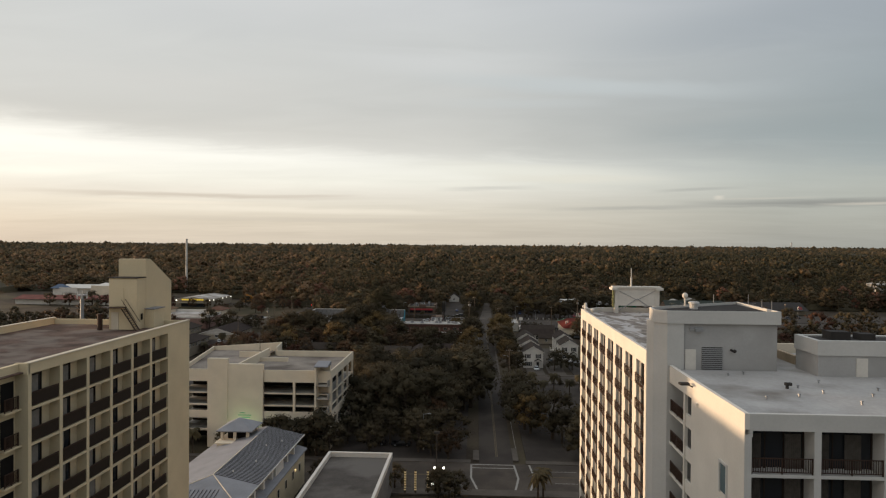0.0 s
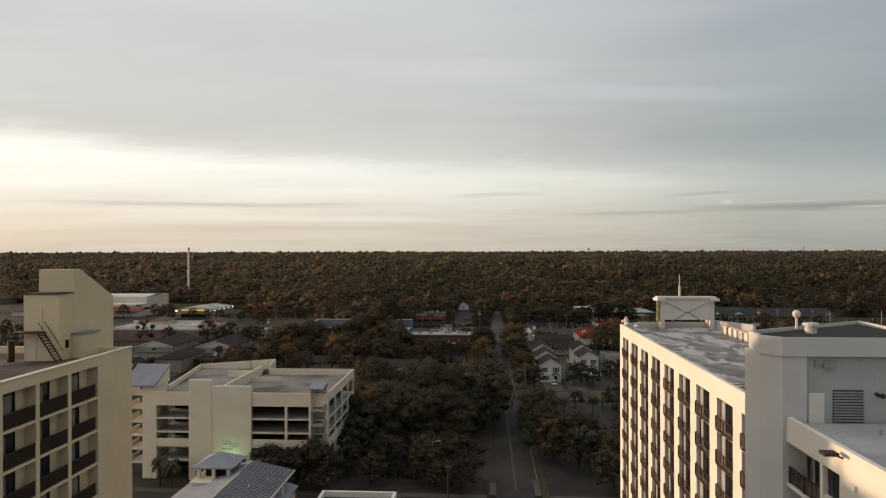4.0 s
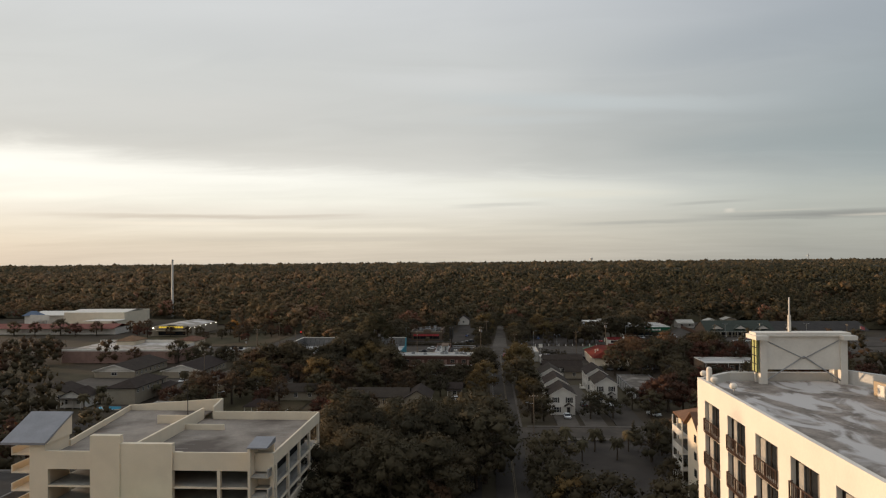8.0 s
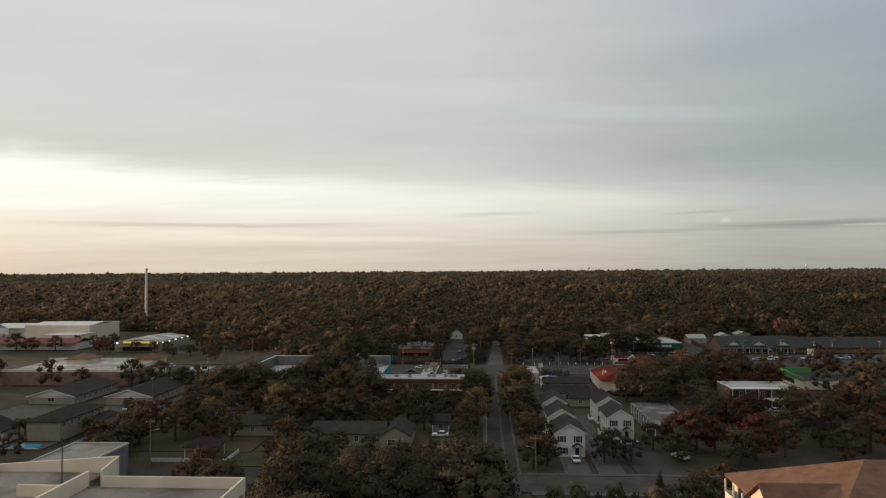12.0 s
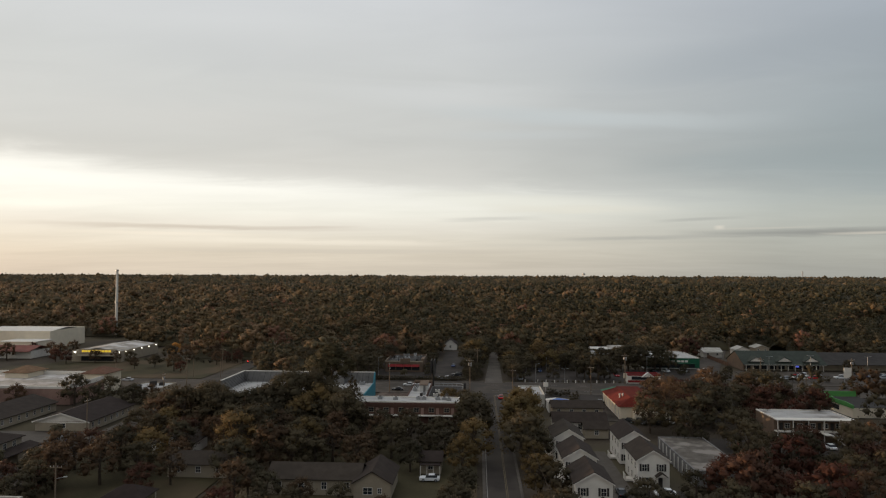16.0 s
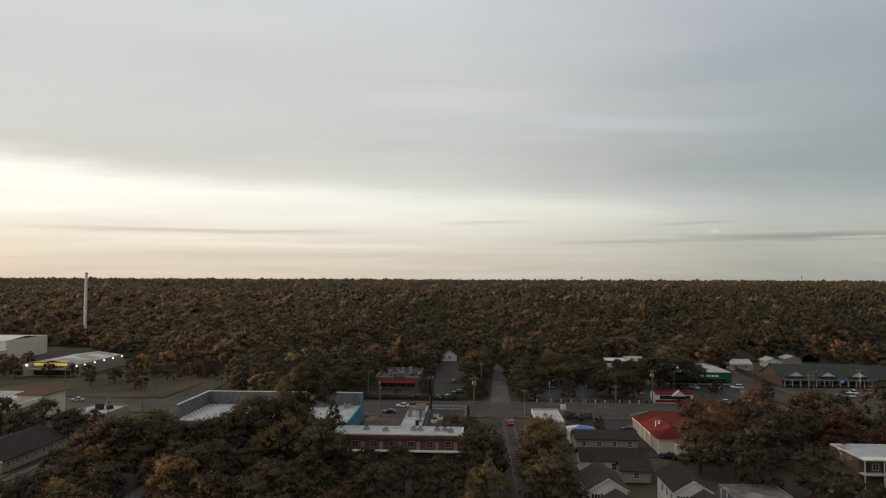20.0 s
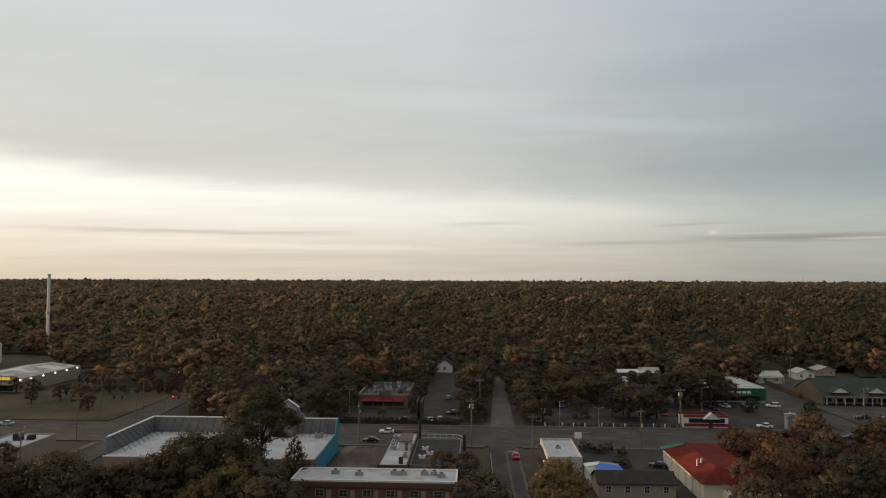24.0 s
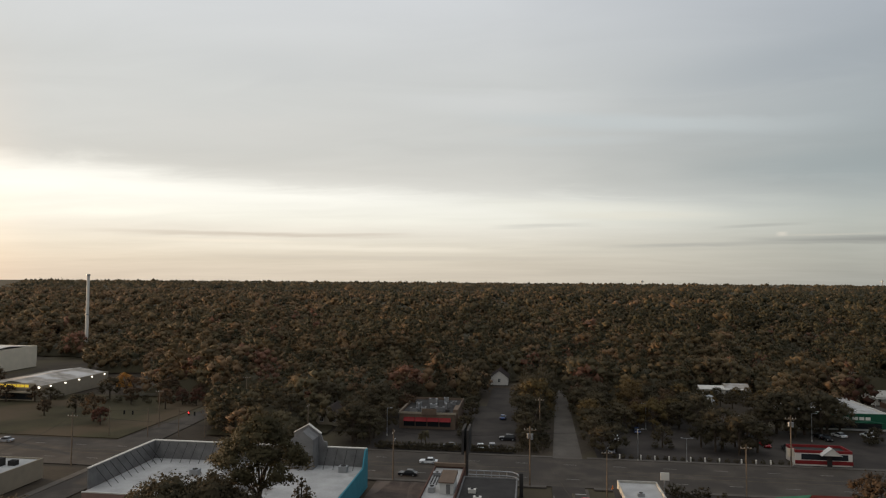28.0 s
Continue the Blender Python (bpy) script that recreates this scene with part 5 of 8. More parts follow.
def window_set(parent, face, x, y, z, w, h, frame=SIDING, shutters=None):
    """A framed pane on a wall that faces -y ('s'), +x ('e') or -x ('w'), its lower corner at x, y, z."""
    def bx(a, b, d0, d1, z0, z1):
        if face == "s":
            return (x + a, x + b, y - d1, y - d0, z + z0, z + z1)
        if face == "e":
            return (x + d0, x + d1, y + a, y + b, z + z0, z + z1)
        return (x - d1, x - d0, y + a, y + b, z + z0, z + z1)
    p = part("window", Shape().box(*bx(0, w, 0.005, 0.03, 0, h)), GLASS, parent)
    f = Shape().box(*bx(-0.1, 0, 0.0, 0.06, -0.1, h + 0.1)).box(*bx(w, w + 0.1, 0.0, 0.06, -0.1, h + 0.1)).box(*bx(0, w, 0.0, 0.06, h, h + 0.1)).box(*bx(0, w, 0.0, 0.06, -0.1, 0)).box(*bx(w / 2 - 0.03, w / 2 + 0.03, 0.03, 0.05, 0, h)).box(*bx(0, w, 0.03, 0.05, h / 2 - 0.025, h / 2 + 0.025))
    part("window_frame", f, frame, p)
    if shutters:
        for a in (-0.55, w + 0.12):
            part("shutter", Shape().box(*bx(a, a + 0.42, 0.0, 0.05, -0.08, h + 0.08)), shutters, p)
    return p


def townhouse(x0, x1, y0, y1):
    h = thing("townhouse", ((x0 + x1) / 2, (y0 + y1) / 2, 0), "two-storey white-sided townhouse with dark shingle gable roof and black shutters", "house", "row of townhouses")
    xm = (x0 + x1) / 2
    part("wall", Shape().pent(x0, x1, y0, y1, 5.9, 8.0), SIDING, h)
    part("roof", Shape().gable(x0, x1, y0, y1, 5.95, 8.05, "y", 0.4), DKSHINGLE, h)
    part("rake_trim", Shape().prism([(5.62, x0 - 0.35), (5.85, x0 - 0.35), (8.08, xm), (5.85, x1 + 0.35), (5.62, x1 + 0.35), (7.85, xm)], "y", y0 - 0.47, y0 - 0.41), SIDING, h)
    for z in (3.6,):
        window_set(h, "s", x0 + 1.0, y0, z, 0.95, 1.4, shutters=DKGREY)
        window_set(h, "s", x1 - 2.2, y0, z, 0.95, 1.4, shutters=DKGREY)
    window_set(h, "s", x0 + 0.9, y0, 0.8, 1.5, 1.4, shutters=DKGREY)
    part("door", Shape().box(x1 - 2.4, x1 - 1.5, y0 - 0.04, y0, 0.1, 2.2), DKGREY, h)
    p = part("porch_roof", Shape().gable(x1 - 3.0, x1 - 0.9, y0 - 1.4, y0 - 0.3, 2.7, 3.4, "y", 0.2), DKSHINGLE, h)
    part("porch_pediment", Shape().prism([(2.65, x1 - 3.0), (3.35, x1 - 1.95), (2.65, x1 - 0.9)], "y", y0 - 1.38, y0 - 1.3), SIDING, p)
    for x in (x1 - 2.95, x1 - 1.1):
        part("porch_post", Shape().box(x, x + 0.14, y0 - 1.35, y0 - 1.2, 0, 2.7), SIDING, p)
    part("step", Shape().box(x1 - 3.0, x1 - 0.9, y0 - 1.5, y0, 0, 0.15), PAVE, h)
    for k in range(3):
        window_set(h, "w", x0, y0 + 1.5 + k * 3.2, 3.6, 0.9, 1.3)
        window_set(h, "w", x0, y0 + 1.5 + k * 3.2, 0.9, 0.9, 1.3)
    part("side_deck", Shape().box(x0 - 1.6, x0, y0 + 4.5, y0 + 7, 0, 0.4).box(x0 - 1.6, x0 - 1.5, y0 + 4.5, y0 + 7, 0.4, 1.4), SIDING, h)
    return h


for y in (250.0, 267.5, 285.5):
    townhouse(16.3, 23.4, y, y + 11)
for y in (267.0, 285.0):
    townhouse(32.0, 38.8, y, y + 12)
sheet("driveway_a", 17, 23, 236.6, 250, 0.01, PAVE, "pale concrete driveway", "driveway")
sheet("driveway_b", 24.5, 30.5, 236.6, 296, 0.01, PAVE, "pale concrete lane between townhouses", "driveway")
sheet("driveway_c", 33, 41, 236.6, 265, 0.01, ASPHALT, "small asphalt parking court with white lines", "driveway")


def cottage(x0, x1, y0, y1, eave, ridge, along, wall, roof, label, porch=False, wins=2):
    h = thing("house", ((x0 + x1) / 2, (y0 + y1) / 2, 0), label, "house")
    part("wall", Shape().pent(x0, x1, y0, y1, eave, ridge - 0.1, along), wall, h)
    part("roof", Shape().gable(x0, x1, y0, y1, eave + 0.03, ridge, along, 0.5), roof, h)
    n = max(1, int((x1 - x0) / 4))
    for k in range(n):
        window_set(h, "s", x0 + (k + 0.5) * (x1 - x0) / n - 0.5, y0, eave * 0.38, 1.0, eave * 0.42)
    if porch:
        part("porch", Shape().box(x0, x1, y0 - 2, y0, eave - 0.5, eave - 0.35), roof, h)
        for k in range(4):
            xx = x0 + 0.1 + k * (x1 - x0 - 0.3) / 3
            part("porch_post", Shape().box(xx, xx + 0.14, y0 - 1.9, y0 - 1.75, 0, eave - 0.5), SIDING, h)
    return h


# house under the trees with a gabled wing
hs = cottage(-46, -27, 258, 267, 3.3, 5.3, "x", TANSIDING, DKSHINGLE, "low tan bungalow with a dark shingle roof among trees")
part("wing_wall", Shape().pent(-27.6, -20, 256, 268, 3.3, 5.5), TANSIDING, hs)
part("wing_roof", Shape().gable(-27.6, -20, 256, 268, 3.35, 5.6, "y", 0.5), DKSHINGLE, hs)
window_set(hs, "s", -25.6, 256, 1.0, 1.8, 1.3)
window_set(hs, "s", -22.6, 256, 1.2, 0.7, 1.0)
cottage(-15.5, -10.8, 274, 281, 2.9, 4.2, "x", TANSIDING, DKSHINGLE, "small tan cottage with a dark roof and a porch", True)
cottage(21.5, 37.5, 336.5, 343, 3.2, 4.8, "x", TANSIDING, DKSHINGLE, "low tan house with a dark shingle roof")
cottage(19.5, 34.5, 315, 322, 3.4, 5.4, "x", SIDING, DKSHINGLE, "white two-family house with a dark roof")
cottage(27.5, 34, 309.5, 314, 2.8, 4.2, "x", TANSIDING, DKSHINGLE, "narrow tan house with a small balcony")
cottage(-150, -139, 262, 272, 3.2, 5.2, "y", TANSIDING, DKSHINGLE, "small tan bungalow with dark roof")
cottage(-137, -129, 255, 263, 3.4, 5.4, "y", SIDING, DKSHINGLE, "small white gabled house with a porch", True)
cottage(-172, -158, 255, 264, 3.2, 5.4, "x", TANSIDING, DKSHINGLE, "low tan house with a dark roof under trees")
cottage(-72, -58, 268, 276, 3.0, 4.8, "x", TANSIDING, DKSHINGLE, "low house with a dark roof under trees")
cottage(-84, -74, 285, 295, 3.0, 4.8, "y", SIDING, DKSHINGLE, "small white house with a dark roof among trees")
cottage(-22.5, -15.0, 520, 532, 3.4, 6.2, "y", SIDING, DKSHINGLE, "small white gabled house at the edge of the woods")
cottage(121.5, 131.5, 496, 505, 3.1, 4.8, "x", SIDING, CONC, "white mobile home with a pale roof and porch", True)
cottage(143.5, 151.5, 508, 516, 3.0, 4.6, "y", SIDING, CONC, "white mobile home with a pale roof")
cottage(159, 167, 520, 528, 2.9, 4.4, "y", TANSIDING, CONC, "tan mobile home with a pale roof")
cottage(62, 78, 505, 512, 3.0, 3.9, "x", SIDING, SIDING, "long white metal-roofed shed in the woods")
cottage(-72, -64, 430, 440, 3.4, 5.6, "y", TANSIDING, DKSHINGLE, "small tan gabled house beside the highway")


def apartments(x0, x1, y0, y1):
    h = thing("apartment_row", ((x0 + x1) / 2, (y0 + y1) / 2, 0), "long low pale apartment row with white gable and dark roof", "apartment building", "apartment rows")
    part("wall", Shape().pent(x0, x1, y0, y1, 2.9, 5.1), TANSIDING, h)
    part("roof", Shape().gable(x0, x1, y0, y1, 2.95, 5.3, "y", 0.6), DKSHINGLE, h)
    xm = (x0 + x1) / 2
    part("gable_trim", Shape().prism([(2.5, x0 - 0.6), (2.85, x0 - 0.6), (5.32, xm), (2.85, x1 + 0.6), (2.5, x1 + 0.6), (4.98, xm)], "y", y0 - 0.68, y0 - 0.61), SIDING, h)
    part("gable_panel", Shape().prism([(2.9, x0 + 0.5), (4.95, xm), (2.9, x1 - 0.5)], "y", y0 - 0.04, y0), SIDING, h)
    part("base_band", Shape().box(x0 - 0.05, x1 + 0.05, y0 - 0.06, y0, 2.4, 2.75), SIDING, h)
    window_set(h, "s", xm - 1.2, y0, 1.0, 2.2, 1.2)
    for k in range(7):
        window_set(h, "e", x1, y0 + 1.5 + k * (y1 - y0 - 2) / 7, 1.0, 0.9, 1.3)
    return h


apartments(-130.2, -114.2, 308, 333)
apartments(-158, -141.5, 308, 335)
md = thing("apartment_house", (-119, 272, 0), "two-storey pale apartment house with a dark hip roof and porch", "apartment building")
part("wall", Shape().box(-124.5, -115.2, 260, 281, 0, 5.4), TANSIDING, md)
part("roof", Shape().hip(-124.5, -115.2, 260, 281, 5.4, 7.4, 0.6), DKSHINGLE, md)
part("porch_roof", Shape().poly([(-115.2, 270, 3.6), (-115.2, 284, 3.6), (-111.8, 284, 2.7), (-111.8, 270, 2.7), (-115.2, 270, 3.45), (-115.2, 284, 3.45), (-111.8, 284, 2.55), (-111.8, 270, 2.55)], [(0, 3, 2, 1), (4, 5, 6, 7), (0, 1, 5, 4), (2, 3, 7, 6), (1, 2, 6, 5), (0, 4, 7, 3)]), DKSHINGLE, md)
part("porch_wall", Shape().box(-115.2, -112.4, 276, 283.6, 0, 2.7), TANSIDING, md)
for k in range(6):
    window_set(md, "e", -115.2, 261.3 + k * 3.3, 3.6, 1.0, 1.2)

pl = thing("swimming_pool", (-121, 255.5, 0), "small blue swimming pool with a pale concrete deck", "swimming pool")
part("deck", Shape().box(-127, -115, 251.5, 258.8, -0.2, 0.08), PAVE, pl)
part("water", Shape().prism([(-125, 253), (-118, 253), (-116.8, 254.5), (-118, 257), (-123, 257.4), (-125.4, 256)], "z", 0.02, 0.1), WATER, pl)
part("coping", Shape().box(-126, -116, 252.2, 252.7, 0.08, 0.16), CONC, pl)

fb = thing("flat_roof_hall", (-87, 218, 0), "plain grey hall with a flat pale stained roof", "hall")
part("wall", Shape().box(-94, -81.4, 205, 233, 0, 6.6), GREYBACK, fb)
part("roof_deck", Shape().box(-93.8, -81.6, 205.2, 232.8, 6.6, 6.7), DECK, fb)
part("coping", Shape().box(-94.1, -81.3, 232.7, 233.1, 6.6, 7.0).box(-81.7, -81.3, 205, 232.7, 6.6, 7.0).box(-94.1, -93.7, 205, 232.7, 6.6, 7.0), CONC, fb)
lw = thing("low_flat_building", (-90, 160, 0), "low grey building with a flat stained roof beside the garage", "building")
part("wall", Shape().box(-108, -82.5, 152, 172, 0, 6.6), GREYBACK, lw)
part("roof_deck", Shape().box(-107.6, -82.9, 152.4, 171.6, 6.6, 6.7), DKGREY, lw)
part("parapet", Shape().box(-108, -82.5, 152, 152.4, 6.6, 7.1).box(-82.9, -82.5, 152.4, 172, 6.6, 7.1).box(-108, -82.9, 171.6, 172, 6.6, 7.1), GREYBACK, lw)
part("roof_unit", Shape().box(-96, -94, 160, 162.5, 6.7, 8.0), STEEL, lw)

gz = thing("gazebo", (-69.5, 247, 0), "open white-posted gazebo with a dark hip roof", "gazebo")
part("roof", Shape().hip(-73.6, -65.6, 244, 250, 3.2, 5.0, 0.3), DKSHINGLE, gz)
for x in (-73.4, -69.6, -65.8):
    for y in (244.2, 249.8):
        part("post", Shape().box(x - 0.08, x + 0.08, y - 0.08, y + 0.08, 0, 3.1), SIDING, gz)
fn = thing("picket_fence", (-74, 243, 0), "white picket fence round the gazebo garden", "fence")
pick = raw("picket", Shape().box(-0.05, 0.05, -0.02, 0.02, 0.1, 1.1), FENCEW)
for a, b in (((-81, 242), (-62.5, 242)), ((-62.5, 242), (-62.5, 251))):
    L = math.dist(a, b)
    ang = math.atan2(b[1] - a[1], b[0] - a[0])
    s = Shape()
    for z in (0.35, 0.85):
        s.tube((*a, z), (*b, z), 0.05, n=4)
    part("rail", s, FENCEW, fn)
    for k in range(int(L / 0.24)):
        piece("picket", pick, fn, (a[0] + (b[0] - a[0]) * k * 0.24 / L, a[1] + (b[1] - a[1]) * k * 0.24 / L, 0), ang)


def flat_box(name, label, x0, x1, y0, y1, z, wall, roof, lip=0.45, cat="shop", cap=None):
    h = thing(name, ((x0 + x1) / 2, (y0 + y1) / 2, 0), label, cat)
    part("wall", Shape().box(x0, x1, y0, y1, 0, z - lip), wall, h)
    part("roof_deck", Shape().box(x0 + 0.3, x1 - 0.3, y0 + 0.3, y1 - 0.3, z - lip, z - lip + 0.06), roof, h)
    for a in ((x0, x0 + 0.3, y0, y1), (x1 - 0.3, x1, y0, y1), (x0 + 0.3, x1 - 0.3, y0, y0 + 0.3), (x0 + 0.3, x1 - 0.3, y1 - 0.3, y1)):
        part("parapet", Shape().box(*a, z - lip, z), cap or wall, h)
    return h


def unit(parent, x, y, z, w=1.6, d=1.2, h=0.9, m=None):
    u = part("roof_unit", Shape().box(x, x + w, y, y + d, z, z + h).box(x - 0.05, x + w + 0.05, y - 0.05, y + d + 0.05, z + h, z + h + 0.05), m or STEEL, parent)
    part("fan_grille", Shape().tube((x + w / 2, y + d / 2, z + h + 0.05), (x + w / 2, y + d / 2, z + h + 0.15), min(w, d) * 0.35, n=12), DKGREY, u)


# brick motel with a white roof
bm_ = flat_box("brick_motel", "long two-storey brick motel with a white flat roof", -40.5, -8.1, 322.8, 331.2, 7.0, BRICK, MEMBRANE, 0.35, "motel", SIDING)
for x in (-33.5, -28.5, -21.5, -19.8, -15.5, -13.5, -12.0):
    unit(bm_, x, 326 + (x * 7 % 2.0), 6.7, 1.5, 1.1, 0.8)
part("fascia", Shape().box(-40.6, -8.0, 322.5, 322.78, 5.7, 6.6), BRICK, bm_)
part("walkway", Shape().box(-40.3, -8.4, 321.2, 322.78, 2.9, 3.1), SIDING, bm_)
for k in range(6):
    window_set(bm_, "s", -35.5 + k * 4.6, 322.8, 3.9, 1.5, 1.2, TANSIDING)
    window_set(bm_, "s", -35.5 + k * 4.6, 322.8, 1.0, 1.5, 1.2, TANSIDING)
    part("door", Shape().box(-33.4 + k * 4.6, -32.5 + k * 4.6, 322.74, 322.8, 3.1, 5.1), PINKWALL, bm_)
part("railing", rails(29, "x", 90), SIDING, bm_, shift=(37.4, -321.3, -3.1))

# false-front store with turquoise end
bs = thing("false_front_store", (-65, 358, 0), "big store with white roof, tall grey false front and turquoise end", "store")
part("wall", Shape().box(-91, -41.2, 346, 371.2, 0, 4.4), PINKWALL, bs)
part("roof_deck", Shape().box(-90.7, -41.5, 346.2, 371, 4.4, 4.5), MEMBRANE, bs)
part("edge_trim", Shape().box(-91.05, -41.2, 345.95, 346.2, 4.4, 4.62), SIDING, bs)
part("false_front", Shape().box(-91, -41.2, 371.2, 371.5, 0, 8.4), GREYBACK, bs)
part("false_front_cap", Shape().box(-91.1, -41.1, 371.1, 371.65, 8.4, 8.6), SIDING, bs)
part("side_front", Shape().box(-91.3, -91.0, 348, 371.5, 0, 8.4), GREYBACK, bs)
part("side_front_cap", Shape().box(-91.4, -90.9, 348, 371.6, 8.4, 8.6), SIDING, bs)
part("turquoise_end", Shape().prism([(346.0, 0), (371.5, 0), (371.5, 8.5), (369.5, 8.5), (367.5, 5.2), (346.0, 4.6)], "x", -41.2, -40.9), TURQ, bs, "turquoise painted end wall")
s = Shape().prism([(8.4, -57.8), (11.4, -57.6), (13.3, -54.4), (11.3, -51.6), (9.8, -51.0), (9.6, -50.2), (8.4, -50.0)][::-1], "y", 371.0, 371.6)
part("gable_front", s, GREYBACK, bs)
part("gable_box", Shape().prism([(4.5, -57.0), (10.9, -57.0), (12.7, -54.4), (10.9, -52.0), (4.5, -52.0)][::-1], "y", 367.0, 371.0), GREYBACK, bs)
part("gable_cap", Shape().prism([(11.4, -57.75), (13.3, -54.4), (11.3, -51.5), (11.5, -51.45), (13.5, -54.4), (11.6, -57.8)][::-1], "y", 370.9, 371.7), SIDING, bs)
brace = raw("brace", Shape().tube((0, 0, 0), (0, 3.4, 3.6), 0.06, n=5), DKGREY)
braceS = raw("brace", Shape().tube((0, 0, 0), (-3.4, 0, 3.6), 0.06, n=5), DKGREY)
for k in range(22):
    if not 14 < k < 17:
        piece("brace", brace, bs, (-89.5 + k * 2.2, 367.7, 4.5))
for k in range(9):
    piece("brace", braceS, bs, (-87.5, 350 + k * 2.3, 4.5))
for x, y in ((-76, 359), (-70, 362), (-46, 366), (-62, 352)):
    unit(bs, x, y, 4.5, 1.8, 1.6, 1.2)

# small shop with roof plant, dark annex
sh_ = flat_box("corner_shop", "small flat-roofed shop with white roof and cluttered roof plant", -26.4, -19.6, 342.5, 375, 4.5, BRICK, MEMBRANE, 0.5)
part("back_parapet", Shape().box(-26.4, -19.6, 374.2, 374.95, 4.5, 5.2), BROWNWALL, sh_)
hut = part("plant_hut", Shape().box(-22.9, -20.2, 356.5, 363, 4.1, 6.3), GREYWALL, sh_)
part("hut_roof", Shape().prism([(356.1, 6.3), (363.3, 6.3), (363.3, 6.9), (356.1, 6.5)], "x", -23.1, -20.0), BROWNWALL, hut)
part("hut_door", Shape().box(-21.6, -20.8, 356.42, 356.5, 4.2, 6.0), GREYBACK, hut)
for x in (-25.6, -25.0, -24.4):
    part("roof_beam", Shape().box(x, x + 0.15, 362, 371, 4.12, 4.3), DKGREY, sh_)
unit(sh_, -25.2, 357, 4.1, 1.2, 1.8, 1.0)
unit(sh_, -21.4, 350, 4.1, 1.0, 1.4, 0.9)
unit(sh_, -25.8, 368, 4.1, 1.6, 1.0, 0.7)
unit(sh_, -21.8, 345, 4.1, 0.9, 0.9, 1.3, DKGREY)
an = flat_box("dark_roof_annex", "low annex with a dark flat roof and a pipe rail", -19.5, -8.0, 346, 371, 3.6, GREYBACK, DKGREY, 0.3)
for x, y in ((-17.6, 360), (-16.2, 355.5), (-17.8, 352)):
    unit(an, x, y, 3.4, 1.5, 1.0, 0.7, SIDING)
part("screen_wall", Shape().box(-19.5, -9.5, 372.5, 372.8, 0, 3.0), GREYBACK, an)
part("end_pier", Shape().box(-7.6, -6.8, 369.6, 370.6, 0, 5.0), DKGREY, an)
arc = [(-18.8, 372.6)] + [(-10.4 + 2.6 * math.sin(k * 0.196), 370.0 + 2.6 * math.cos(k * 0.196)) for k in range(9)]
for z in (3.5, 4.4):
    s = Shape()
    for (x0, y0), (x1, y1) in zip(arc, arc[1:]):
        s.tube((x0, y0, z), (x1, y1, z), 0.12, n=6)
    part("pipe_rail", s, STEEL, an)
for k in range(6):
    part("rail_post", Shape().tube((-18.6 + k * 1.65, 372.6, 3.0), (-18.6 + k * 1.65, 372.6, 4.4), 0.07, n=6), STEEL, an)

wb = flat_box("corner_store", "small white flat-roofed store with a stained roof", 12.6, 20.6, 352, 370.2, 4.4, CONC, MEMBRANE, 0.5)
unit(wb, 15.4, 361, 3.96, 1.3, 1.0, 0.6)
part("lit_front", Shape().box(12.5, 12.6, 361, 364, 0.8, 2.6), WARM, wb)
part("canopy", Shape().box(11.4, 12.6, 354, 368, 3.0, 3.2), DKGREY, wb)
tp = thing("tarp_roof_shed", (24.5, 348, 0), "low shed with a torn blue tarp on its roof", "shed")
part("wall", Shape().box(21.0, 28.5, 343.6, 352, 0, 2.8), GREYWALL, tp)
part("roof", Shape().gable(21.0, 28.5, 343.6, 352, 2.8, 3.2, "y", 0.3), ROOFWORN, tp)
part("tarp", Shape().poly([(22.4, 343.2, 3.3), (24.9, 343.2, 3.46), (28.9, 343.2, 3.02), (28.9, 350.2, 3.02), (24.9, 351.0, 3.46), (22.8, 349, 3.34), (25.5, 346.5, 3.42), (27.4, 347.6, 3.24)], [(0, 1, 6), (1, 2, 7), (1, 7, 6), (2, 3, 7), (3, 4, 7), (4, 6, 7), (4, 5, 6), (5, 0, 6)]), TARP, tp)
part("sheet", Shape().poly([(20.8, 349.4, 2.98), (23.6, 349.6, 3.36), (24.6, 352.2, 3.46), (20.8, 352.2, 2.98)], [(0, 1, 2, 3)]), SIDING, tp)

# red roofed building
rr = thing("red_roof_building", (49, 348, 0), "long cream building with a bright red hipped roof", "restaurant")
part("wall", Shape().box(42.4, 57.5, 334, 363, 0, 4.2), SAND, rr)
part("roof", Shape().poly([(41.6, 333.2, 4.2), (58.3, 333.2, 4.2), (58.3, 363.8, 4.2), (41.6, 363.8, 4.2), (46.5, 338, 6.4), (53.4, 338, 6.4), (53.4, 359, 6.4), (46.5, 359, 6.4)], [(0, 1, 5, 4), (1, 2, 6, 5), (2, 3, 7, 6), (3, 0, 4, 7), (4, 5, 6, 7), (3, 2, 1, 0)]), REDROOF, rr)
part("green_end", Shape().poly([(41.55, 361, 4.25), (41.55, 363.85, 4.25), (46.5, 359.05, 6.45), (45.6, 358.2, 6.1)], [(0, 1, 2, 3)]), GREENPAINT, rr)
for k in range(6):
    part("pilaster", Shape().box(42.2, 42.4, 336 + k * 5, 336.4 + k * 5, 0, 4.0), SIDING, rr)
for x, y in ((44.2, 343.1), (45.3, 343.7)):
    part("roof_vent", Shape().tube((x, y, 5.2), (x, y, 6.7), 0.3, n=8), STEEL, rr)
part("step_wall", Shape().box(46, 57, 330.5, 334, 0, 3.0), SAND, rr)

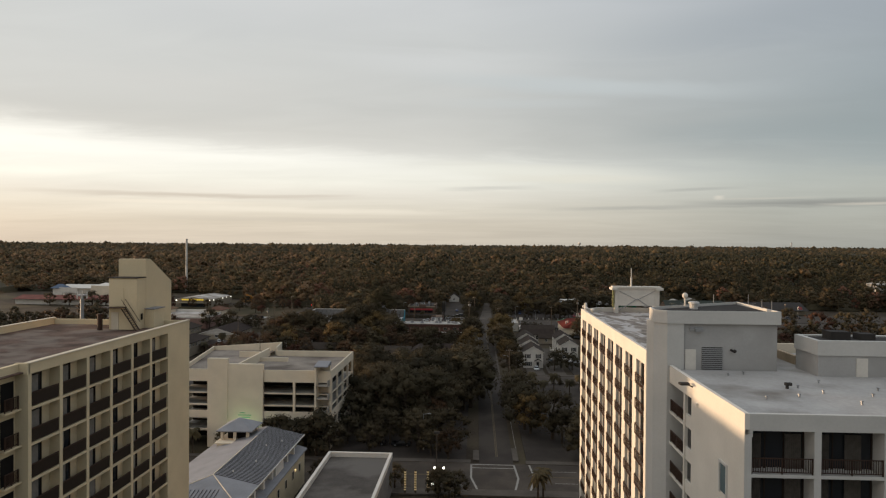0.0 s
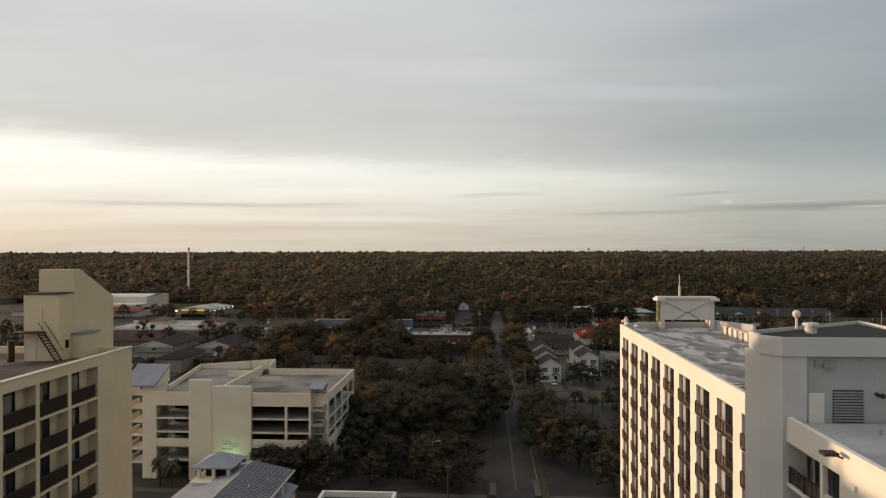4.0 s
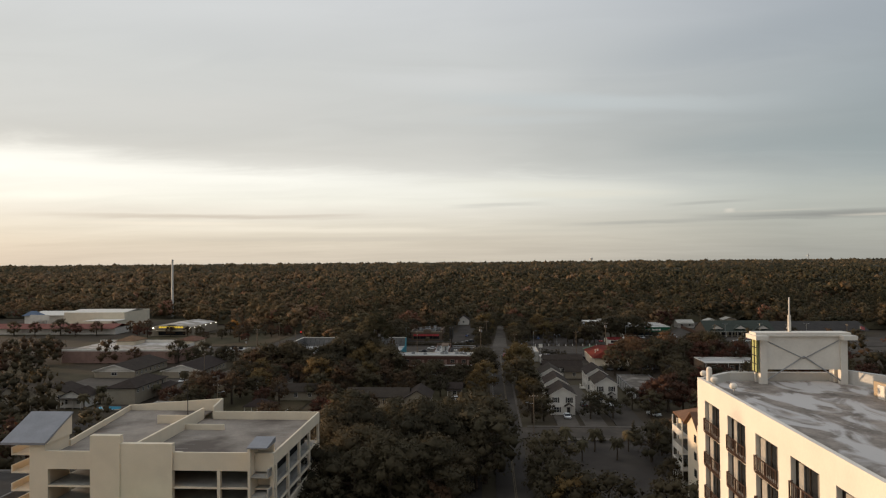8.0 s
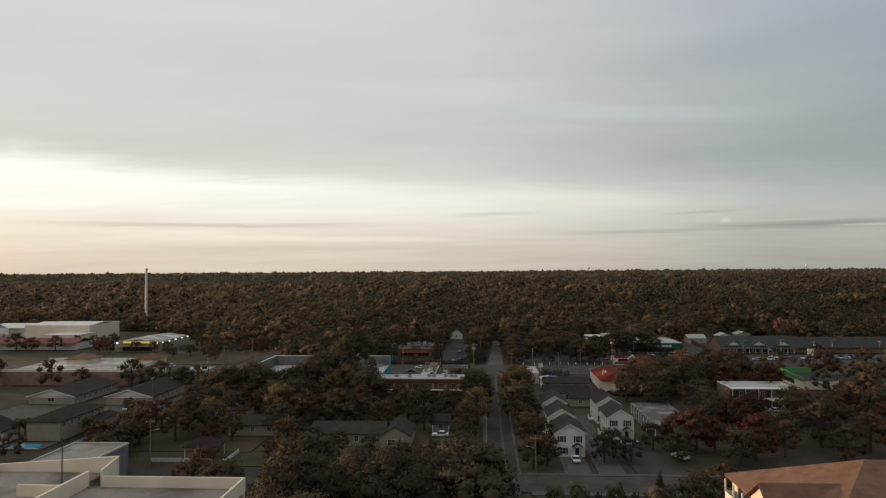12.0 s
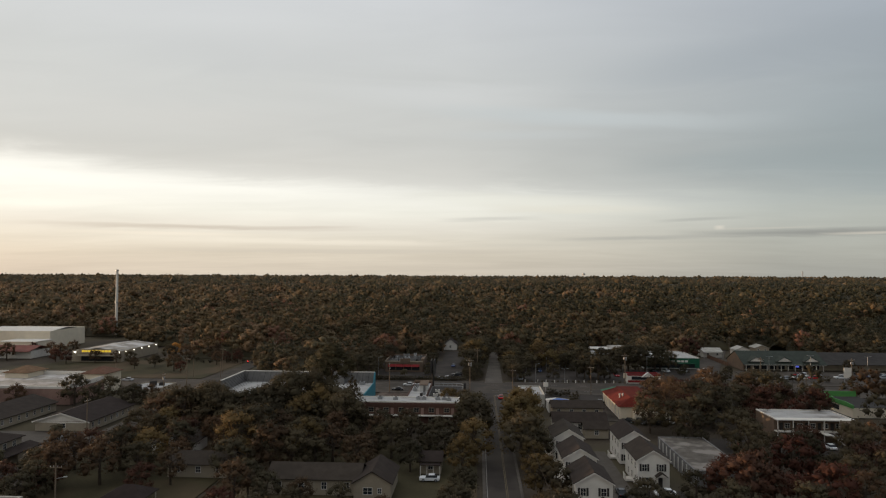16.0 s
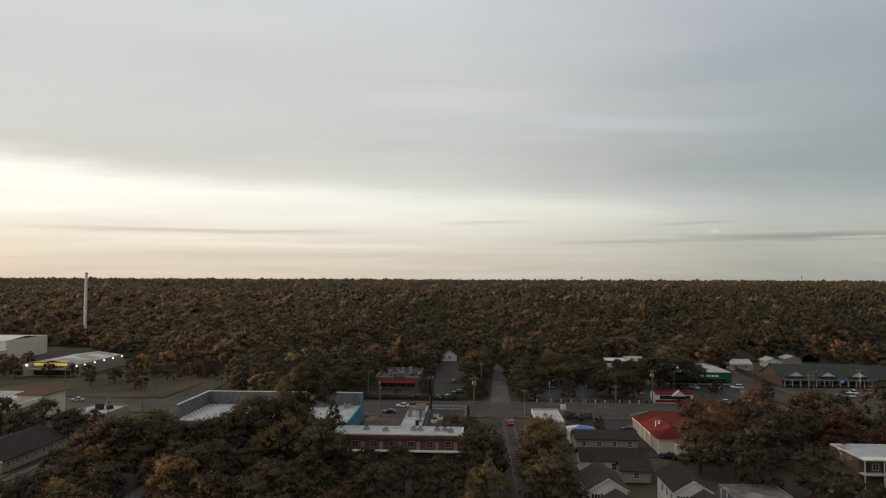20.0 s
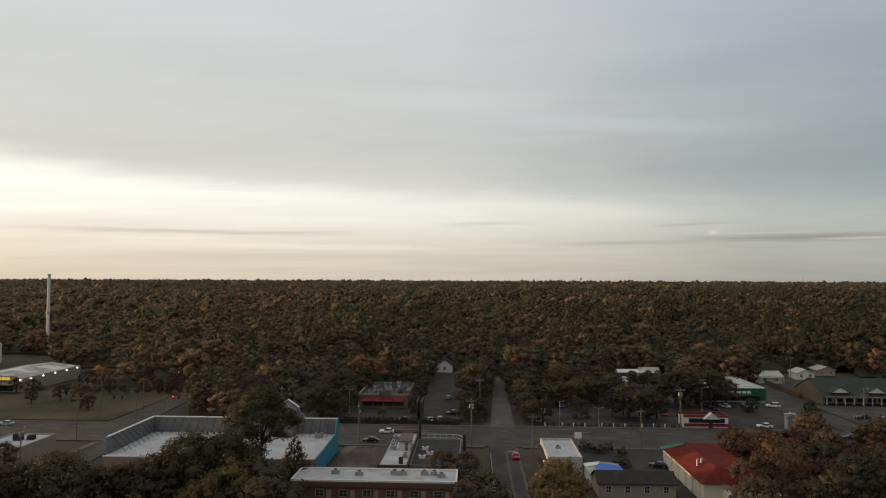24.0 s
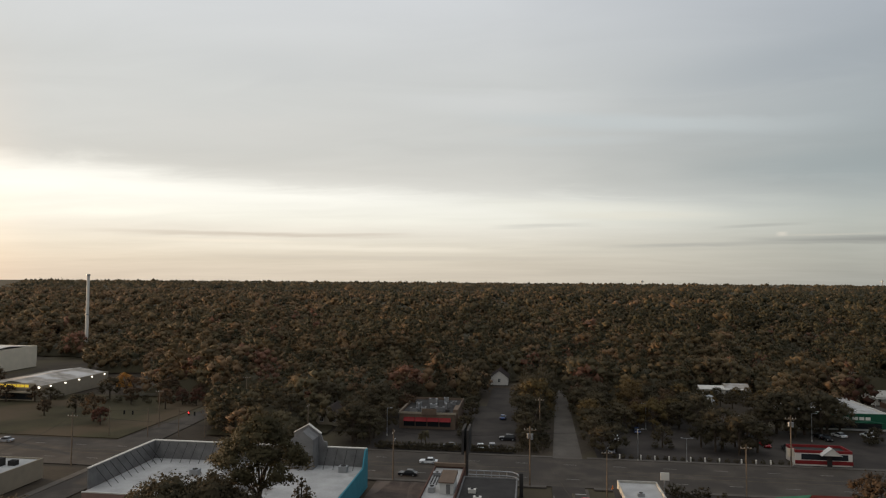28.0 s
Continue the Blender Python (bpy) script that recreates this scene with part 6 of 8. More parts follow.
# behind the highway: red-trim diner, green shop, shopping strip, burger restaurant
dn = flat_box("diner", "small white diner with dark red trim and a gabled porch", 60.6, 74, 405.2, 411.5, 3.8, SIDING, DKGREY, 0.7, "restaurant", REDTRIM)
part("red_band", Shape().box(60.5, 74.1, 405.05, 405.2, 0.4, 1.3), REDTRIM, dn)
part("window_band", Shape().box(62, 73, 405.1, 405.19, 1.5, 2.9), GLASS, dn)
part("porch_gable", Shape().prism([(2.9, 66.4), (4.6, 68.6), (2.9, 70.8)], "y", 403.6, 405.2), SIDING, dn)
part("porch_trim", Shape().gable(66.4, 70.8, 403.6, 405.2, 2.95, 4.65, "y", 0.2), GREYWALL, dn)
part("door", Shape().box(68.0, 69.2, 405.0, 405.1, 0, 2.4), DKGREY, dn)
gs = flat_box("green_front_shop", "white-roofed shop with a green front and white sign bars", 78, 104.2, 449.5, 478, 5.4, GREYWALL, MEMBRANE, 0.5)
part("green_front", Shape().box(77.9, 104.3, 449.2, 449.5, 0.6, 5.2), GREENPAINT, gs)
part("sign_bars", Shape().box(88, 90.4, 449.1, 449.2, 3.3, 4.2).box(90.9, 92.6, 449.1, 449.2, 3.3, 4.2).box(93.6, 95.2, 449.1, 449.2, 3.3, 4.2).box(95.6, 97.0, 449.1, 449.2, 3.3, 4.2).box(97.4, 98.8, 449.1, 449.2, 3.3, 4.2), SIDING, gs, "white bars where the shop's name stands")
part("window_band", Shape().box(80, 102, 449.05, 449.15, 0.7, 2.6), GLASS, gs)
part("canopy", Shape().prism([(2.7, 94), (3.2, 98), (2.7, 102)], "y", 447.4, 449.2), GREENPAINT, gs)
ml = thing("shopping_strip", (160, 455, 0), "long low shopping strip with a green roof, gables and white colonnade", "shopping strip")
part("wall", Shape().box(124.4, 162, 449.5, 466, 0, 3.4), TANSIDING, ml)
part("gable_end", Shape().prism([(446.4, 0), (467, 0), (467, 3.3), (456.8, 7.9), (446.4, 3.3)], "x", 123.7, 124.4), BROWNWALL, ml)
part("roof", Shape().gable(123.9, 162, 445.6, 468, 3.0, 8.2, "x", 0.4), GREENROOF, ml)
part("wall", Shape().box(162.5, 214, 450, 470, 0, 3.4), TANSIDING, ml)
part("roof", Shape().gable(162.4, 214, 446.5, 472, 3.2, 7.4, "x", 0.4), DKGREY, ml)
for k in range(12):
    part("column", Shape().box(125 + k * 3.25, 125.25 + k * 3.25, 446.2, 446.5, 0, 3.0), SIDING, ml)
part("fascia", Shape().box(124.0, 162, 445.3, 445.5, 2.7, 3.1), SIDING, ml)
for x in (130, 143, 155.5):
    gb_ = part("gable", Shape().prism([(4.4, x - 3.4), (6.4, x), (4.4, x + 3.4)], "y", 446.4, 452), SIDING, ml)
    part("gable_roof", Shape().gable(x - 3.4, x + 3.4, 446.3, 453, 4.4, 6.45, "y", 0.25), GREENROOF, gb_)
for k in range(9):
    part("shop_window", Shape().box(125.5 + k * 4.0, 128.4 + k * 4.0, 449.4, 449.5, 0.4, 2.4), GLASS, ml)
part("lit_sign", Shape().box(149.5, 151, 449.3, 449.4, 1.4, 2.2), glow("blue_sign_glow", (0.15, 0.2, 1.0), 0.5), ml)
fb2 = thing("board_fence", (122.3, 476, 0), "brown board fence along the lane", "fence")
brd = raw("board", Shape().box(0, 0.05, 0, 0.9, 0, 2.0), FENCEB)
for k in range(44):
    piece("board", brd, fb2, (121.9 + k * 0.02, 460.5 + k * 0.75, 0), 0.0)

bgx = flat_box("burger_restaurant", "brown fast food restaurant with red awnings and crowded roof plant", -45.4, -28, 430.4, 457, 5.0, BROWNWALL, DKGREY, 0.8, "restaurant", BROWNWALL)
part("cornice", Shape().box(-45.6, -27.8, 430.2, 430.4, 4.5, 5.1).box(-45.6, -45.4, 430.4, 457, 4.5, 5.1), TANSIDING, bgx)
for k in range(4):
    part("awning", Shape().prism([(429.0, 2.5), (430.4, 2.3), (430.4, 3.5)], "x", -44 + k * 3.7, -40.5 + k * 3.7), REDTRIM, bgx, "red fabric awning")
    part("window", Shape().box(-44 + k * 3.7, -40.6 + k * 3.7, 430.3, 430.39, 0.8, 2.3), GLASS, bgx)
part("sign_panel", Shape().box(-38.4, -33.8, 430.0, 430.2, 4.3, 6.2), BROWNWALL, bgx)
for x, y, w, d, h, m in ((-43, 435, 2.4, 2.0, 1.0, GREYBACK), (-39.2, 434, 1.4, 1.6, 1.5, STEEL), (-35, 436, 2.8, 2.2, 1.3, GREYBACK), (-31.6, 434.5, 1.2, 1.2, 0.8, DKGREY), (-42, 441, 1.6, 2.6, 1.6, GREYBACK), (-37.6, 442, 2.2, 1.8, 1.1, STEEL),
                         (-33, 443, 2.4, 2.0, 1.4, GREYBACK), (-43.4, 447, 2.0, 2.0, 1.0, DKGREY), (-39, 449, 2.6, 2.2, 1.5, GREYBACK), (-34, 450, 1.4, 1.4, 1.9, STEEL), (-31, 448, 1.2, 2.2, 1.0, GREYBACK)):
    unit(bgx, x, y, 4.26, w, d, h, m)
for x, y in ((-40.6, 438), (-36, 446.5), (-32, 439.5)):
    part("exhaust_pipe", Shape().tube((x, y, 4.26), (x, y, 6.2), 0.22, n=8).tube((x, y, 6.2), (x, y, 6.45), 0.34, 0.2, 8), STEEL, bgx)
part("tower", Shape().box(-28.9, -27.4, 432, 440, 0, 5.8), BROWNWALL, bgx)

# two-storey motel with outside stairs, lime green stand, old flat roof
mo = flat_box("white_roof_motel", "two-storey motel with white flat roof, railed gallery and outside stairs", 79, 100, 309.5, 321.5, 6.5, BROWNWALL, MEMBRANE, 0.3, "motel", SIDING)
part("gallery", Shape().box(79, 100, 307.4, 309.5, 3.0, 3.2), SIDING, mo)
part("roof_overhang", Shape().box(78.8, 100.2, 307.2, 309.5, 6.25, 6.5), SIDING, mo)
part("railing", rails(15, "x", 60), SIDING, mo, shift=(-79, -307.5, -3.2))
for k in range(6):
    part("post", Shape().box(79.1 + k * 4.1, 79.3 + k * 4.1, 307.4, 307.6, 0, 6.3), SIDING, mo)
    part("door", Shape().box(80.5 + k * 3.4, 81.4 + k * 3.4, 309.4, 309.5, 3.2, 5.2), DKGREY, mo)
    window_set(mo, "s", 82 + k * 3.4, 309.5, 3.8, 1.2, 1.2)
s = Shape()
for k in range(14):
    s.box(92.2 + k * 0.26, 92.5 + k * 0.26, 304.6, 305.9, 3.0 - k * 0.22, 3.06 - k * 0.22)
for y in (304.6, 305.9):
    s.tube((92.1, y, 3.0), (95.9, y, 0), 0.1, n=5).tube((92.1, y, 4.0), (95.9, y, 1.0), 0.05, n=5)
part("outside_stair", s, SIDING, mo)
part("stair_landing", Shape().box(90.4, 92.2, 304.4, 307.4, 2.9, 3.1), SIDING, mo)
part("wing", Shape().box(95.5, 100, 303.5, 307.2, 0, 6.4), BROWNWALL, mo)
lm = thing("lime_green_stand", (120, 354, 0), "roadside stand with a bright lime-green stepped fascia", "shop")
part("wall", Shape().box(117.6, 130, 342, 362, 0, 3.2), SAND, lm)
part("roof_deck", Shape().box(117.6, 130, 342, 362, 3.2, 3.3), DKGREY, lm)
part("fascia", Shape().prism([(341, 3.1), (363, 3.1), (363, 5.0), (357, 5.2), (352, 4.4), (346, 4.6), (341, 4.2)], "x", 117.2, 117.6), LIME, lm)
part("fascia", Shape().box(117.6, 130, 362.6, 363, 3.1, 5.0), LIME, lm)
part("window_band", Shape().box(117.5, 117.6, 350, 360, 1.0, 2.6), GLASS, lm)
of = flat_box("old_flat_roof_shed", "long shed with a weathered flat concrete roof", 44.5, 56, 268, 298, 3.6, GREYBACK, SLAB, 0.25, "shed")
for k in range(10):
    part("stud", Shape().box(44.3, 44.5, 267 + k * 3.2, 267.25 + k * 3.2, 0, 3.3), FENCEW, of)

# ---- far left: halls, stores ----
# sand walls carry the hall's sunlit cream in their colour
hb = flat_box("white_hall", "big pale windowless hall with flat white roof", -300, -256, 505, 540, 10.6, SAND, SIDING, 0.4, "hall")
part("ridge_roof", Shape().gable(-299, -257, 507, 539, 10.2, 11.6, "x", 0.0), SIDING, hb)
part("lower_hall", Shape().box(-276, -254, 489, 505, 0, 5.8), SAND, hb)
part("lower_roof", Shape().box(-276.3, -253.7, 488.7, 505, 5.8, 6.0), SIDING, hb)
part("loading_door", Shape().box(-270, -266, 488.9, 489, 0, 3.6), GREYBACK, hb)
ra = thing("red_roof_market", (-265, 470, 0), "low market building with a dull reddish metal roof", "market")
part("wall", Shape().box(-330, -238, 462, 478, 0, 4.0), SIDING, ra)
part("roof", Shape().gable(-330, -238, 460, 480, 3.8, 6.0, "x", 0.4), REDMETAL, ra)
fl = thing("white_roof_market", (-320, 540, 0), "long market hall with a pale metal roof", "market")
part("wall", Shape().box(-345, -290, 534, 560, 0, 6.5), SIDING, fl)
part("roof", Shape().gable(-345, -290, 532, 562, 6.4, 8.6, "x", 0.4), SIDING, fl)
tn = thing("blue_tent_roof", (-338, 540, 0), "blue-grey peaked tent roof beside the market", "tent")
part("canopy", Shape().hip(-346, -334, 526, 534, 6.8, 10.0, 0.3), BLUEGREY, tn)
part("frame", Shape().box(-345, -335, 527, 533, 0, 6.6), SIDING, tn)
bb = thing("white_billboard", (-318, 505, 0), "white roadside billboard on posts", "billboard")
part("panel", Shape().box(-325, -311, 504.6, 505, 5.0, 9.0), SIDING, bb)
for x in (-323, -313):
    part("post", Shape().tube((x, 505.2, 0), (x, 505.2, 8.5), 0.25), STEEL, bb)
dg = flat_box("discount_store", "long grey-roofed store with a lit yellow sign and wall lamps", -210, -184, 453, 492, 5.6, TANSIDING, ROOFWORN, 0.4, "store")
part("roof", Shape().gable(-209.6, -184.4, 453.4, 491.6, 5.25, 6.9, "y", 0.0), ROOFWORN, dg)
part("sign_panel", Shape().box(-206.5, -186.5, 452.7, 453, 4.4, 6.4), TANSIDING, dg)
for x, w in ((-204.6, 1.5), (-202.8, 1.2), (-201.3, 1.6), (-199.4, 1.3), (-197.8, 1.7), (-195.8, 1.4), (-194.1, 1.2), (-192.6, 1.6), (-190.7, 1.4)):
    part("lit_sign", Shape().box(x, x + w, 452.6, 452.7, 4.9, 5.9), YSIGN, dg, "lit yellow bar where the store's name stands")
part("canopy", Shape().box(-206.5, -186.5, 450.6, 453, 3.1, 3.5), TANSIDING, dg)
part("window_band", Shape().box(-205, -188, 452.9, 453, 0.4, 2.8), GLASS, dg)
for k in range(5):
    part("wall_lamp", Shape().box(-184, -183.6, 457 + k * 8, 457.4 + k * 8, 4.75, 5.1), LAMP, dg)
for x in (-208.6, -185.6):
    part("wall_lamp", Shape().box(x, x + 0.7, 452.5, 453, 4.6, 5.2), LAMP, dg)
mt = thing("drug_store", (-175, 362, 0), "flat-roofed store with two hip-roofed brick corner towers", "store")
part("wall", Shape().box(-196, -143, 345, 376, 0, 5.4), PINKWALL, mt)
part("roof_deck", Shape().box(-195.6, -143.4, 345.4, 375.6, 5.4, 5.5), ROOFWORN, mt)
part("parapet", Shape().box(-196, -143, 375.6, 376, 5.4, 6.9).box(-143.4, -143, 345, 375.6, 5.4, 6.9).box(-196, -143, 345, 345.4, 5.4, 6.2), SIDING, mt)
for x in (-182, -151.6):
    tw = part("corner_tower", Shape().box(x, x + 9, 366, 377, 0, 7.6), SAND, mt)
    part("tower_roof", Shape().hip(x, x + 9, 366, 377, 7.6, 9.6, 0.7), BRSHINGLE, tw)
lt = flat_box("white_roof_shop", "low shop with a white flat roof and roof plant", -127.5, -115.6, 352, 367, 4.5, TANSIDING, MEMBRANE, 0.35)
unit(lt, -122.5, 360, 4.2, 2.0, 1.6, 1.6, DKGREY)
unit(lt, -119.5, 361, 4.2, 1.6, 1.4, 1.0, DKGREY)
unit(lt, -125.5, 356, 4.2, 1.6, 1.4, 1.0)
hd = thing("distant_apartments", (330, 560, 0), "pale four-storey apartment block at the edge of the woods", "apartment building")
part("wall", Shape().box(318, 352, 552, 568, 0, 14.5), SIDING, hd)
part("roof", Shape().hip(318, 352, 552, 568, 14.5, 17, 0.8), CONC, hd)
for f in range(4):
    for k in range(8):
        part("window", Shape().box(320 + k * 4, 322 + k * 4, 551.9, 552, 1.5 + f * 3.4, 3.3 + f * 3.4), GLASS, hd)

# ---- tall things ----
sk = thing("smokestack", (-258.5, 582, 0), "tall slim pale stack standing above the woods", "stack")
part("shaft", Shape().tube((-258.5, 582, 0), (-258.5, 582, 47.6), 0.95, 0.8, 14), SIDING, sk)
for z in (8, 24, 46.5):
    part("ring", Shape().tube((-258.5, 582, z), (-258.5, 582, z + 0.7), 1.1, 1.1, 14), STEEL, sk)
cm = thing("monopole", (-131, 215, 0), "grey steel communications monopole with antenna panels", "mast")
part("shaft", Shape().tube((-131, 215, 0), (-131, 215, 28), 0.85, 0.55, 12), STEEL, cm)
for k in range(6):
    a = k * math.pi / 3
    part("antenna_panel", Shape().box(-131 + math.cos(a) * 1.6 - 0.15, -131 + math.cos(a) * 1.6 + 0.15, 215 + math.sin(a) * 1.6 - 0.15, 215 + math.sin(a) * 1.6 + 0.15, 27.0, 29.4), SIDING, cm)
part("antenna_ring", Shape().tube((-131, 215, 27.8), (-131, 215, 28.2), 1.6, 1.6, 12), STEEL, cm)
wt_ = thing("water_tower", (698, 4600, 0), "far white water tower on the horizon", "water tower")
part("tank", Shape().ball((698, 4600, 42), 11, 0.75, 12, 7), SIDING, wt_)
part("stem", Shape().tube((698, 4600, 0), (698, 4600, 38), 3.0, 2.4, 10), SIDING, wt_)
fm = thing("far_mast", (1971, 4300, 0), "far lattice mast on the horizon", "mast")
part("shaft", Shape().tube((1971, 4300, 0), (1971, 4300, 62), 3.0, 1.6, 5), STEEL, fm)
part("top", Shape().tube((1971, 4300, 50), (1971, 4300, 53), 6, 6, 8), STEEL, fm)


def make_pole(arm=True, lamp=False, xfmr=False, h=11.5):
    p = new("utility_pole")
    tagged(p, "weathered wooden utility pole with crossarm and wires", "utility pole", "utility poles")
    def sub(nm, s, m):
        me = s.mesh(nm)
        me.materials.append(m)
        o = new(nm, me)
        o.parent = p
    sub("pole", Shape().tube((0, 0, -0.3), (0, 0, h), 0.17, 0.12), WOODPOLE)
    sub("crossarm", Shape().box(-1.2, 1.2, -0.06, 0.06, h - 0.9, h - 0.75), WOODPOLE)
    s = Shape()
    for x in (-1.1, -0.4, 0.4, 1.1):
        s.tube((x, 0, h - 0.75), (x, 0, h - 0.5), 0.05, n=6)
    sub("insulator", s, SIDING)
    if xfmr:
        sub("transformer", Shape().tube((0.35, 0, h - 2.6), (0.35, 0, h - 1.5), 0.26, n=10).tube((-0.35, 0, h - 2.4), (-0.35, 0, h - 1.5), 0.22, n=10), STEEL)
    if lamp:
        sub("lamp_arm", Shape().tube((0, 0, h - 3.0), (1.8, 0, h - 2.6), 0.05, n=6).box(1.6, 2.3, -0.12, 0.12, h - 2.65, h - 2.5), STEEL)
    return p


poles = [make_pole(), make_pole(xfmr=True), make_pole(lamp=True)]
placed = set()
for k, x, y, rz, sc in ((1, -5.4, 378.0, 0, 1.15), (0, -2.6, 422, 0, 1.05), (0, -1.4, 470, 0, 1), (0, -0.5, 520, 0, 1.0), (2, -36.4, 380.5 - 3, 90, 1.0), (1, 58.9, 403.2, 0, 1.1), (2, 9.9, 229, 180, 0.9), (0, 9.0, 300, 90, 0.9),
                        (2, -79.6, 239.5, 0, 0.95), (0, -108.8, 298, 90, 1), (1, -110.0, 345, 90, 1.0), (0, -116.4, 377.6, 0, 1.1), (0, -118.5, 420, 0, 1), (0, -104.5, 452, 0, 1.0), (2, 109.5, 355, 0, 0.95), (0, 114.5, 404, 0, 1.0),
                        (0, 118.8, 505, 0, 1), (0, 137, 500, 0, 1.0), (1, 150.7, 403.3, 0, 1.0), (0, -66, 405, 90, 1), (0, 40.5, 377.5, 0, 0.95), (0, -160, 404.5, 90, 1), (0, 180, 404, 90, 1.0), (0, 10.6, 370.8, 0, 0.9)):
    m = pose(x, y, 0, 0, 0, rz)
    if k in placed:
        ob = copy_thing(poles[k], m)
    else:
        placed.add(k)
        ob = poles[k]
        ob.matrix_basis = m
    ob.scale = (sc, sc, sc)


def wire(a, b, sag=0.8):
    """One strand hanging between two points, a thin ring swept along its sag."""
    pa, pb = Vector(a), Vector(b)
    side = (pb - pa).cross(Vector((0, 0, 1))).normalized() * 0.025
    up = Vector((0, 0, 0.025))
    pts, n = [], 8
    for i in range(n + 1):
        t = i / n
        p = pa.lerp(pb, t) - Vector((0, 0, sag * 4 * t * (1 - t)))
        pts += [p + side, p + up, p - side, p - up]
    fs = [(i * 4 + k, i * 4 + (k + 1) % 4, i * 4 + 4 + (k + 1) % 4, i * 4 + 4 + k) for i in range(n) for k in range(4)]
    solo("power_line", Shape().poly(pts, fs + [(3, 2, 1, 0), tuple(n * 4 + k for k in range(4))]), DKGREY, "thin sagging overhead power line", "cable")


for a, b in (((-5.4, 378, 12.6), (-2.6, 422, 11.5)), ((-2.6, 422, 11.5), (-1.4, 470, 11)), ((-1.4, 470, 11), (-0.5, 520, 11)), ((-5.4, 378, 11.5), (58.9, 403.2, 12)), ((-5.4, 378, 11.8), (-36.4, 377.5, 11)), ((-36.4, 377.5, 11), (-116.4, 377.6, 12)), ((58.9, 403.2, 12), (114.5, 404, 11)), ((114.5, 404, 11), (150.7, 403.3, 11)), ((-5.4, 378, 11), (9.0, 300, 9.5)), ((9.0, 300, 9.5), (9.9, 229, 9.5)), ((-108.8, 298, 11), (-110, 345, 11)), ((-110, 345, 11), (-116.4, 377.6, 12))):
    wire(a, b)


def street_lamp(x, y, h, label, double=False, lit=False):
    l = thing("street_lamp", (x, y, 0), label, "street lamp", "street lamps")
    part("pole", Shape().tube((x, y, 0), (x, y, h), 0.1, 0.07), STEEL, l)
    part("base", Shape().tube((x, y, 0), (x, y, 0.5), 0.22, 0.18), CONC, l)
    for sg in ((1, -1) if double else (1,)):
        part("arm", Shape().tube((x, y, h - 0.1), (x + sg * 1.3, y, h + 0.1), 0.04, n=6), STEEL, l)
        part("lamp_head", Shape().box(x + sg * 1.0 - 0.1, x + sg * 1.5 + 0.1, y - 0.14, y + 0.14, h + 0.02, h + 0.16), LAMP if lit else STEEL, l)


for x, y, h, d in ((21.9, 403.0, 8, False), (34.0, 403.6, 6, True), (52, 425, 8, True), (30, 440, 8, True), (-47, 420, 8, False), (75, 432, 8, False), (128, 428, 9, True), (148, 432, 9, True), (172, 430, 9, True), (-13, 150, 8, False)):
    street_lamp(x, y, h, "grey steel street lamp with an unlit head", d)
lp_ = thing("globe_lamp_post", (-8.6, 126.0, 0), "tall lamp post with lit globe lamps by the coast road", "street lamp")
part("pole", Shape().tube((-8.6, 126, 0), (-8.6, 126, 10.5), 0.14, 0.1), DKGREY, lp_)
part("lamp_head", Shape().box(-9.1, -8.1, 125.7, 126.3, 10.5, 10.9), DKGREY, lp_)
for x, z in ((-8.9, 4.6), (-7.2, 4.6), (-9.3, 1.6)):
    part("globe", Shape().ball((x, 124.6, z), 0.24), LAMP, lp_)
part("globe_arm", Shape().tube((-8.6, 126, 4.2), (-8.9, 124.6, 4.4), 0.04, n=6).tube((-8.6, 126, 4.2), (-7.2, 124.6, 4.4), 0.04, n=6).tube((-8.6, 126, 1.2), (-9.3, 124.6, 1.4), 0.04, n=6), DKGREY, lp_)


def traffic_signal(x, y, reach, lit=False):
    t = thing("traffic_signal", (x, y, 0), "traffic signals hung on a span wire between wooden poles", "traffic signal")
    for px in (x, x + reach):
        part("pole", Shape().tube((px, y, 0), (px, y, 8.2), 0.14, 0.11), WOODPOLE, t)
    part("span_wire", Shape().tube((x, y, 7.6), (x + reach, y, 7.2), 0.03, 0.03, 5), DKGREY, t)
    for k in (0.4, 0.62):
        hx = x + reach * k
        b_ = part("signal_head", Shape().box(hx - 0.18, hx + 0.18, y - 0.15, y + 0.15, 6.2, 7.3), DARK, t)
        if lit and k > 0.5:
            part("red_lens", Shape().ball((hx, y - 0.2, 7.05), 0.15), REDGLOW, b_)


traffic_signal(-114.6, 407.5, -12, False)
traffic_signal(-98, 409, -8, True)
cnn = thing("traffic_cone", (12.6, 377.9, 0.13), "orange traffic cone by the kerb", "traffic cone")
part("cone", Shape().tube((12.6, 377.9, 0.16), (12.6, 377.9, 0.95), 0.2, 0.05, 10), ORANGE, cnn)
part("base", Shape().box(12.3, 12.9, 377.6, 378.2, 0.13, 0.17), ORANGE, cnn)

# roadside signs and small structures
def board(name, label, x, y, w, z0, z1, m, post=STEEL, legs=1):
    t = thing(name, (x, y, 0), label, "sign")
    part("panel", Shape().box(x - w / 2, x + w / 2, y - 0.15, y + 0.15, z0, z1), m, t)
    for k in range(legs):
        px = x if legs == 1 else x - w / 2 + 0.3 + k * (w - 0.6)
        part("post", Shape().tube((px, y + 0.25, 0), (px, y + 0.25, z1 - 0.2), 0.14), post, t)
    return t


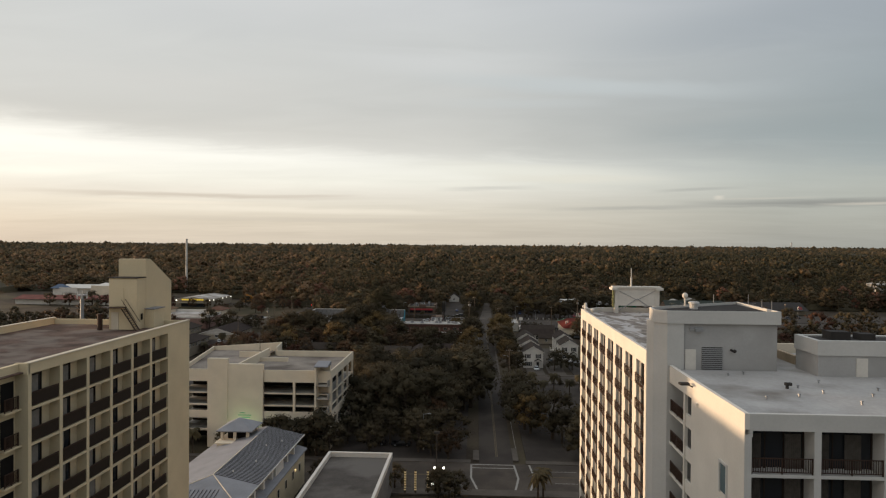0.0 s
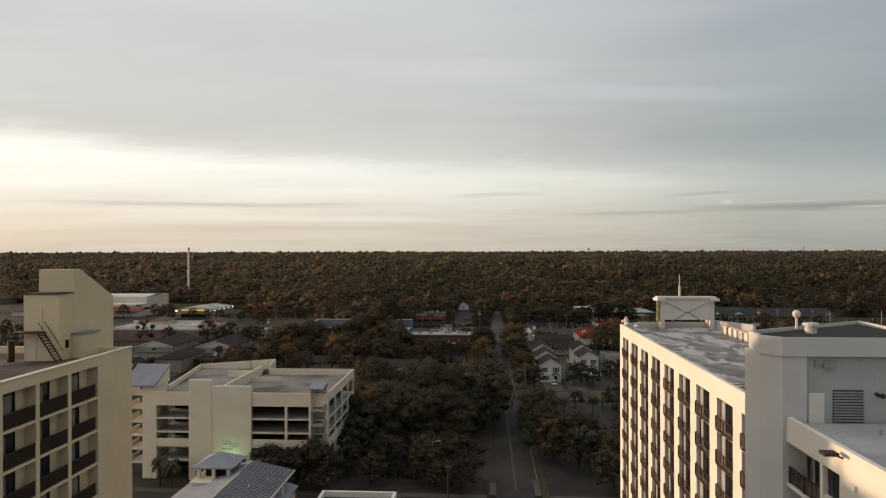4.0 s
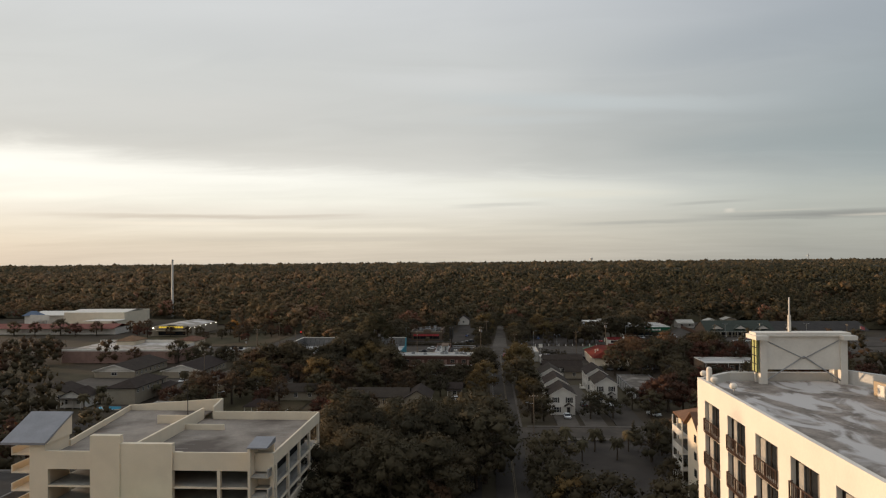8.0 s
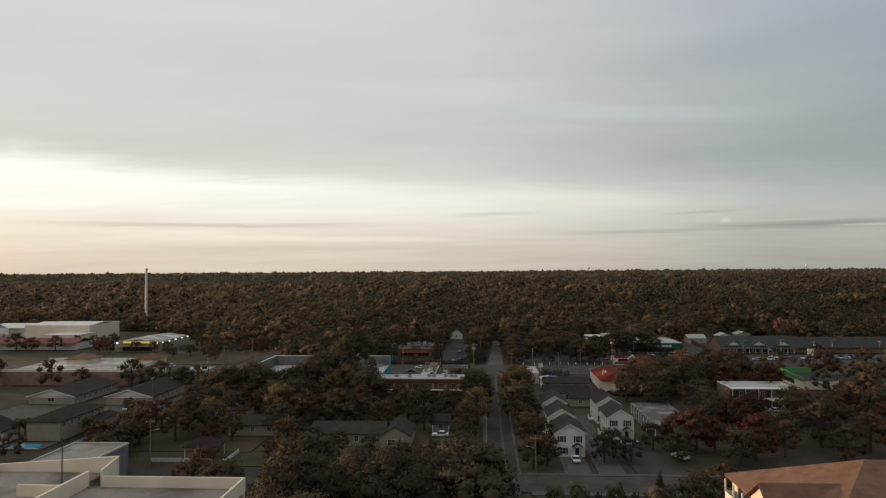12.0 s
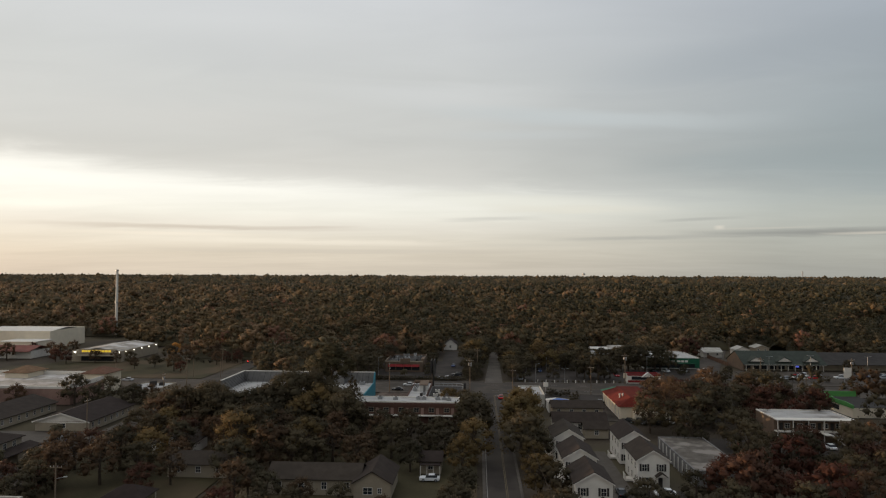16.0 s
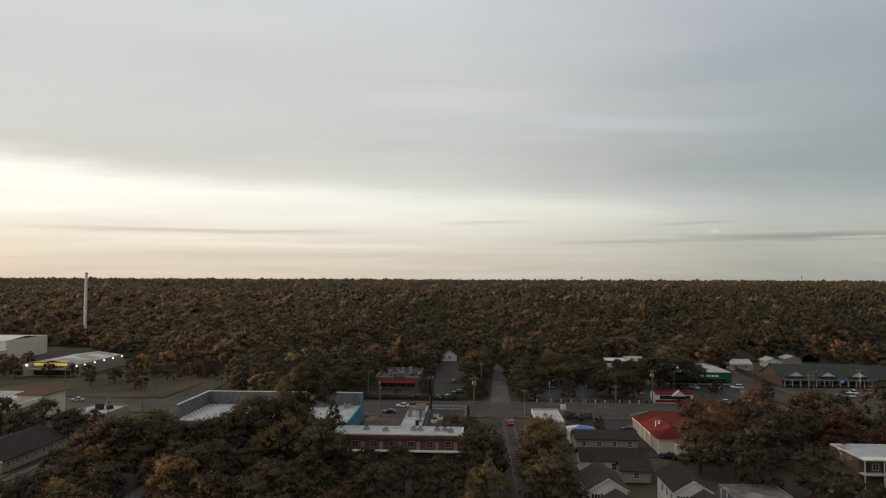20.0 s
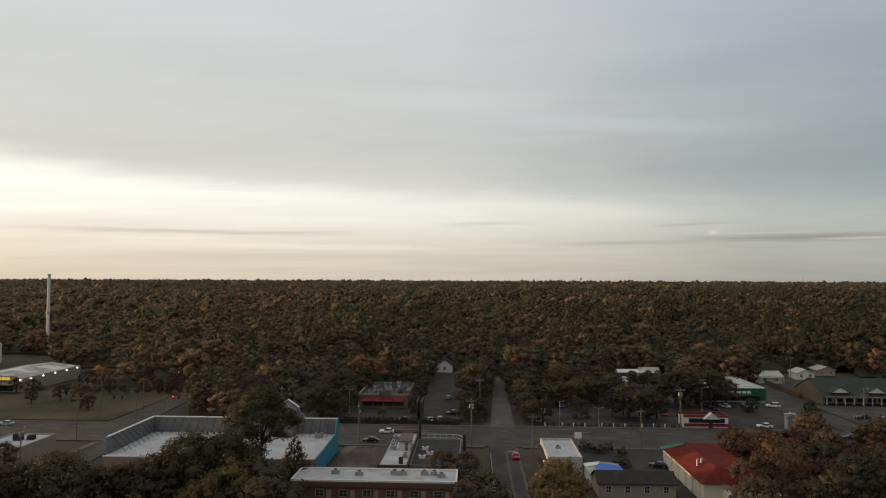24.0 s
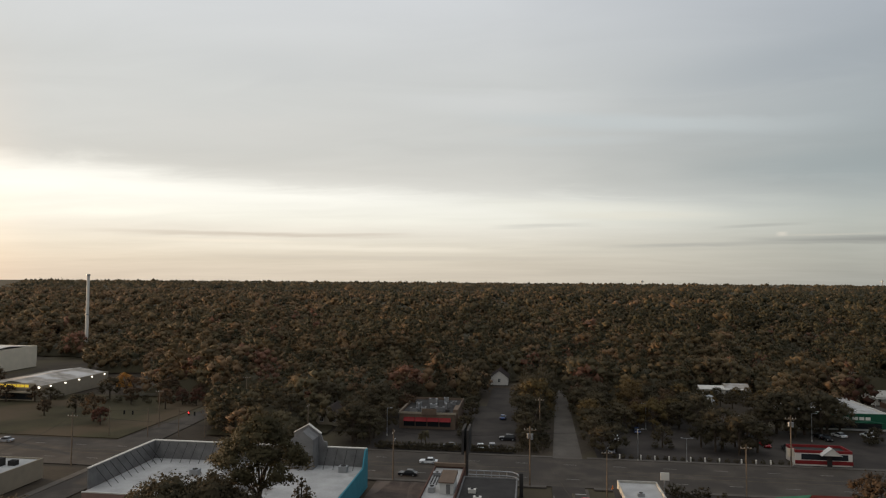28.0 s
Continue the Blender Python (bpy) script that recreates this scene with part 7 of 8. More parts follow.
pv = thing("pylon_sign", (-19.6, 377.6, 0), "tall dark edge-on billboard on a steel pylon", "billboard")
part("pylon", Shape().tube((-19.6, 377.6, 0), (-19.6, 377.6, 9), 0.45, 0.4, 10), DKGREY, pv)
part("panel", Shape().box(-20.4, -19.9, 374, 381, 7.3, 12.6), DKGREY, pv)
part("panel", Shape().box(-19.3, -18.8, 374, 381, 7.3, 12.6), DKGREY, pv)
board("shop_sign", "white shop sign box on a post by the highway", 23.4, 376.4, 1.8, 3.0, 4.6, SIDING)
board("shop_sign", "tall white pylon sign with two panels", 149.4, 402.9 + 1.2, 3.0, 3.4, 7.6, SIDING, STEEL, 2)
board("shop_sign", "small cream sign box on the utility pole", 59.0, 401.9 - 0.2 + 2.0, 1.4, 2.4, 4.4, SAND)
ar = thing("stone_arch", (93, 405.8, 0), "white stucco arch gateway beside the highway", "arch")
s = Shape().box(91.6, 92.2, 405.2, 406.4, 0, 3.6).box(94.0, 94.6, 405.2, 406.4, 0, 3.6).box(91.4, 94.8, 405.1, 406.5, 4.2, 4.6)
for k in range(6):
    a0, a1 = math.pi * k / 6, math.pi * (k + 1) / 6
    s.prism([(3.3 + math.sin(a0) * 0.9, 93.1 + math.cos(a0) * 0.9), (3.3 + math.sin(a0) * 1.2, 93.1 + math.cos(a0) * 1.5), (3.3 + math.sin(a1) * 1.2, 93.1 + math.cos(a1) * 1.5), (3.3 + math.sin(a1) * 0.9, 93.1 + math.cos(a1) * 0.9)], "y", 405.2, 406.4)
part("arch", s, CONC, ar)
part("lamp", Shape().ball((93.1, 405.8, 4.9), 0.2), SIDING, ar)
rs = thing("garden_tower", (57.5, 474, 0), "small tiered white tower on a tan base among oaks", "tower")
part("plinth", Shape().tube((57.5, 474, 0), (57.5, 474, 2.6), 1.7, 1.3, 8), TANSIDING, rs)
for k in range(2):
    part("tier", Shape().tube((57.5, 474, 2.6 + k * 1.5), (57.5, 474, 3.8 + k * 1.5), 1.2 - k * 0.3, 1.2 - k * 0.3, 8), SIDING, rs)
    part("tier_roof", Shape().tube((57.5, 474, 3.8 + k * 1.5), (57.5, 474, 4.1 + k * 1.5), 1.9 - k * 0.5, 1.3 - k * 0.5, 8), STEEL, rs)
ow = thing("pinwheel_ornament", (34.6, 457, 0), "white four-bladed pinwheel in the miniature golf garden", "ornament")
part("post", Shape().tube((34.6, 457.2, 0), (34.6, 457.2, 2.0), 0.12, n=6), STEEL, ow)
for k in range(4):
    a0 = 0.7854 + 1.5708 * k
    part("blade", Shape().prism([(2.0, 34.6), (2.0 + 1.3 * math.sin(a0 - 0.4), 34.6 + 1.3 * math.cos(a0 - 0.4)), (2.0 + 1.3 * math.sin(a0 + 0.4), 34.6 + 1.3 * math.cos(a0 + 0.4))], "y", 456.9, 457.05), SIDING, ow)
gc = thing("water_chute", (39, 453, 0), "pale blue water chute in the miniature golf garden", "water feature")
part("trough", Shape().poly([(37.4, 455.5, 2.6), (38.6, 456, 2.6), (41.4, 452, 0.5), (40.2, 451.4, 0.5), (37.4, 455.5, 2.2), (38.6, 456, 2.2), (41.4, 452, 0.1), (40.2, 451.4, 0.1)], [(0, 3, 2, 1), (4, 5, 6, 7), (0, 1, 5, 4), (1, 2, 6, 5), (2, 3, 7, 6), (3, 0, 4, 7)]), BLUEGREY, gc)
part("support", Shape().box(37.6, 38.4, 455.2, 455.9, 0, 2.2), GREYWALL, gc)
for k in range(11):
    x = 17.5 + k * 4.1 + 0.6 * (k * 5 % 3)
    bo = thing("bollard", (x, 404.15, 0), "short white post at the edge of the car park", "bollard", "white posts along the hedge")
    part("post", Shape().box(x - 0.16, x + 0.16, 404.05, 404.3, 0, 1.1), SIDING, bo)
    part("cap", Shape().tube((x, 404.17, 1.1), (x, 404.17, 1.25), 0.2, 0.06, 8), SIDING, bo)
cottage(72, 80.5, 505, 512.5, 2.9, 4.8, "x", SIDING, ROOFWORN, "long white house with a weathered grey roof among the trees")
fp = thing("flag_pole", (195, 420, 0), "red and white flag on a steel pole", "flag")
part("pole", Shape().tube((195, 420, 0), (195, 420, 8.8), 0.1, 0.07), STEEL, fp)
s = Shape()
for k in range(5):
    s.poly([(195 + k * 0.5, 420 + 0.15 * math.sin(k * 1.4), 8.6 - k * 0.14), (195.5 + k * 0.5, 420 + 0.15 * math.sin((k + 1) * 1.4), 8.46 - k * 0.14), (195.5 + k * 0.5, 420 + 0.15 * math.sin((k + 1) * 1.4), 6.9 - k * 0.14), (195 + k * 0.5, 420 + 0.15 * math.sin(k * 1.4), 7.0 - k * 0.14)], [(0, 1, 2, 3)])
part("cloth", s, mat("red_white_cloth", (0.38, 0.12, 0.12), 0.9, 0.3, 1.5, 6), fp)

# ---- cars ----


def make_car(paint, suv=False):
    c = tagged(new("parked_car"), "", "car")
    L, W, H = (4.7, 1.85, 1.7) if suv else (4.5, 1.75, 1.42)
    def sub(nm, s, m, par=None, lab=""):
        me = s.mesh(nm)
        me.materials.append(m)
        o = new(nm, me)
        o.parent = par or c
        if lab:
            tagged(o, lab)
        return o
    b = 0.62 if not suv else 0.72
    def body(z0, z1, ins):
        pts = [(-L / 2, z0 + 0.1), (-L / 2 + 0.25, z0), (L / 2 - 0.25, z0), (L / 2, z0 + 0.12), (L / 2, z1 - 0.1), (L / 2 - 0.35, z1), (-L / 2 + 0.2, z1), (-L / 2, z1 - 0.15)]
        return Shape().prism([(p, q) for p, q in pts], "x", 0, 0)
    low = [(-L / 2, 0.38), (-L / 2 + 0.2, 0.25), (L / 2 - 0.2, 0.25), (L / 2, 0.4), (L / 2 - 0.02, b + 0.12), (L / 2 - 0.5, b + 0.22), (-L / 2 + 0.25, b + 0.25), (-L / 2, b + 0.1)]
    s = Shape().prism(low, "x", -W / 2, W / 2)
    sub("body", s, paint)
    f0, f1, r1, r0 = (0.95, 0.35, -1.75, -2.1) if suv else (0.95, 0.2, -1.1, -1.75)
    base, top = b + 0.2, H
    def cab(in0, in1, z0, z1, k0, k1):
        x0, x1 = W / 2 - in0, W / 2 - in1
        return Shape().poly([(-x0, r0 + k0, z0), (x0, r0 + k0, z0), (x0, f0 - k0, z0), (-x0, f0 - k0, z0), (-x1, r1, z1), (x1, r1, z1), (x1, f1, z1), (-x1, f1, z1)], [(3, 2, 1, 0), (4, 5, 6, 7), (0, 1, 5, 4), (1, 2, 6, 5), (2, 3, 7, 6), (3, 0, 4, 7)])
    sub("cabin_glass", cab(0.08, 0.22, base - 0.02, top - 0.06, 0, 0), GLASS)
    sub("roof", Shape().box(-W / 2 + 0.2, W / 2 - 0.2, r1 - 0.02, f1 + 0.02, top - 0.06, top), paint)
    for y in (-L / 2 + 0.85, L / 2 - 0.9):
        for x in (-W / 2 + 0.02, W / 2 - 0.02):
            w = sub("wheel", Shape().tube((x - 0.1, y, 0.32), (x + 0.1, y, 0.32), 0.32, n=14), TYRE)
            sub("rim", Shape().tube((x - 0.11, y, 0.32), (x + 0.11, y, 0.32), 0.2, n=10), STEEL, w)
    for x in (-W / 2 + 0.25, W / 2 - 0.25):
        sub("headlight", Shape().box(x - 0.18, x + 0.18, L / 2 - 0.06, L / 2 + 0.01, b - 0.05, b + 0.08), SIDING)
        sub("tail_light", Shape().box(x - 0.15, x + 0.15, -L / 2 - 0.02, -L / 2 + 0.05, b - 0.05, b + 0.1), REDTRIM)
    return c


cars = {}
for key, suv in (("white", False), ("white", True), ("silver", False), ("black", False), ("black", True), ("red", False), ("grey", True), ("blue", False)):
    cars[key + ("_suv" if suv else "")] = tagged(make_car(PAINTS[key], suv), "parked %s %s" % (key, "sport utility vehicle" if suv else "saloon car with dark windows"), "car", "parked cars")
car_used = set()


def car(k, x, y, rz, z=0.0):
    m = pose(x, y, z, 0, 0, rz)
    if k in car_used:
        return copy_thing(cars[k], m)
    car_used.add(k)
    cars[k].matrix_basis = m
    return cars[k]


CARS = (("red", 6.0, 367, 0), ("black", -33.7, 381.6, 90), ("white", -30.5, 392.6, 90), ("white", 85.6, 406.5, 90), ("white", 85.5, 439.4, 20), ("white_suv", 93.9, 439.9, 20), ("white_suv", 103.1, 440.5, 80), ("black", 79, 437, 10), ("white", -18.7, 409.3, 8), ("grey_suv", -15.6, 409.5, 5), ("black", -27.2, 408.8, 90), ("black_suv", -11.8, 420, 90), ("black", 40.4, 360.5, 70),
        ("black", 44, 331, 60), ("grey_suv", 47, 329.6, 60), ("silver", 50, 330.6, 60), ("black_suv", 53, 329.2, 60), ("white", 56, 330.4, 60), ("grey_suv", 59.5, 329.6, 60), ("silver", 63, 330, 60), ("white", 20.6, 246.5, 0), ("white", 36.6, 262, 90), ("black", 27.5, 262, 0), ("silver", 87, 303, 0), ("white", 90.4, 302.6, 0), ("grey_suv", 84, 303, 0),
        ("white_suv", 138.4, 422.8, 90), ("silver", 132, 421, 90), ("red", 145, 423, 90), ("white_suv", 157, 424.5, 90), ("black", 124, 422, 90), ("white", 165, 424, 90), ("black", 104, 393, 90), ("silver", 176, 426, 90), ("grey_suv", 190, 424, 90),
        ("black", -18.2, 152.5, 90), ("grey_suv", -12, 152, 90), ("black", -24, 153, 90), ("black", -100, 394, 90), ("silver", -150, 396, 90), ("white", -24, 316, 30), ("silver", -30, 315, 30), ("white", -13.0, 269, 90), ("white_suv", -58, 386, 90), ("grey_suv", 90, 386, 90),
        ("white", 46, 250, 30), ("black", 62, 254, 30), ("blue", -112.5, 298, 0), ("white", -118, 300, 0))
for k, x, y, rz in CARS:
    car(k, x, y, rz)

lot = random.Random(31)
for x0, x1, y, share in ((16, 46, 411, 0.08), (16, 60, 424, 0.12), (18, 60, 436, 0.12), (64, 76, 420, 0.5), (80, 100, 434, 0.4), (124, 200, 430, 0.4), (-26, -12, 436, 0.15), (-26, -12, 449, 0.2), (60, 76, 300, 0.4)):
    x = x0
    while x < x1:
        if lot.random() < share:
            car(lot.choice(("white", "silver", "black", "grey_suv", "white_suv", "blue", "black_suv", "red")), x + lot.uniform(-0.2, 0.2), y + lot.uniform(-0.4, 0.4), lot.choice((0, 180)) + lot.uniform(-4, 4))
        x += 2.9

# ---- trees ----


UPW = Vector((0, 0, 0.4))         # leaves turn their faces to the sky


def crown(rng, lobes, leaf, n_leaf, flat=0.75, fill=0.84, seg=6, rings=3):
    """Ragged leafy masses with leaf sprays over and round their skins: points, faces and soft outward normals."""
    v, f, nr = [], [], []
    mid = sum((Vector(c) * r for c, r in lobes), Vector()) / sum(r for _, r in lobes)
    w = [r ** 2 for _, r in lobes]
    tot = sum(w)
    for (c, r), k in zip(lobes, w):
        c = Vector(c)
        k0 = len(v)
        for i in range(rings + 1):
            el = -1.2 + 2.75 * i / rings
            for j in range(seg):
                az = 6.2832 * (j + 0.5 * (i % 2)) / seg
                d = Vector((math.cos(el) * math.cos(az), math.cos(el) * math.sin(az), math.sin(el)))
                q = r * fill * rng.uniform(0.6, 1.15)
                v.append(c + Vector((d.x * q, d.y * q, d.z * q * flat)))
                nr.append((d + (v[-1] - mid).normalized() * 0.4 + UPW).normalized())
        for i in range(rings):
            for j in range(seg):
                q = (k0 + i * seg + j, k0 + i * seg + (j + 1) % seg, k0 + (i + 1) * seg + (j + 1) % seg, k0 + (i + 1) * seg + j)
                f += [(q[0], q[1], q[2]), (q[0], q[2], q[3])]
        f += [(k0 + rings * seg, k0 + rings * seg + j, k0 + rings * seg + j + 1) for j in range(1, seg - 1)]
        for _ in range(max(3, int(n_leaf * k / tot))):
            d = Vector((rng.gauss(0, 1), rng.gauss(0, 1), rng.gauss(0.35, 1))).normalized()
            rad = r * (0.72 + 0.55 * rng.random() ** 1.5)
            p = c + Vector((d.x * rad, d.y * rad, d.z * rad * flat))
            nrm = (d + Vector((rng.gauss(0, 0.6), rng.gauss(0, 0.6), rng.gauss(0.2, 0.6)))).normalized()
            a = nrm.orthogonal().normalized()
            a = (a * math.cos(t := rng.uniform(0, 6.28)) + nrm.cross(a) * math.sin(t)).normalized()
            b = nrm.cross(a)
            k0 = len(v)
            for g in (0.0, 2.3, 4.0):
                s1 = leaf * rng.uniform(0.5, 1.6)
                v.append(p + (a * math.cos(g) + b * math.sin(g)) * s1 - nrm * s1 * rng.uniform(0, 0.5))
            soft = (d + (p - mid).normalized() * 0.4 + nrm * 0.25 + UPW).normalized()
            nr += [soft] * 3
            f.append((k0, k0 + 1, k0 + 2))
    return v, f, nr


def soften(me, nr):
    at = me.attributes.new("custom_normal", "FLOAT_VECTOR", "POINT")
    at.data.foreach_set("vector", np.array(nr, np.float32).ravel())


def limbs(shape, rng, top, lobes, r0):
    shape.tube((0, 0, -0.3), (rng.uniform(-0.2, 0.2), rng.uniform(-0.2, 0.2), top * 0.55), r0, r0 * 0.7, 8)
    for c, r in lobes:
        b = Vector((0, 0, top * rng.uniform(0.35, 0.55)))
        k = len(shape.v)
        shape.tube(b, Vector(c), r0 * 0.42, r0 * 0.12, 5)
        shape.f.append((8, k, k + 1))
    return shape


def make_tree(name, label, seed, height, spread, kind, leafmat, n_leaf=1350, leaf=0.24):
    rng = random.Random(seed)
    lobes = []
    if kind == "oak":
        for i in range(22):
            a, q = 2.4 * i + rng.uniform(-0.5, 0.5), ((i + 0.5) / 22) ** 0.55 * 0.86
            lobes.append(((math.cos(a) * spread * q, math.sin(a) * spread * q, height * (0.86 - 0.40 * q * q) + rng.uniform(-1.0, 0.7)), spread * rng.uniform(0.17, 0.33)))
        for i in range(8):
            a = 0.785 * i + rng.uniform(-0.3, 0.3)
            lobes.append(((math.cos(a) * spread * 0.68, math.sin(a) * spread * 0.68, height * rng.uniform(0.26, 0.46)), spread * rng.uniform(0.24, 0.36)))
    elif kind == "bare":
        for i in range(20):
            a, q = 2.4 * i + rng.uniform(-0.5, 0.5), ((i + 0.5) / 20) ** 0.6 * 0.95
            lobes.append(((math.cos(a) * spread * q, math.sin(a) * spread * q, height * (0.94 - 0.42 * q * q) + rng.uniform(-1.5, 0.6)), spread * rng.uniform(0.12, 0.24)))
    elif kind == "umbrella":
        for i in range(44):
            a, q = 2.4 * i + rng.uniform(-0.5, 0.5), ((i + 0.4) / 44) ** 0.55 * 0.9
            lobes.append(((math.cos(a) * spread * q, math.sin(a) * spread * q, height * (0.94 - 0.36 * q ** 1.6 + rng.uniform(-0.05, 0.02))), spread * rng.uniform(0.15, 0.26)))
        for i in range(18):
            a, q = 2.4 * i + rng.uniform(-0.5, 0.5), rng.uniform(0.25, 0.85)
            lobes.append(((math.cos(a) * spread * q, math.sin(a) * spread * q, height * rng.uniform(0.52, 0.72)), spread * rng.uniform(0.13, 0.2)))
    elif kind == "cedar":
        for i in range(34):
            h = 0.10 + 0.86 * i / 33
            a, q = 2.4 * i + rng.uniform(-0.5, 0.5), spread * (1.0 - h) ** 0.8 * rng.uniform(0.45, 0.95)
            lobes.append(((math.cos(a) * q, math.sin(a) * q, height * h), spread * 0.46 * (1.12 - h)))
    elif kind == "pine":
        for i in range(12):
            h = 0.52 + 0.45 * i / 11
            a = rng.uniform(0, 6.28)
            q = spread * (1.05 - h) * rng.uniform(0.6, 1.5)
            lobes.append(((math.cos(a) * q, math.sin(a) * q, height * h), spread * rng.uniform(0.24, 0.42) * (1.4 - 0.6 * h)))
    elif kind == "cone":
        for i in range(12):
            h = 0.1 + 0.85 * i / 11
            lobes.append(((rng.uniform(-0.2, 0.2), rng.uniform(-0.2, 0.2), height * h), spread * (1.02 - h) + 0.25))
    v, f, nr = crown(rng, lobes, leaf, n_leaf, {"pine": 0.55, "umbrella": 0.55}.get(kind, 0.8), {"oak": 0.66, "cone": 0.66, "umbrella": 0.62, "bare": 0.12}.get(kind, 0.56), 5, 2)
    tr = new(name)
    tagged(tr, label, "tree")
    sh = limbs(Shape(), rng, height, lobes[:: {"oak": 4, "bare": 1}.get(kind, 3)], 0.035 * height * {"pine": 0.7, "umbrella": 0.42, "bare": 0.5}.get(kind, 1.0))
    if kind == "pine":
        sh.tube((0, 0, height * 0.5), (0, 0, height * 0.95), 0.016 * height, 0.05)
    me = sh.mesh("trunk")
    me.materials.append(BARK)
    t = new("trunk", me)
    t.parent = tr
    me = bpy.data.meshes.new("crown")
    me.from_pydata([tuple(p) for p in v], [], f, shade_flat=False)
    soften(me, nr)
    me.materials.append(leafmat)
    c = new("crown", me)
    c.parent = tr
    return tr


def make_palm(seed):
    rng = random.Random(seed)
    tr = tagged(new("palm_tree"), "palmetto palm with a slim trunk and a tuft of drooping fronds", "tree")
    sh = Shape()
    p = Vector((0, 0, -0.2))
    for i in range(5):
        q = p + Vector((rng.uniform(-0.08, 0.08), rng.uniform(-0.08, 0.08), 1.1))
        sh.tube(p, q, 0.2 - 0.012 * i, 0.19 - 0.012 * i, 8)
        p = q
    me = sh.mesh("trunk")
    me.materials.append(BARK)
    t = new("trunk", me)
    t.parent = tr
    v, f = [], []
    for i in range(26):
        a, lift = rng.uniform(0, 6.28), rng.uniform(-0.5, 1.1)
        d = Vector((math.cos(a), math.sin(a), 0))
        side = Vector((-d.y, d.x, 0))
        pts = [p + d * (0.5 * k) + Vector((0, 0, lift * 0.42 * k - 0.13 * k * k)) for k in range(5)]
        for k in range(4):
            w0, w1 = (0.12, 0.42, 0.5, 0.4, 0.05)[k], (0.12, 0.42, 0.5, 0.4, 0.05)[k + 1]
            for sg in (1, -1):
                k0 = len(v)
                dn = Vector((0, 0, -0.22))
                v += [pts[k], pts[k + 1], pts[k + 1] + side * sg * w1 + dn * w1 * 2, pts[k] + side * sg * w0 + dn * w0 * 2]
                f.append((k0, k0 + 1, k0 + 2, k0 + 3))
    me = bpy.data.meshes.new("crown")
    me.from_pydata([tuple(q) for q in v], [], f)
    me.materials.append(LEAF["palm"])
    c = new("crown", me)
    c.parent = tr
    return tr


PROTO = {
    "oak": [make_tree("oak_tree", "broad dark green live oak with a dense rounded crown", 11 + i, 11.5, 5.6, "oak", LEAF["oak"]) for i in range(3)],
    "bigoak": [make_tree("large_oak_tree", "very large dark oak with a wide billowing crown", 15 + i, 17.0, 8.0, "oak", LEAF["oak"], 4800, 0.24) for i in range(2)],
    "olive": [make_tree("olive_brown_tree", "large tree with olive-brown late autumn foliage", 21 + i, 12.0, 5.0, "oak", LEAF["olive"]) for i in range(2)],
    "rust": [make_tree("red_maple", "round-crowned maple with rust-red autumn leaves", 31 + i, 10.5, 4.8, "oak", LEAF["rust"], 1300) for i in range(2)],
    "brown": [make_tree("autumn_tree", "tree with thinning brown autumn leaves", 41 + i, 11.0, 4.6, "oak", LEAF["brown"], 1000) for i in range(2)],
    "pine": [make_tree("pine_tree", "tall pine with a bare trunk and clumped dark needles", 51 + i, 17.0, 4.2, "pine", LEAF["pine"], 1500, 0.2) for i in range(3)],
    "bigpine": [make_tree("spreading_pine", "tall spreading pine with layered dark olive foliage", 55, 22.8, 8.2, "umbrella", LEAF["pine"], 12000, 0.21)],
    "cedar": [make_tree("cedar_tree", "dark spiky conifer with ragged drooping tips", 58, 13.2, 4.8, "cedar", LEAF["oak"], 3600, 0.24)],
    "bare": [make_tree("thinning_tree", "half-bare autumn tree with brown twigs and a few rust leaves", 45 + i, 11.5, 4.4, "bare", LEAF["brown"], 520, 0.2) for i in range(2)],
    "cone": [make_tree("cypress", "slim dark conical evergreen", 61, 6.0, 1.3, "cone", LEAF["oak"], 700, 0.2)],
    "bush": [make_tree("shrub", "low rounded dark shrub", 71, 2.2, 1.7, "oak", LEAF["oak"], 260, 0.16)],
    "gold": [make_tree("golden_tree", "small tree with golden autumn leaves", 81, 8.0, 3.4, "oak", LEAF["gold"], 900, 0.24)],
    "palm": [make_palm(91), make_palm(92)],
}
used = set()
trng = random.Random(77)


def tree(kind, x, y, scale=1.0, z=0.0):
    p = PROTO[kind][trng.randrange(len(PROTO[kind]))]
    m = pose(x, y, z, 0, 0, trng.uniform(0, 360))
    k = scale * trng.uniform(0.92, 1.1)
    if p.name not in used:
        used.add(p.name)
        p.matrix_basis = m
        ob = p
    else:
        ob = copy_thing(p, m)
    ob.scale = (k * trng.uniform(0.92, 1.1), k * trng.uniform(0.92, 1.1), k)
    return ob


def grove(kinds, x0, x1, y0, y1, step, scale=1.0, keep=lambda x, y: True):
    y = y0
    while y < y1:
        x = x0
        while x < x1:
            px, py = x + trng.uniform(-0.4, 0.4) * step, y + trng.uniform(-0.4, 0.4) * step
            if keep(px, py):
                tree(trng.choice(kinds), px, py, scale * trng.uniform(0.8, 1.2))
            x += step
        y += step


# ---- woods to the horizon ----


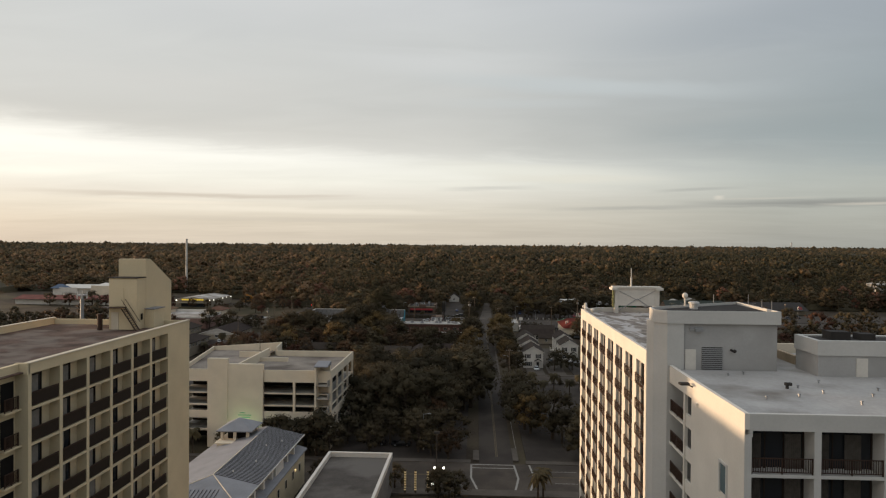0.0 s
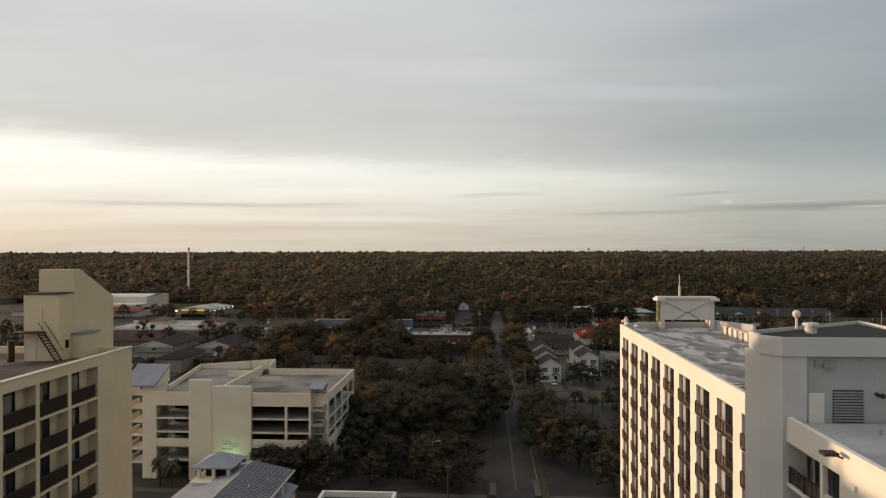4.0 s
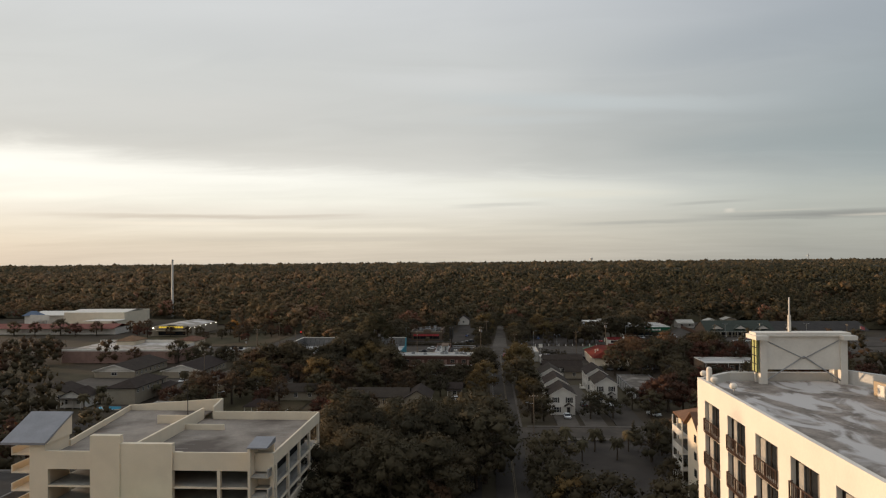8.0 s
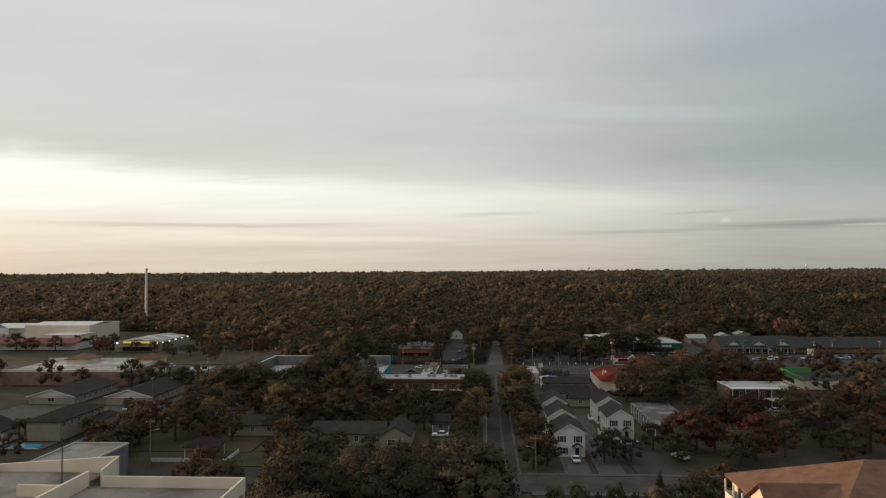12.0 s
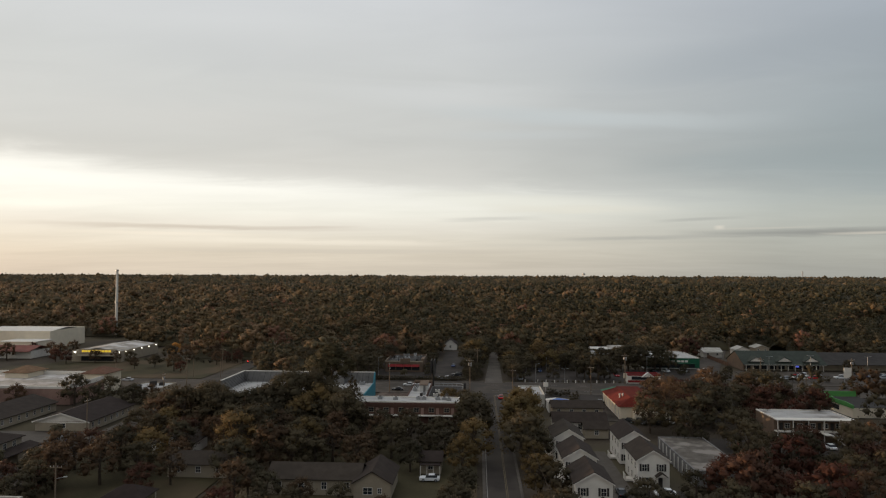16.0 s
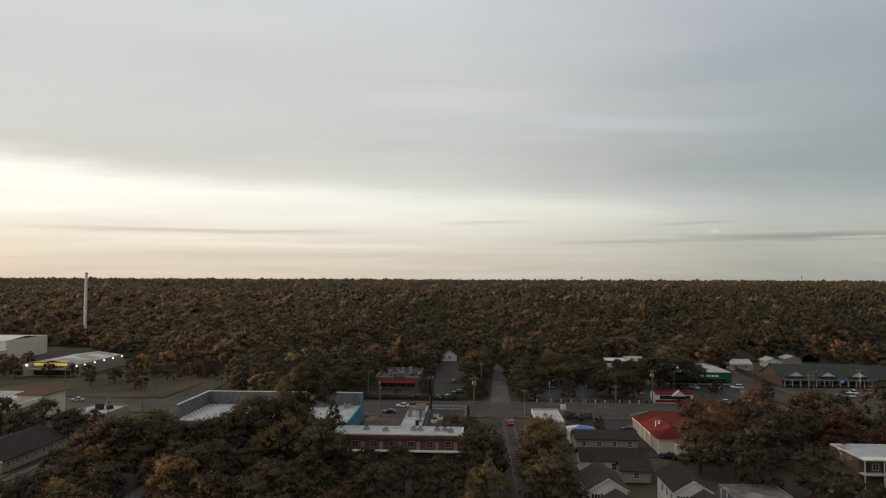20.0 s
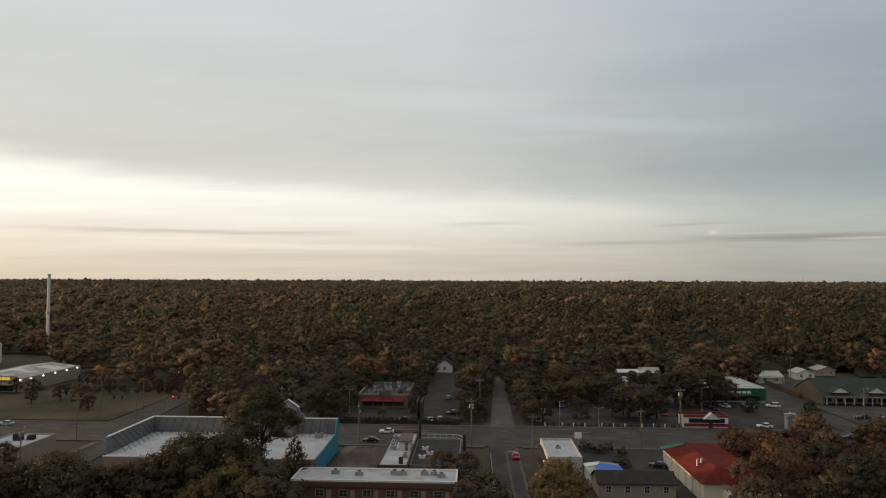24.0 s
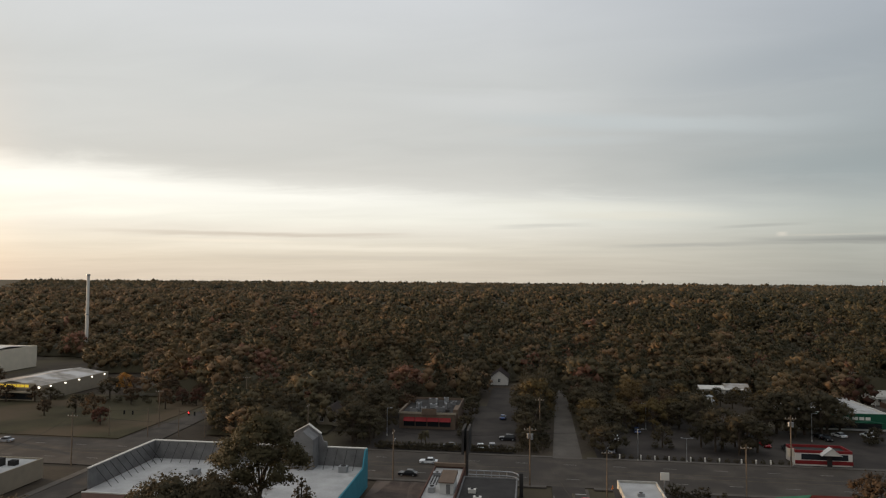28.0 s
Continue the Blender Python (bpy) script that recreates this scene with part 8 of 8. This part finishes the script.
def woods(name, label, leafmat, seed, rows, height, spread, leaf, n_leaf, n_lobe, pine=False, keep=lambda x, y: True):
    """Many crowns joined into one mesh: a few patterns, turned and scaled, over a jittered grid, each with a tone of its own."""
    rng = np.random.default_rng(seed)
    pr = random.Random(seed)
    pats = []
    for i in range(7):
        lobes = []
        for j in range(n_lobe):
            a, q = 2.4 * j + pr.uniform(-0.6, 0.6), ((j + 0.4) / n_lobe) ** 0.55 * 0.78
            if pine:
                lobes.append(((math.cos(a) * spread * q * 0.8, math.sin(a) * spread * q * 0.8, height * (0.98 - 0.42 * q + pr.uniform(-0.05, 0.05))), spread * pr.uniform(0.26, 0.42) * (2.2 / n_lobe ** 0.5)))
            else:
                lobes.append(((math.cos(a) * spread * q, math.sin(a) * spread * q, height * (0.87 - 0.60 * q * q + pr.uniform(-0.05, 0.05))), spread * pr.uniform(0.28, 0.44) * (2.5 / n_lobe ** 0.5)))
        if n_leaf > 120:
            for j in range(3):
                lobes.append(((math.cos(j * 2.1) * spread * 0.55, math.sin(j * 2.1) * spread * 0.55, height * 0.36), spread * 0.42))
        v, f, nr = crown(pr, lobes, leaf, n_leaf, 0.8, 0.74, 5 if n_leaf > 60 else 4, 2)
        pats.append((np.array([tuple(p) for p in v]), np.array(f), np.array([tuple(p) for p in nr])))
    tones = []
    allv, loops, norms, n0 = [], [], [], 0
    for x, y, s in rows:
        if not keep(x, y):
            continue
        fv, q, nv = pats[rng.integers(7)]
        a = rng.uniform(0, 6.28)
        k = s * (0.66 + 0.72 * rng.random() ** 1.4 if y < 1500 else rng.uniform(0.9, 1.08))
        tones.append(np.full(len(fv), 0.6 * rng.random() + 0.2 + 0.2 * math.sin(x * 0.035 + 1.7 * math.sin(y * 0.021))))
        ca, sa_ = math.cos(a), math.sin(a)
        g = max(0, y - 1200) * 0.0026
        allv.append(np.stack([(fv[:, 0] * ca - fv[:, 1] * sa_) * k + x, (fv[:, 0] * sa_ + fv[:, 1] * ca) * k + y, fv[:, 2] * k * rng.uniform(0.9, 1.1) + g - 0.3], 1))
        norms.append(np.stack([nv[:, 0] * ca - nv[:, 1] * sa_, nv[:, 0] * sa_ + nv[:, 1] * ca, nv[:, 2]], 1))
        loops.append(q + n0)
        n0 += len(fv)
    V, L = np.concatenate(allv), np.concatenate(loops).ravel()
    me = bpy.data.meshes.new(name)
    me.vertices.add(len(V))
    me.vertices.foreach_set("co", V.astype(np.float32).ravel())
    me.loops.add(len(L))
    me.loops.foreach_set("vertex_index", L.astype(np.int32))
    me.polygons.add(len(L) // 3)
    me.polygons.foreach_set("loop_start", np.arange(0, len(L), 3).astype(np.int32))
    me.update(calc_edges=True)
    soften(me, np.concatenate(norms))
    tone = me.attributes.new("tone", "FLOAT", "POINT")
    tone.data.foreach_set("value", np.concatenate(tones).astype(np.float32))
    me.materials.append(leafmat)
    ob = new(name, me)
    return tagged(ob, label, "woods", kind="stuff")


def field(seed, y0, y1, step, share, lo=-0.78, hi=0.82, near=40, lean=0.0):
    """A jittered grid of places in the wedge ahead."""
    r = np.random.default_rng(seed)
    out = []
    y = y0
    while y < y1:
        x = lo * (y - 100) - near
        while x < hi * (y - 100) + near:
            clump = math.sin(x * 0.019 + seed * 1.3 + 1.5 * math.sin(y * 0.011)) * math.sin(y * 0.016 + seed * 2.1 + 1.2 * math.sin(x * 0.009)) + 0.5 * math.sin(x * 0.05 + y * 0.041 + seed)
            if r.random() < share * (1 + lean * max(-1, min(1, x / (0.5 * y)))) * max(0.25, 1.12 + 0.75 * clump):
                out.append((x + r.uniform(-0.5, 0.5) * step, y + r.uniform(-0.5, 0.5) * step, 1.0 + 0.16 * math.sin(x * 0.043 + 2 * math.sin(y * 0.017)) + 0.15 * math.sin(y * 0.061 + x * 0.027 + math.sin(x * 0.05))))
            x += step
        y += step
    return out

# ---- trees of the town ----


def clear_spot(x, y):
    """True where a tree may stand: off the roads, yards and roofs."""
    for x0, x1, y0, y1 in ((-3, 9.8, 120, 520), (-500, 500, 122, 143), (-500, 500, 377, 404), (-130, 140, 222.5, 237), (-112, -99.5, 236, 378), (15, 31.5, 236, 298), (31.5, 43, 236, 299), (43.5, 57, 264, 300), (20, 39, 309, 345),
                           (-39, -7, 316, 376), (-93, -40, 339, 373), (10.5, 30, 341, 372), (40, 60, 326, 366), (77, 102, 300, 323), (116, 132, 340, 364), (-48, -18.5, 254, 269), (-17, -9.5, 272, 283), (-132, -112.5, 284, 335), (-160, -140, 300, 337), (-126, -110, 250, 285), (-128, -114, 250, 260), (101, 117, 318, 372),
                           (-96, -80, 203, 235), (-110, -70, 148, 182), (-76, -32, 146, 183), (-62, -32, 84, 130), (-30, -15.5, 94, 127), (32, 68, 156, 190), (-198, -141, 343, 379), (-138, -117, 352, 372), (-82, -61, 240, 252), (-152, -127, 253, 274), (-30, -12, 145, 165)):
        if x0 < x < x1 and y0 < y < y1:
            return False
    return True


# dark wood beside the garage and the street
grove(["bigoak"] * 8 + ["brown"], -31, -3, 164, 204, 7.4, 0.84, clear_spot)
grove(["oak"] * 5 + ["brown", "brown", "rust"], -58, -3, 205, 224, 8.0, 1.0, clear_spot)
for x, y, sc in ((-4.6, 186, 1.15), (-4.2, 196, 1.25), (-4.8, 207, 1.3), (-4.4, 217, 1.05), (10.6, 186, 0.95)):
    tree("oak", x, y, sc)
grove(["oak"] * 3 + ["brown", "rust"], -60, -48, 239, 254, 8.5, 0.75, clear_spot)
for k, x, y, sc in (("oak", -44, 251, 0.62), ("brown", -37, 250.5, 0.55), ("oak", -49.5, 256, 0.7), ("oak", -38, 247, 0.45), ("oak", -29, 249, 0.5), ("brown", -20, 245, 0.45), ("oak", -7, 246, 0.6), ("oak", -5.5, 256, 0.65)):
    tree(k, x, y, sc)
for x, y, sc in ((-2.8, 190, 1.3), (-2.6, 203, 1.3), (-3, 214, 1.1), (9.2, 178, 1.1), (10.8, 168, 1.1)):
    tree("oak", x, y, sc)
grove(["oak"] * 4 + ["olive"], 11, 34, 146, 168, 8.0, 0.85, clear_spot)
for x, y, sc in ((34.5, 205, 0.85), (39, 212, 0.75), (44, 203, 0.8), (11.5, 181, 0.6), (33, 181, 0.75), (40, 198, 0.7)):
    tree("oak", x, y, sc)
grove(["oak"] * 4 + ["brown", "olive"], -60, -39, 270, 318, 8.5, 1.05, clear_spot)
grove(["oak"] * 5 + ["brown"], -38, -10, 276, 300, 8.5, 0.72, clear_spot)
grove(["oak"] * 5 + ["brown"], -38, -10, 300, 316, 7.5, 0.62, clear_spot)
grove(["oak"] * 2 + ["brown", "olive", "brown", "rust"], -97, -60, 254, 324, 9.5, 0.82, clear_spot)
grove(["oak"] * 3 + ["rust", "rust", "brown"], 44, 130, 238, 306, 10.5, 0.9, clear_spot)
grove(["oak"] * 3 + ["rust", "rust", "brown"], 60, 101, 324, 372, 10.0, 1.0, clear_spot)
grove(["oak"] * 3 + ["brown", "brown"], -160, -112, 338, 352, 9, 0.8, clear_spot)
grove(["brown", "rust", "oak", "oak"], -98, -83, 240, 264, 8.0, 0.8, clear_spot)
grove(["oak", "olive"], 8.9, 14.5, 240, 345, 9.0, 0.75, clear_spot)
# single trees that stand out
for k, x, y, sc in (("olive", -3.0, 282, 0.95), ("olive", -5.8, 271, 0.85), ("oak", -3.6, 300, 1.1), ("oak", -3.4, 313, 1.1), ("oak", 8.8, 285, 1.15), ("olive", 9.0, 297, 1.35), ("olive", 9.4, 309, 1.3), ("olive", 11.2, 322, 1.05), ("oak", 12.2, 332, 0.8), ("oak", -65, 332, 0.8), ("brown", -70, 328, 0.7), ("brown", -76, 326, 0.7),
                    ("brown", -86, 326, 0.7), ("brown", -94, 331, 0.65), ("rust", -90, 318, 0.75), ("rust", 61.5, 355, 0.8), ("rust", 66, 348, 0.9), ("rust", 78, 352, 1.0), ("rust", 92, 338, 1.15), ("rust", 84, 330, 1.1), ("rust", 49, 262, 0.9), ("rust", 56, 256, 0.8), ("brown", 108, 300, 0.6), ("brown", 116, 312, 0.8),
                    ("brown", -100.5 + 4, 262, 0.9), ("brown", -92, 258, 0.95), ("brown", -96, 272, 0.8), ("cone", -13.5, 340, 1.0), ("olive", -11.6, 342.8, 0.72), ("oak", -7.2, 336, 0.7), ("oak", -6.6, 345, 0.6), ("cone", -44, 337.5, 1.1), ("cone", -47.5, 338, 0.8),
                    ("gold", -166, 476, 1.0), ("gold", -172, 482, 0.6), ("rust", -138, 420, 0.55), ("rust", -130, 455, 0.6), ("brown", -127, 462, 0.7), ("cone", 35, 226, 0.7), ("cone", 26, 221, 0.6), ("brown", 46.5, 221.5, 0.7)):
    tree(k, x, y, sc)
# car park and golf garden under oaks
grove(["oak"] * 5 + ["olive", "brown"], 14, 52, 440, 476, 6.8, 0.86, clear_spot)
grove(["oak"] * 3 + ["olive"], 52, 92, 480, 500, 6.5, 0.42, clear_spot)
for x, y, sc in ((44.2, 416, 0.78), (49.6, 413, 0.9), (55.2, 416.5, 0.8), (51, 422, 0.75), (46.8, 419, 0.95), (53, 418, 0.98), (41.5, 420, 0.7), (68.5, 441, 1.15), (76.5, 441, 1.25), (84, 444, 1.05), (64.6, 437.5, 0.9), (72.4, 437, 1.1), (80.4, 439, 1.15), (73, 446, 1.25), (88.5, 446, 0.85), (66, 447, 0.95)):
    tree("oak", x, y, sc)
grove(["oak"] * 3 + ["brown"], -58, -46, 410, 470, 9.0, 0.85, clear_spot)
for k, x, y, sc in (("brown", 60.8, 339, 1.15), ("bare", 61, 349, 1.1), ("rust", 63.5, 329, 1.0), ("brown", 70, 334, 1.05), ("rust", 57, 352, 0.9), ("brown", 60.5, 361, 0.9), ("rust", 68, 360, 1.0), ("brown", 75, 364, 0.9)):
    tree(k, x, y, sc)
for k, x, y, sc in (("oak", 27, 245, 0.6), ("oak", 30, 250, 0.65), ("oak", 33.5, 246, 0.55), ("oak", 44.5, 247, 0.75), ("oak", 13.6, 243, 0.7), ("oak", 13.2, 256, 0.75), ("oak", 41.5, 258, 0.6)):
    tree(k, x, y, sc)
for k, x, y, sc in (("brown", -246, 455, 0.9), ("rust", -258, 452, 0.8), ("oak", -270, 456, 0.9), ("brown", -284, 452, 0.9), ("brown", -232, 470, 0.8), ("oak", -300, 455, 0.9), ("brown", -226, 480, 0.8), ("rust", -250, 482, 0.6), ("brown", -222, 462, 0.9)):
    tree(k, x, y, sc)
# the tall pine before the store with the white roof and the trees at its foot, and one beside the red roof
for k, x, y, sc in (("bigpine", -48.9, 331, 1.0), ("cedar", -42.2, 332.5, 0.98), ("bigoak", -52, 320, 1.04), ("bigoak", -58.5, 319.5, 1.0), ("bigoak", -65, 318, 0.88), ("oak", -71, 316, 1.15), ("bigoak", -55.5, 327, 0.85), ("oak", -62.5, 326, 1.1), ("oak", -61, 309, 1.0), ("brown", -76, 316, 1.0), ("oak", -47, 308, 0.85), ("oak", -54, 305, 0.85), ("oak", -45.5, 319, 0.8), ("oak", -52.5, 337, 0.7), ("oak", -57, 334, 0.75),
                    ("bigoak", -80, 312, 0.95), ("oak", -86.5, 308, 1.2), ("brown", -84, 316, 1.1), ("oak", -74, 306, 1.1), ("brown", -93, 309, 1.05), ("oak", -92, 322, 0.9), ("brown", 50, 328.5, 1.25), ("bare", 55.5, 328, 1.25), ("bare", 60, 333, 1.1), ("oak", 47.5, 318, 0.9), ("oak", 55, 316, 0.95)):
    tree(k, x, y, sc)
# trees and bushes round the far left lots
for k, x, y, sc in (("brown", -143, 424, 0.8), ("oak", -158, 436, 0.6), ("brown", -165, 430, 0.55), ("brown", -148, 452, 0.6), ("brown", -132, 447, 0.65), ("rust", -124, 454, 0.6), ("oak", -104, 430, 0.7), ("oak", -100, 422, 0.75), ("oak", -94, 414, 0.6), ("brown", -139, 462, 0.8), ("brown", -156, 466, 0.8), ("oak", -163, 462, 0.7), ("rust", -208, 445, 0.7), ("brown", -196, 450, 0.6), ("rust", -218, 452, 0.7), ("brown", -186, 452, 0.6), ("oak", -176, 447, 0.6)):
    tree(k, x, y, sc)
for i in range(26):
    tree("bush", -212 + 4.1 * i + trng.uniform(-1, 1), 458 + trng.uniform(-3, 3) - 0.06 * i, trng.uniform(0.6, 1.2))
grove(["oak"] * 4 + ["brown"], -31, -6, 146, 163, 7.5, 0.72)
# car park islands behind the highway
for k, x, y, sc in (("oak", 13.6, 407.6, 0.72), ("oak", 17.6, 411.5, 0.62), ("oak", 30.8, 418, 0.56), ("bush", 28.6, 417, 0.6), ("bush", 32.9, 417, 0.6), ("oak", 16, 432, 0.8), ("oak", 15, 444, 0.9), ("oak", 14.6, 458, 0.95), ("oak", 14, 472, 1.0), ("oak", 23, 436, 0.7), ("oak", 37, 441, 0.7),
                    ("oak", -3.4, 432, 0.95), ("oak", -5.6, 411.5, 0.5), ("oak", -2.6, 418, 0.55), ("oak", -6.6, 424, 0.7), ("oak", 12.4, 416, 0.72), ("oak", 12.2, 425, 0.8), ("olive", -3.0, 446, 1.2), ("oak", -6.8, 438, 1.0), ("oak", -6.6, 452, 1.2), ("oak", -1.2, 458, 1.1), ("oak", -0.4, 472, 1.15), ("oak", -4, 466, 1.2), ("oak", 0.6, 486, 1.15), ("oak", -25.2, 430, 0.42), ("oak", -24.6, 446, 0.5), ("oak", -25, 458, 0.55), ("bush", -24.6, 421, 1.1), ("bush", -25.4, 424, 1.0), ("bush", -24.8, 438, 1.2), ("palm", -33.9, 409.3, 0.7), ("palm", -35.2, 409.8, 0.6),
                    ("bush", 98, 407, 1.6), ("bush", 100, 411, 1.5), ("oak", 103, 412, 0.5), ("bush", 90, 430, 1.4), ("oak", 92, 432, 0.45), ("oak", 110, 428, 0.4), ("oak", 168, 438, 0.6), ("bush", 132, 414, 1.3), ("bush", 146, 414, 1.0), ("oak", -6, 478, 0.95), ("oak", -6, 490, 1.0), ("oak", -5, 505, 1.0), ("oak", -27, 470, 0.8), ("oak", -36, 466, 0.8), ("oak", -48, 464, 0.9), ("oak", -55, 448, 1.0), ("oak", -58, 436, 0.9), ("oak", -54, 424, 0.6), ("palm", -54, 412, 0.9), ("oak", -26, 490, 0.9), ("oak", -27, 502, 1.0), ("oak", -78, 424, 0.9), ("oak", -84, 432, 1.0), ("oak", -90, 420, 0.9), ("oak", -74, 446, 1.0), ("oak", -96, 446, 1.0)):
    tree(k, x, y, sc)
for k in range(22):
    tree("bush", 14 + k * 2.15, 404.6, 0.42)
for k in range(36):
    tree("bush", -46 + k * 1.02, 405.2, 0.78)
for k in range(14):
    tree("bush", -8.6 + (k * 37 % 14) * 0.55, 406 + k * 1.9, 0.9 + 0.1 * (k % 4))
for k in range(15):
    tree("bush", 12 + k * 2.4, 220.9, 0.5)
for x, y in ((12, 212), (16.5, 214), (23, 212.5), (31, 213), (19, 205), (27, 206), (38, 210), (11, 128 - 4.5), (9.9, 121.8), (-17.5, 121.5), (-20, 121), (-63, 143.8), (-56, 145), (-45, 145), (-66, 145.4), (-113.6, 292), (-115.2, 295), (-128, 262), (-130, 267), (-126, 250), (-112, 268)):
    tree("palm", x, y, 0.9)
for x, y in ((-12.4, 124.1), (-10.1, 124.3), (-14.3, 124.0)):
    sl_ = thing("light_post", (x, y, 0), "slim dark post wound with warm string lights", "lamp post", "string light posts")
    part("post", Shape().tube((x, y, 0), (x, y, 4.3), 0.16, 0.14, 8), BARK, sl_)
    for k in range(8):
        part("light_ring", Shape().tube((x, y, 0.6 + k * 0.46), (x, y, 0.76 + k * 0.46), 0.2, 0.2, 8), STRING, sl_)
for x, y, sc in ((-44, 144.5, 0.72), (-40, 144.4, 0.8), (-36, 145, 0.85), (-56, 145.4, 0.5), (-50, 145.6, 0.45), (-30.5, 130.2 - 4, 0.45), (-5, 122.5, 0.45), (-8, 121.6, 0.5), (-6, 120.5, 0.45), (-11, 146, 0.5), (-16.5, 126.2, 0.4), (-8, 128.0 - 4, 0.42)):
    tree("oak", x, y, sc)
for x, y in ((26, 374), (28.5, 373), (31, 374.5), (30, 358), (32.6, 359.5), (31, 361.5), (34, 371), (24.6, 375.4)):
    tree("bush", x, y, 0.9)
for p in [q for ps in PROTO.values() for q in ps]:
    if p.name not in used:
        for c in list(p.children):
            bpy.data.objects.remove(c)
        bpy.data.objects.remove(p)

# town trees off to both sides, joined
def patch(seed, x0, x1, y0, y1, step, share):
    r = np.random.default_rng(seed)
    return [(x + r.uniform(-0.4, 0.4) * step, y + r.uniform(-0.4, 0.4) * step, 1.0) for y in np.arange(y0, y1, step) for x in np.arange(x0, x1, step) if r.random() < share]


for i, (kind, share) in enumerate((("oak", 0.6), ("brown", 0.22), ("rust", 0.1))):
    spots = patch(301 + i, 118, 240, 240, 372, 13, share) + patch(311 + i, -260, -160, 190, 372, 13, share) + patch(321 + i, -160, -96, 180, 252, 11, share) + patch(331 + i, 176, 300, 482, 512, 10, share) + patch(341 + i, 100, 118, 482, 512, 10, share)
    woods("town_" + kind + "_trees", "trees between the houses at the edges of the town", LEAF["town_" + kind], 340 + i, spots, 11, 5.2, 0.4, 170, 9, keep=clear_spot)


def open_land(x, y):
    """True where no wood grows: roads, yards and buildings behind the highway."""
    if y < 404:
        return True
    if -9 < x < 12 and y < 506:
        return True
    if -124 < x < -106 and y < 468:
        return True
    if -64 < x < -8 and y < 472 or -24 < x < -8 and y < 530:
        return True
    if 10 < x < 66 and y < 474:
        return True
    if 60 < x < 122 and y < 476 or 58 < x < 84 and y < 516:
        return True
    if 100 < x < 300 and y < 478 or 116 < x < 176 and y < 528:
        return True
    if -235 < x < -104 and y < 468 or -235 < x < -165 and y < 520:
        return True
    if -400 < x < -225 and y < 575:
        return True
    return False


wild = lambda x, y: not open_land(x, y)


def understorey():
    """A rolling sheet of lower foliage below the crowns, so that the wood closes up as it does from above."""
    r = np.random.default_rng(9)
    v, f = [], []
    rows_y = list(np.arange(412, 700, 7.0)) + list(np.arange(700, 1200, 14.0)) + list(np.arange(1200, 2400, 34.0)) + list(np.arange(2400, 5050, 90.0))
    n = 150
    for j, y in enumerate(rows_y):
        w = 0.85 * (y - 60) + 40
        for i in range(n + 1):
            x = -w + 2 * w * i / n
            edge = open_land(x - 9, y) or open_land(x + 9, y) or open_land(x, y - 9) or open_land(x, y + 9)
            z = ((0.3 if edge else r.uniform(3.0, 5.5) if y < 2000 else r.uniform(10.5, 11.8)) if not open_land(x, y) else -2.0) + max(0, y - 1200) * 0.0026
            v.append((x + r.uniform(-0.3, 0.3) * w / n, y + r.uniform(-2, 2), z))
    for j in range(len(rows_y) - 1):
        for i in range(n):
            q = (j * (n + 1) + i, j * (n + 1) + i + 1, (j + 1) * (n + 1) + i + 1, (j + 1) * (n + 1) + i)
            if all(v[k][2] > 0 for k in q):
                f.append(q)
    me = bpy.data.meshes.new("understorey")
    me.from_pydata(v, [], f)
    me.materials.append(LEAF["wood_oak"])
    tagged(new("understorey", me), "lower foliage filling the woods between the crowns", "woods", kind="stuff")


understorey()
LEAN = {"oak": -0.3, "olive": -0.7, "brown": -0.98, "pine": 0.98, "rust": 0.0}     # browner to the left, where pale brown imitates sunward haze; more pine right
NEAR, MID = (410, 640), (640, 1000)
for i, (nm, kind, lab, share, h, sp) in enumerate((
        ("mixed_woods", "oak", "dense dark green woodland seen from above", 0.42, 12, 4.6),
        ("olive_woods", "olive", "olive-brown autumn woodland canopy", 0.16, 12.5, 4.4),
        ("brown_woods", "brown", "brown autumn woodland canopy", 0.14, 11.5, 4.2),
        ("pine_woods", "pine", "tall green pines rising from the woods", 0.42, 16, 3.8),
        ("rust_woods", "rust", "scattered rust-red autumn trees", 0.04, 11, 4.2))):
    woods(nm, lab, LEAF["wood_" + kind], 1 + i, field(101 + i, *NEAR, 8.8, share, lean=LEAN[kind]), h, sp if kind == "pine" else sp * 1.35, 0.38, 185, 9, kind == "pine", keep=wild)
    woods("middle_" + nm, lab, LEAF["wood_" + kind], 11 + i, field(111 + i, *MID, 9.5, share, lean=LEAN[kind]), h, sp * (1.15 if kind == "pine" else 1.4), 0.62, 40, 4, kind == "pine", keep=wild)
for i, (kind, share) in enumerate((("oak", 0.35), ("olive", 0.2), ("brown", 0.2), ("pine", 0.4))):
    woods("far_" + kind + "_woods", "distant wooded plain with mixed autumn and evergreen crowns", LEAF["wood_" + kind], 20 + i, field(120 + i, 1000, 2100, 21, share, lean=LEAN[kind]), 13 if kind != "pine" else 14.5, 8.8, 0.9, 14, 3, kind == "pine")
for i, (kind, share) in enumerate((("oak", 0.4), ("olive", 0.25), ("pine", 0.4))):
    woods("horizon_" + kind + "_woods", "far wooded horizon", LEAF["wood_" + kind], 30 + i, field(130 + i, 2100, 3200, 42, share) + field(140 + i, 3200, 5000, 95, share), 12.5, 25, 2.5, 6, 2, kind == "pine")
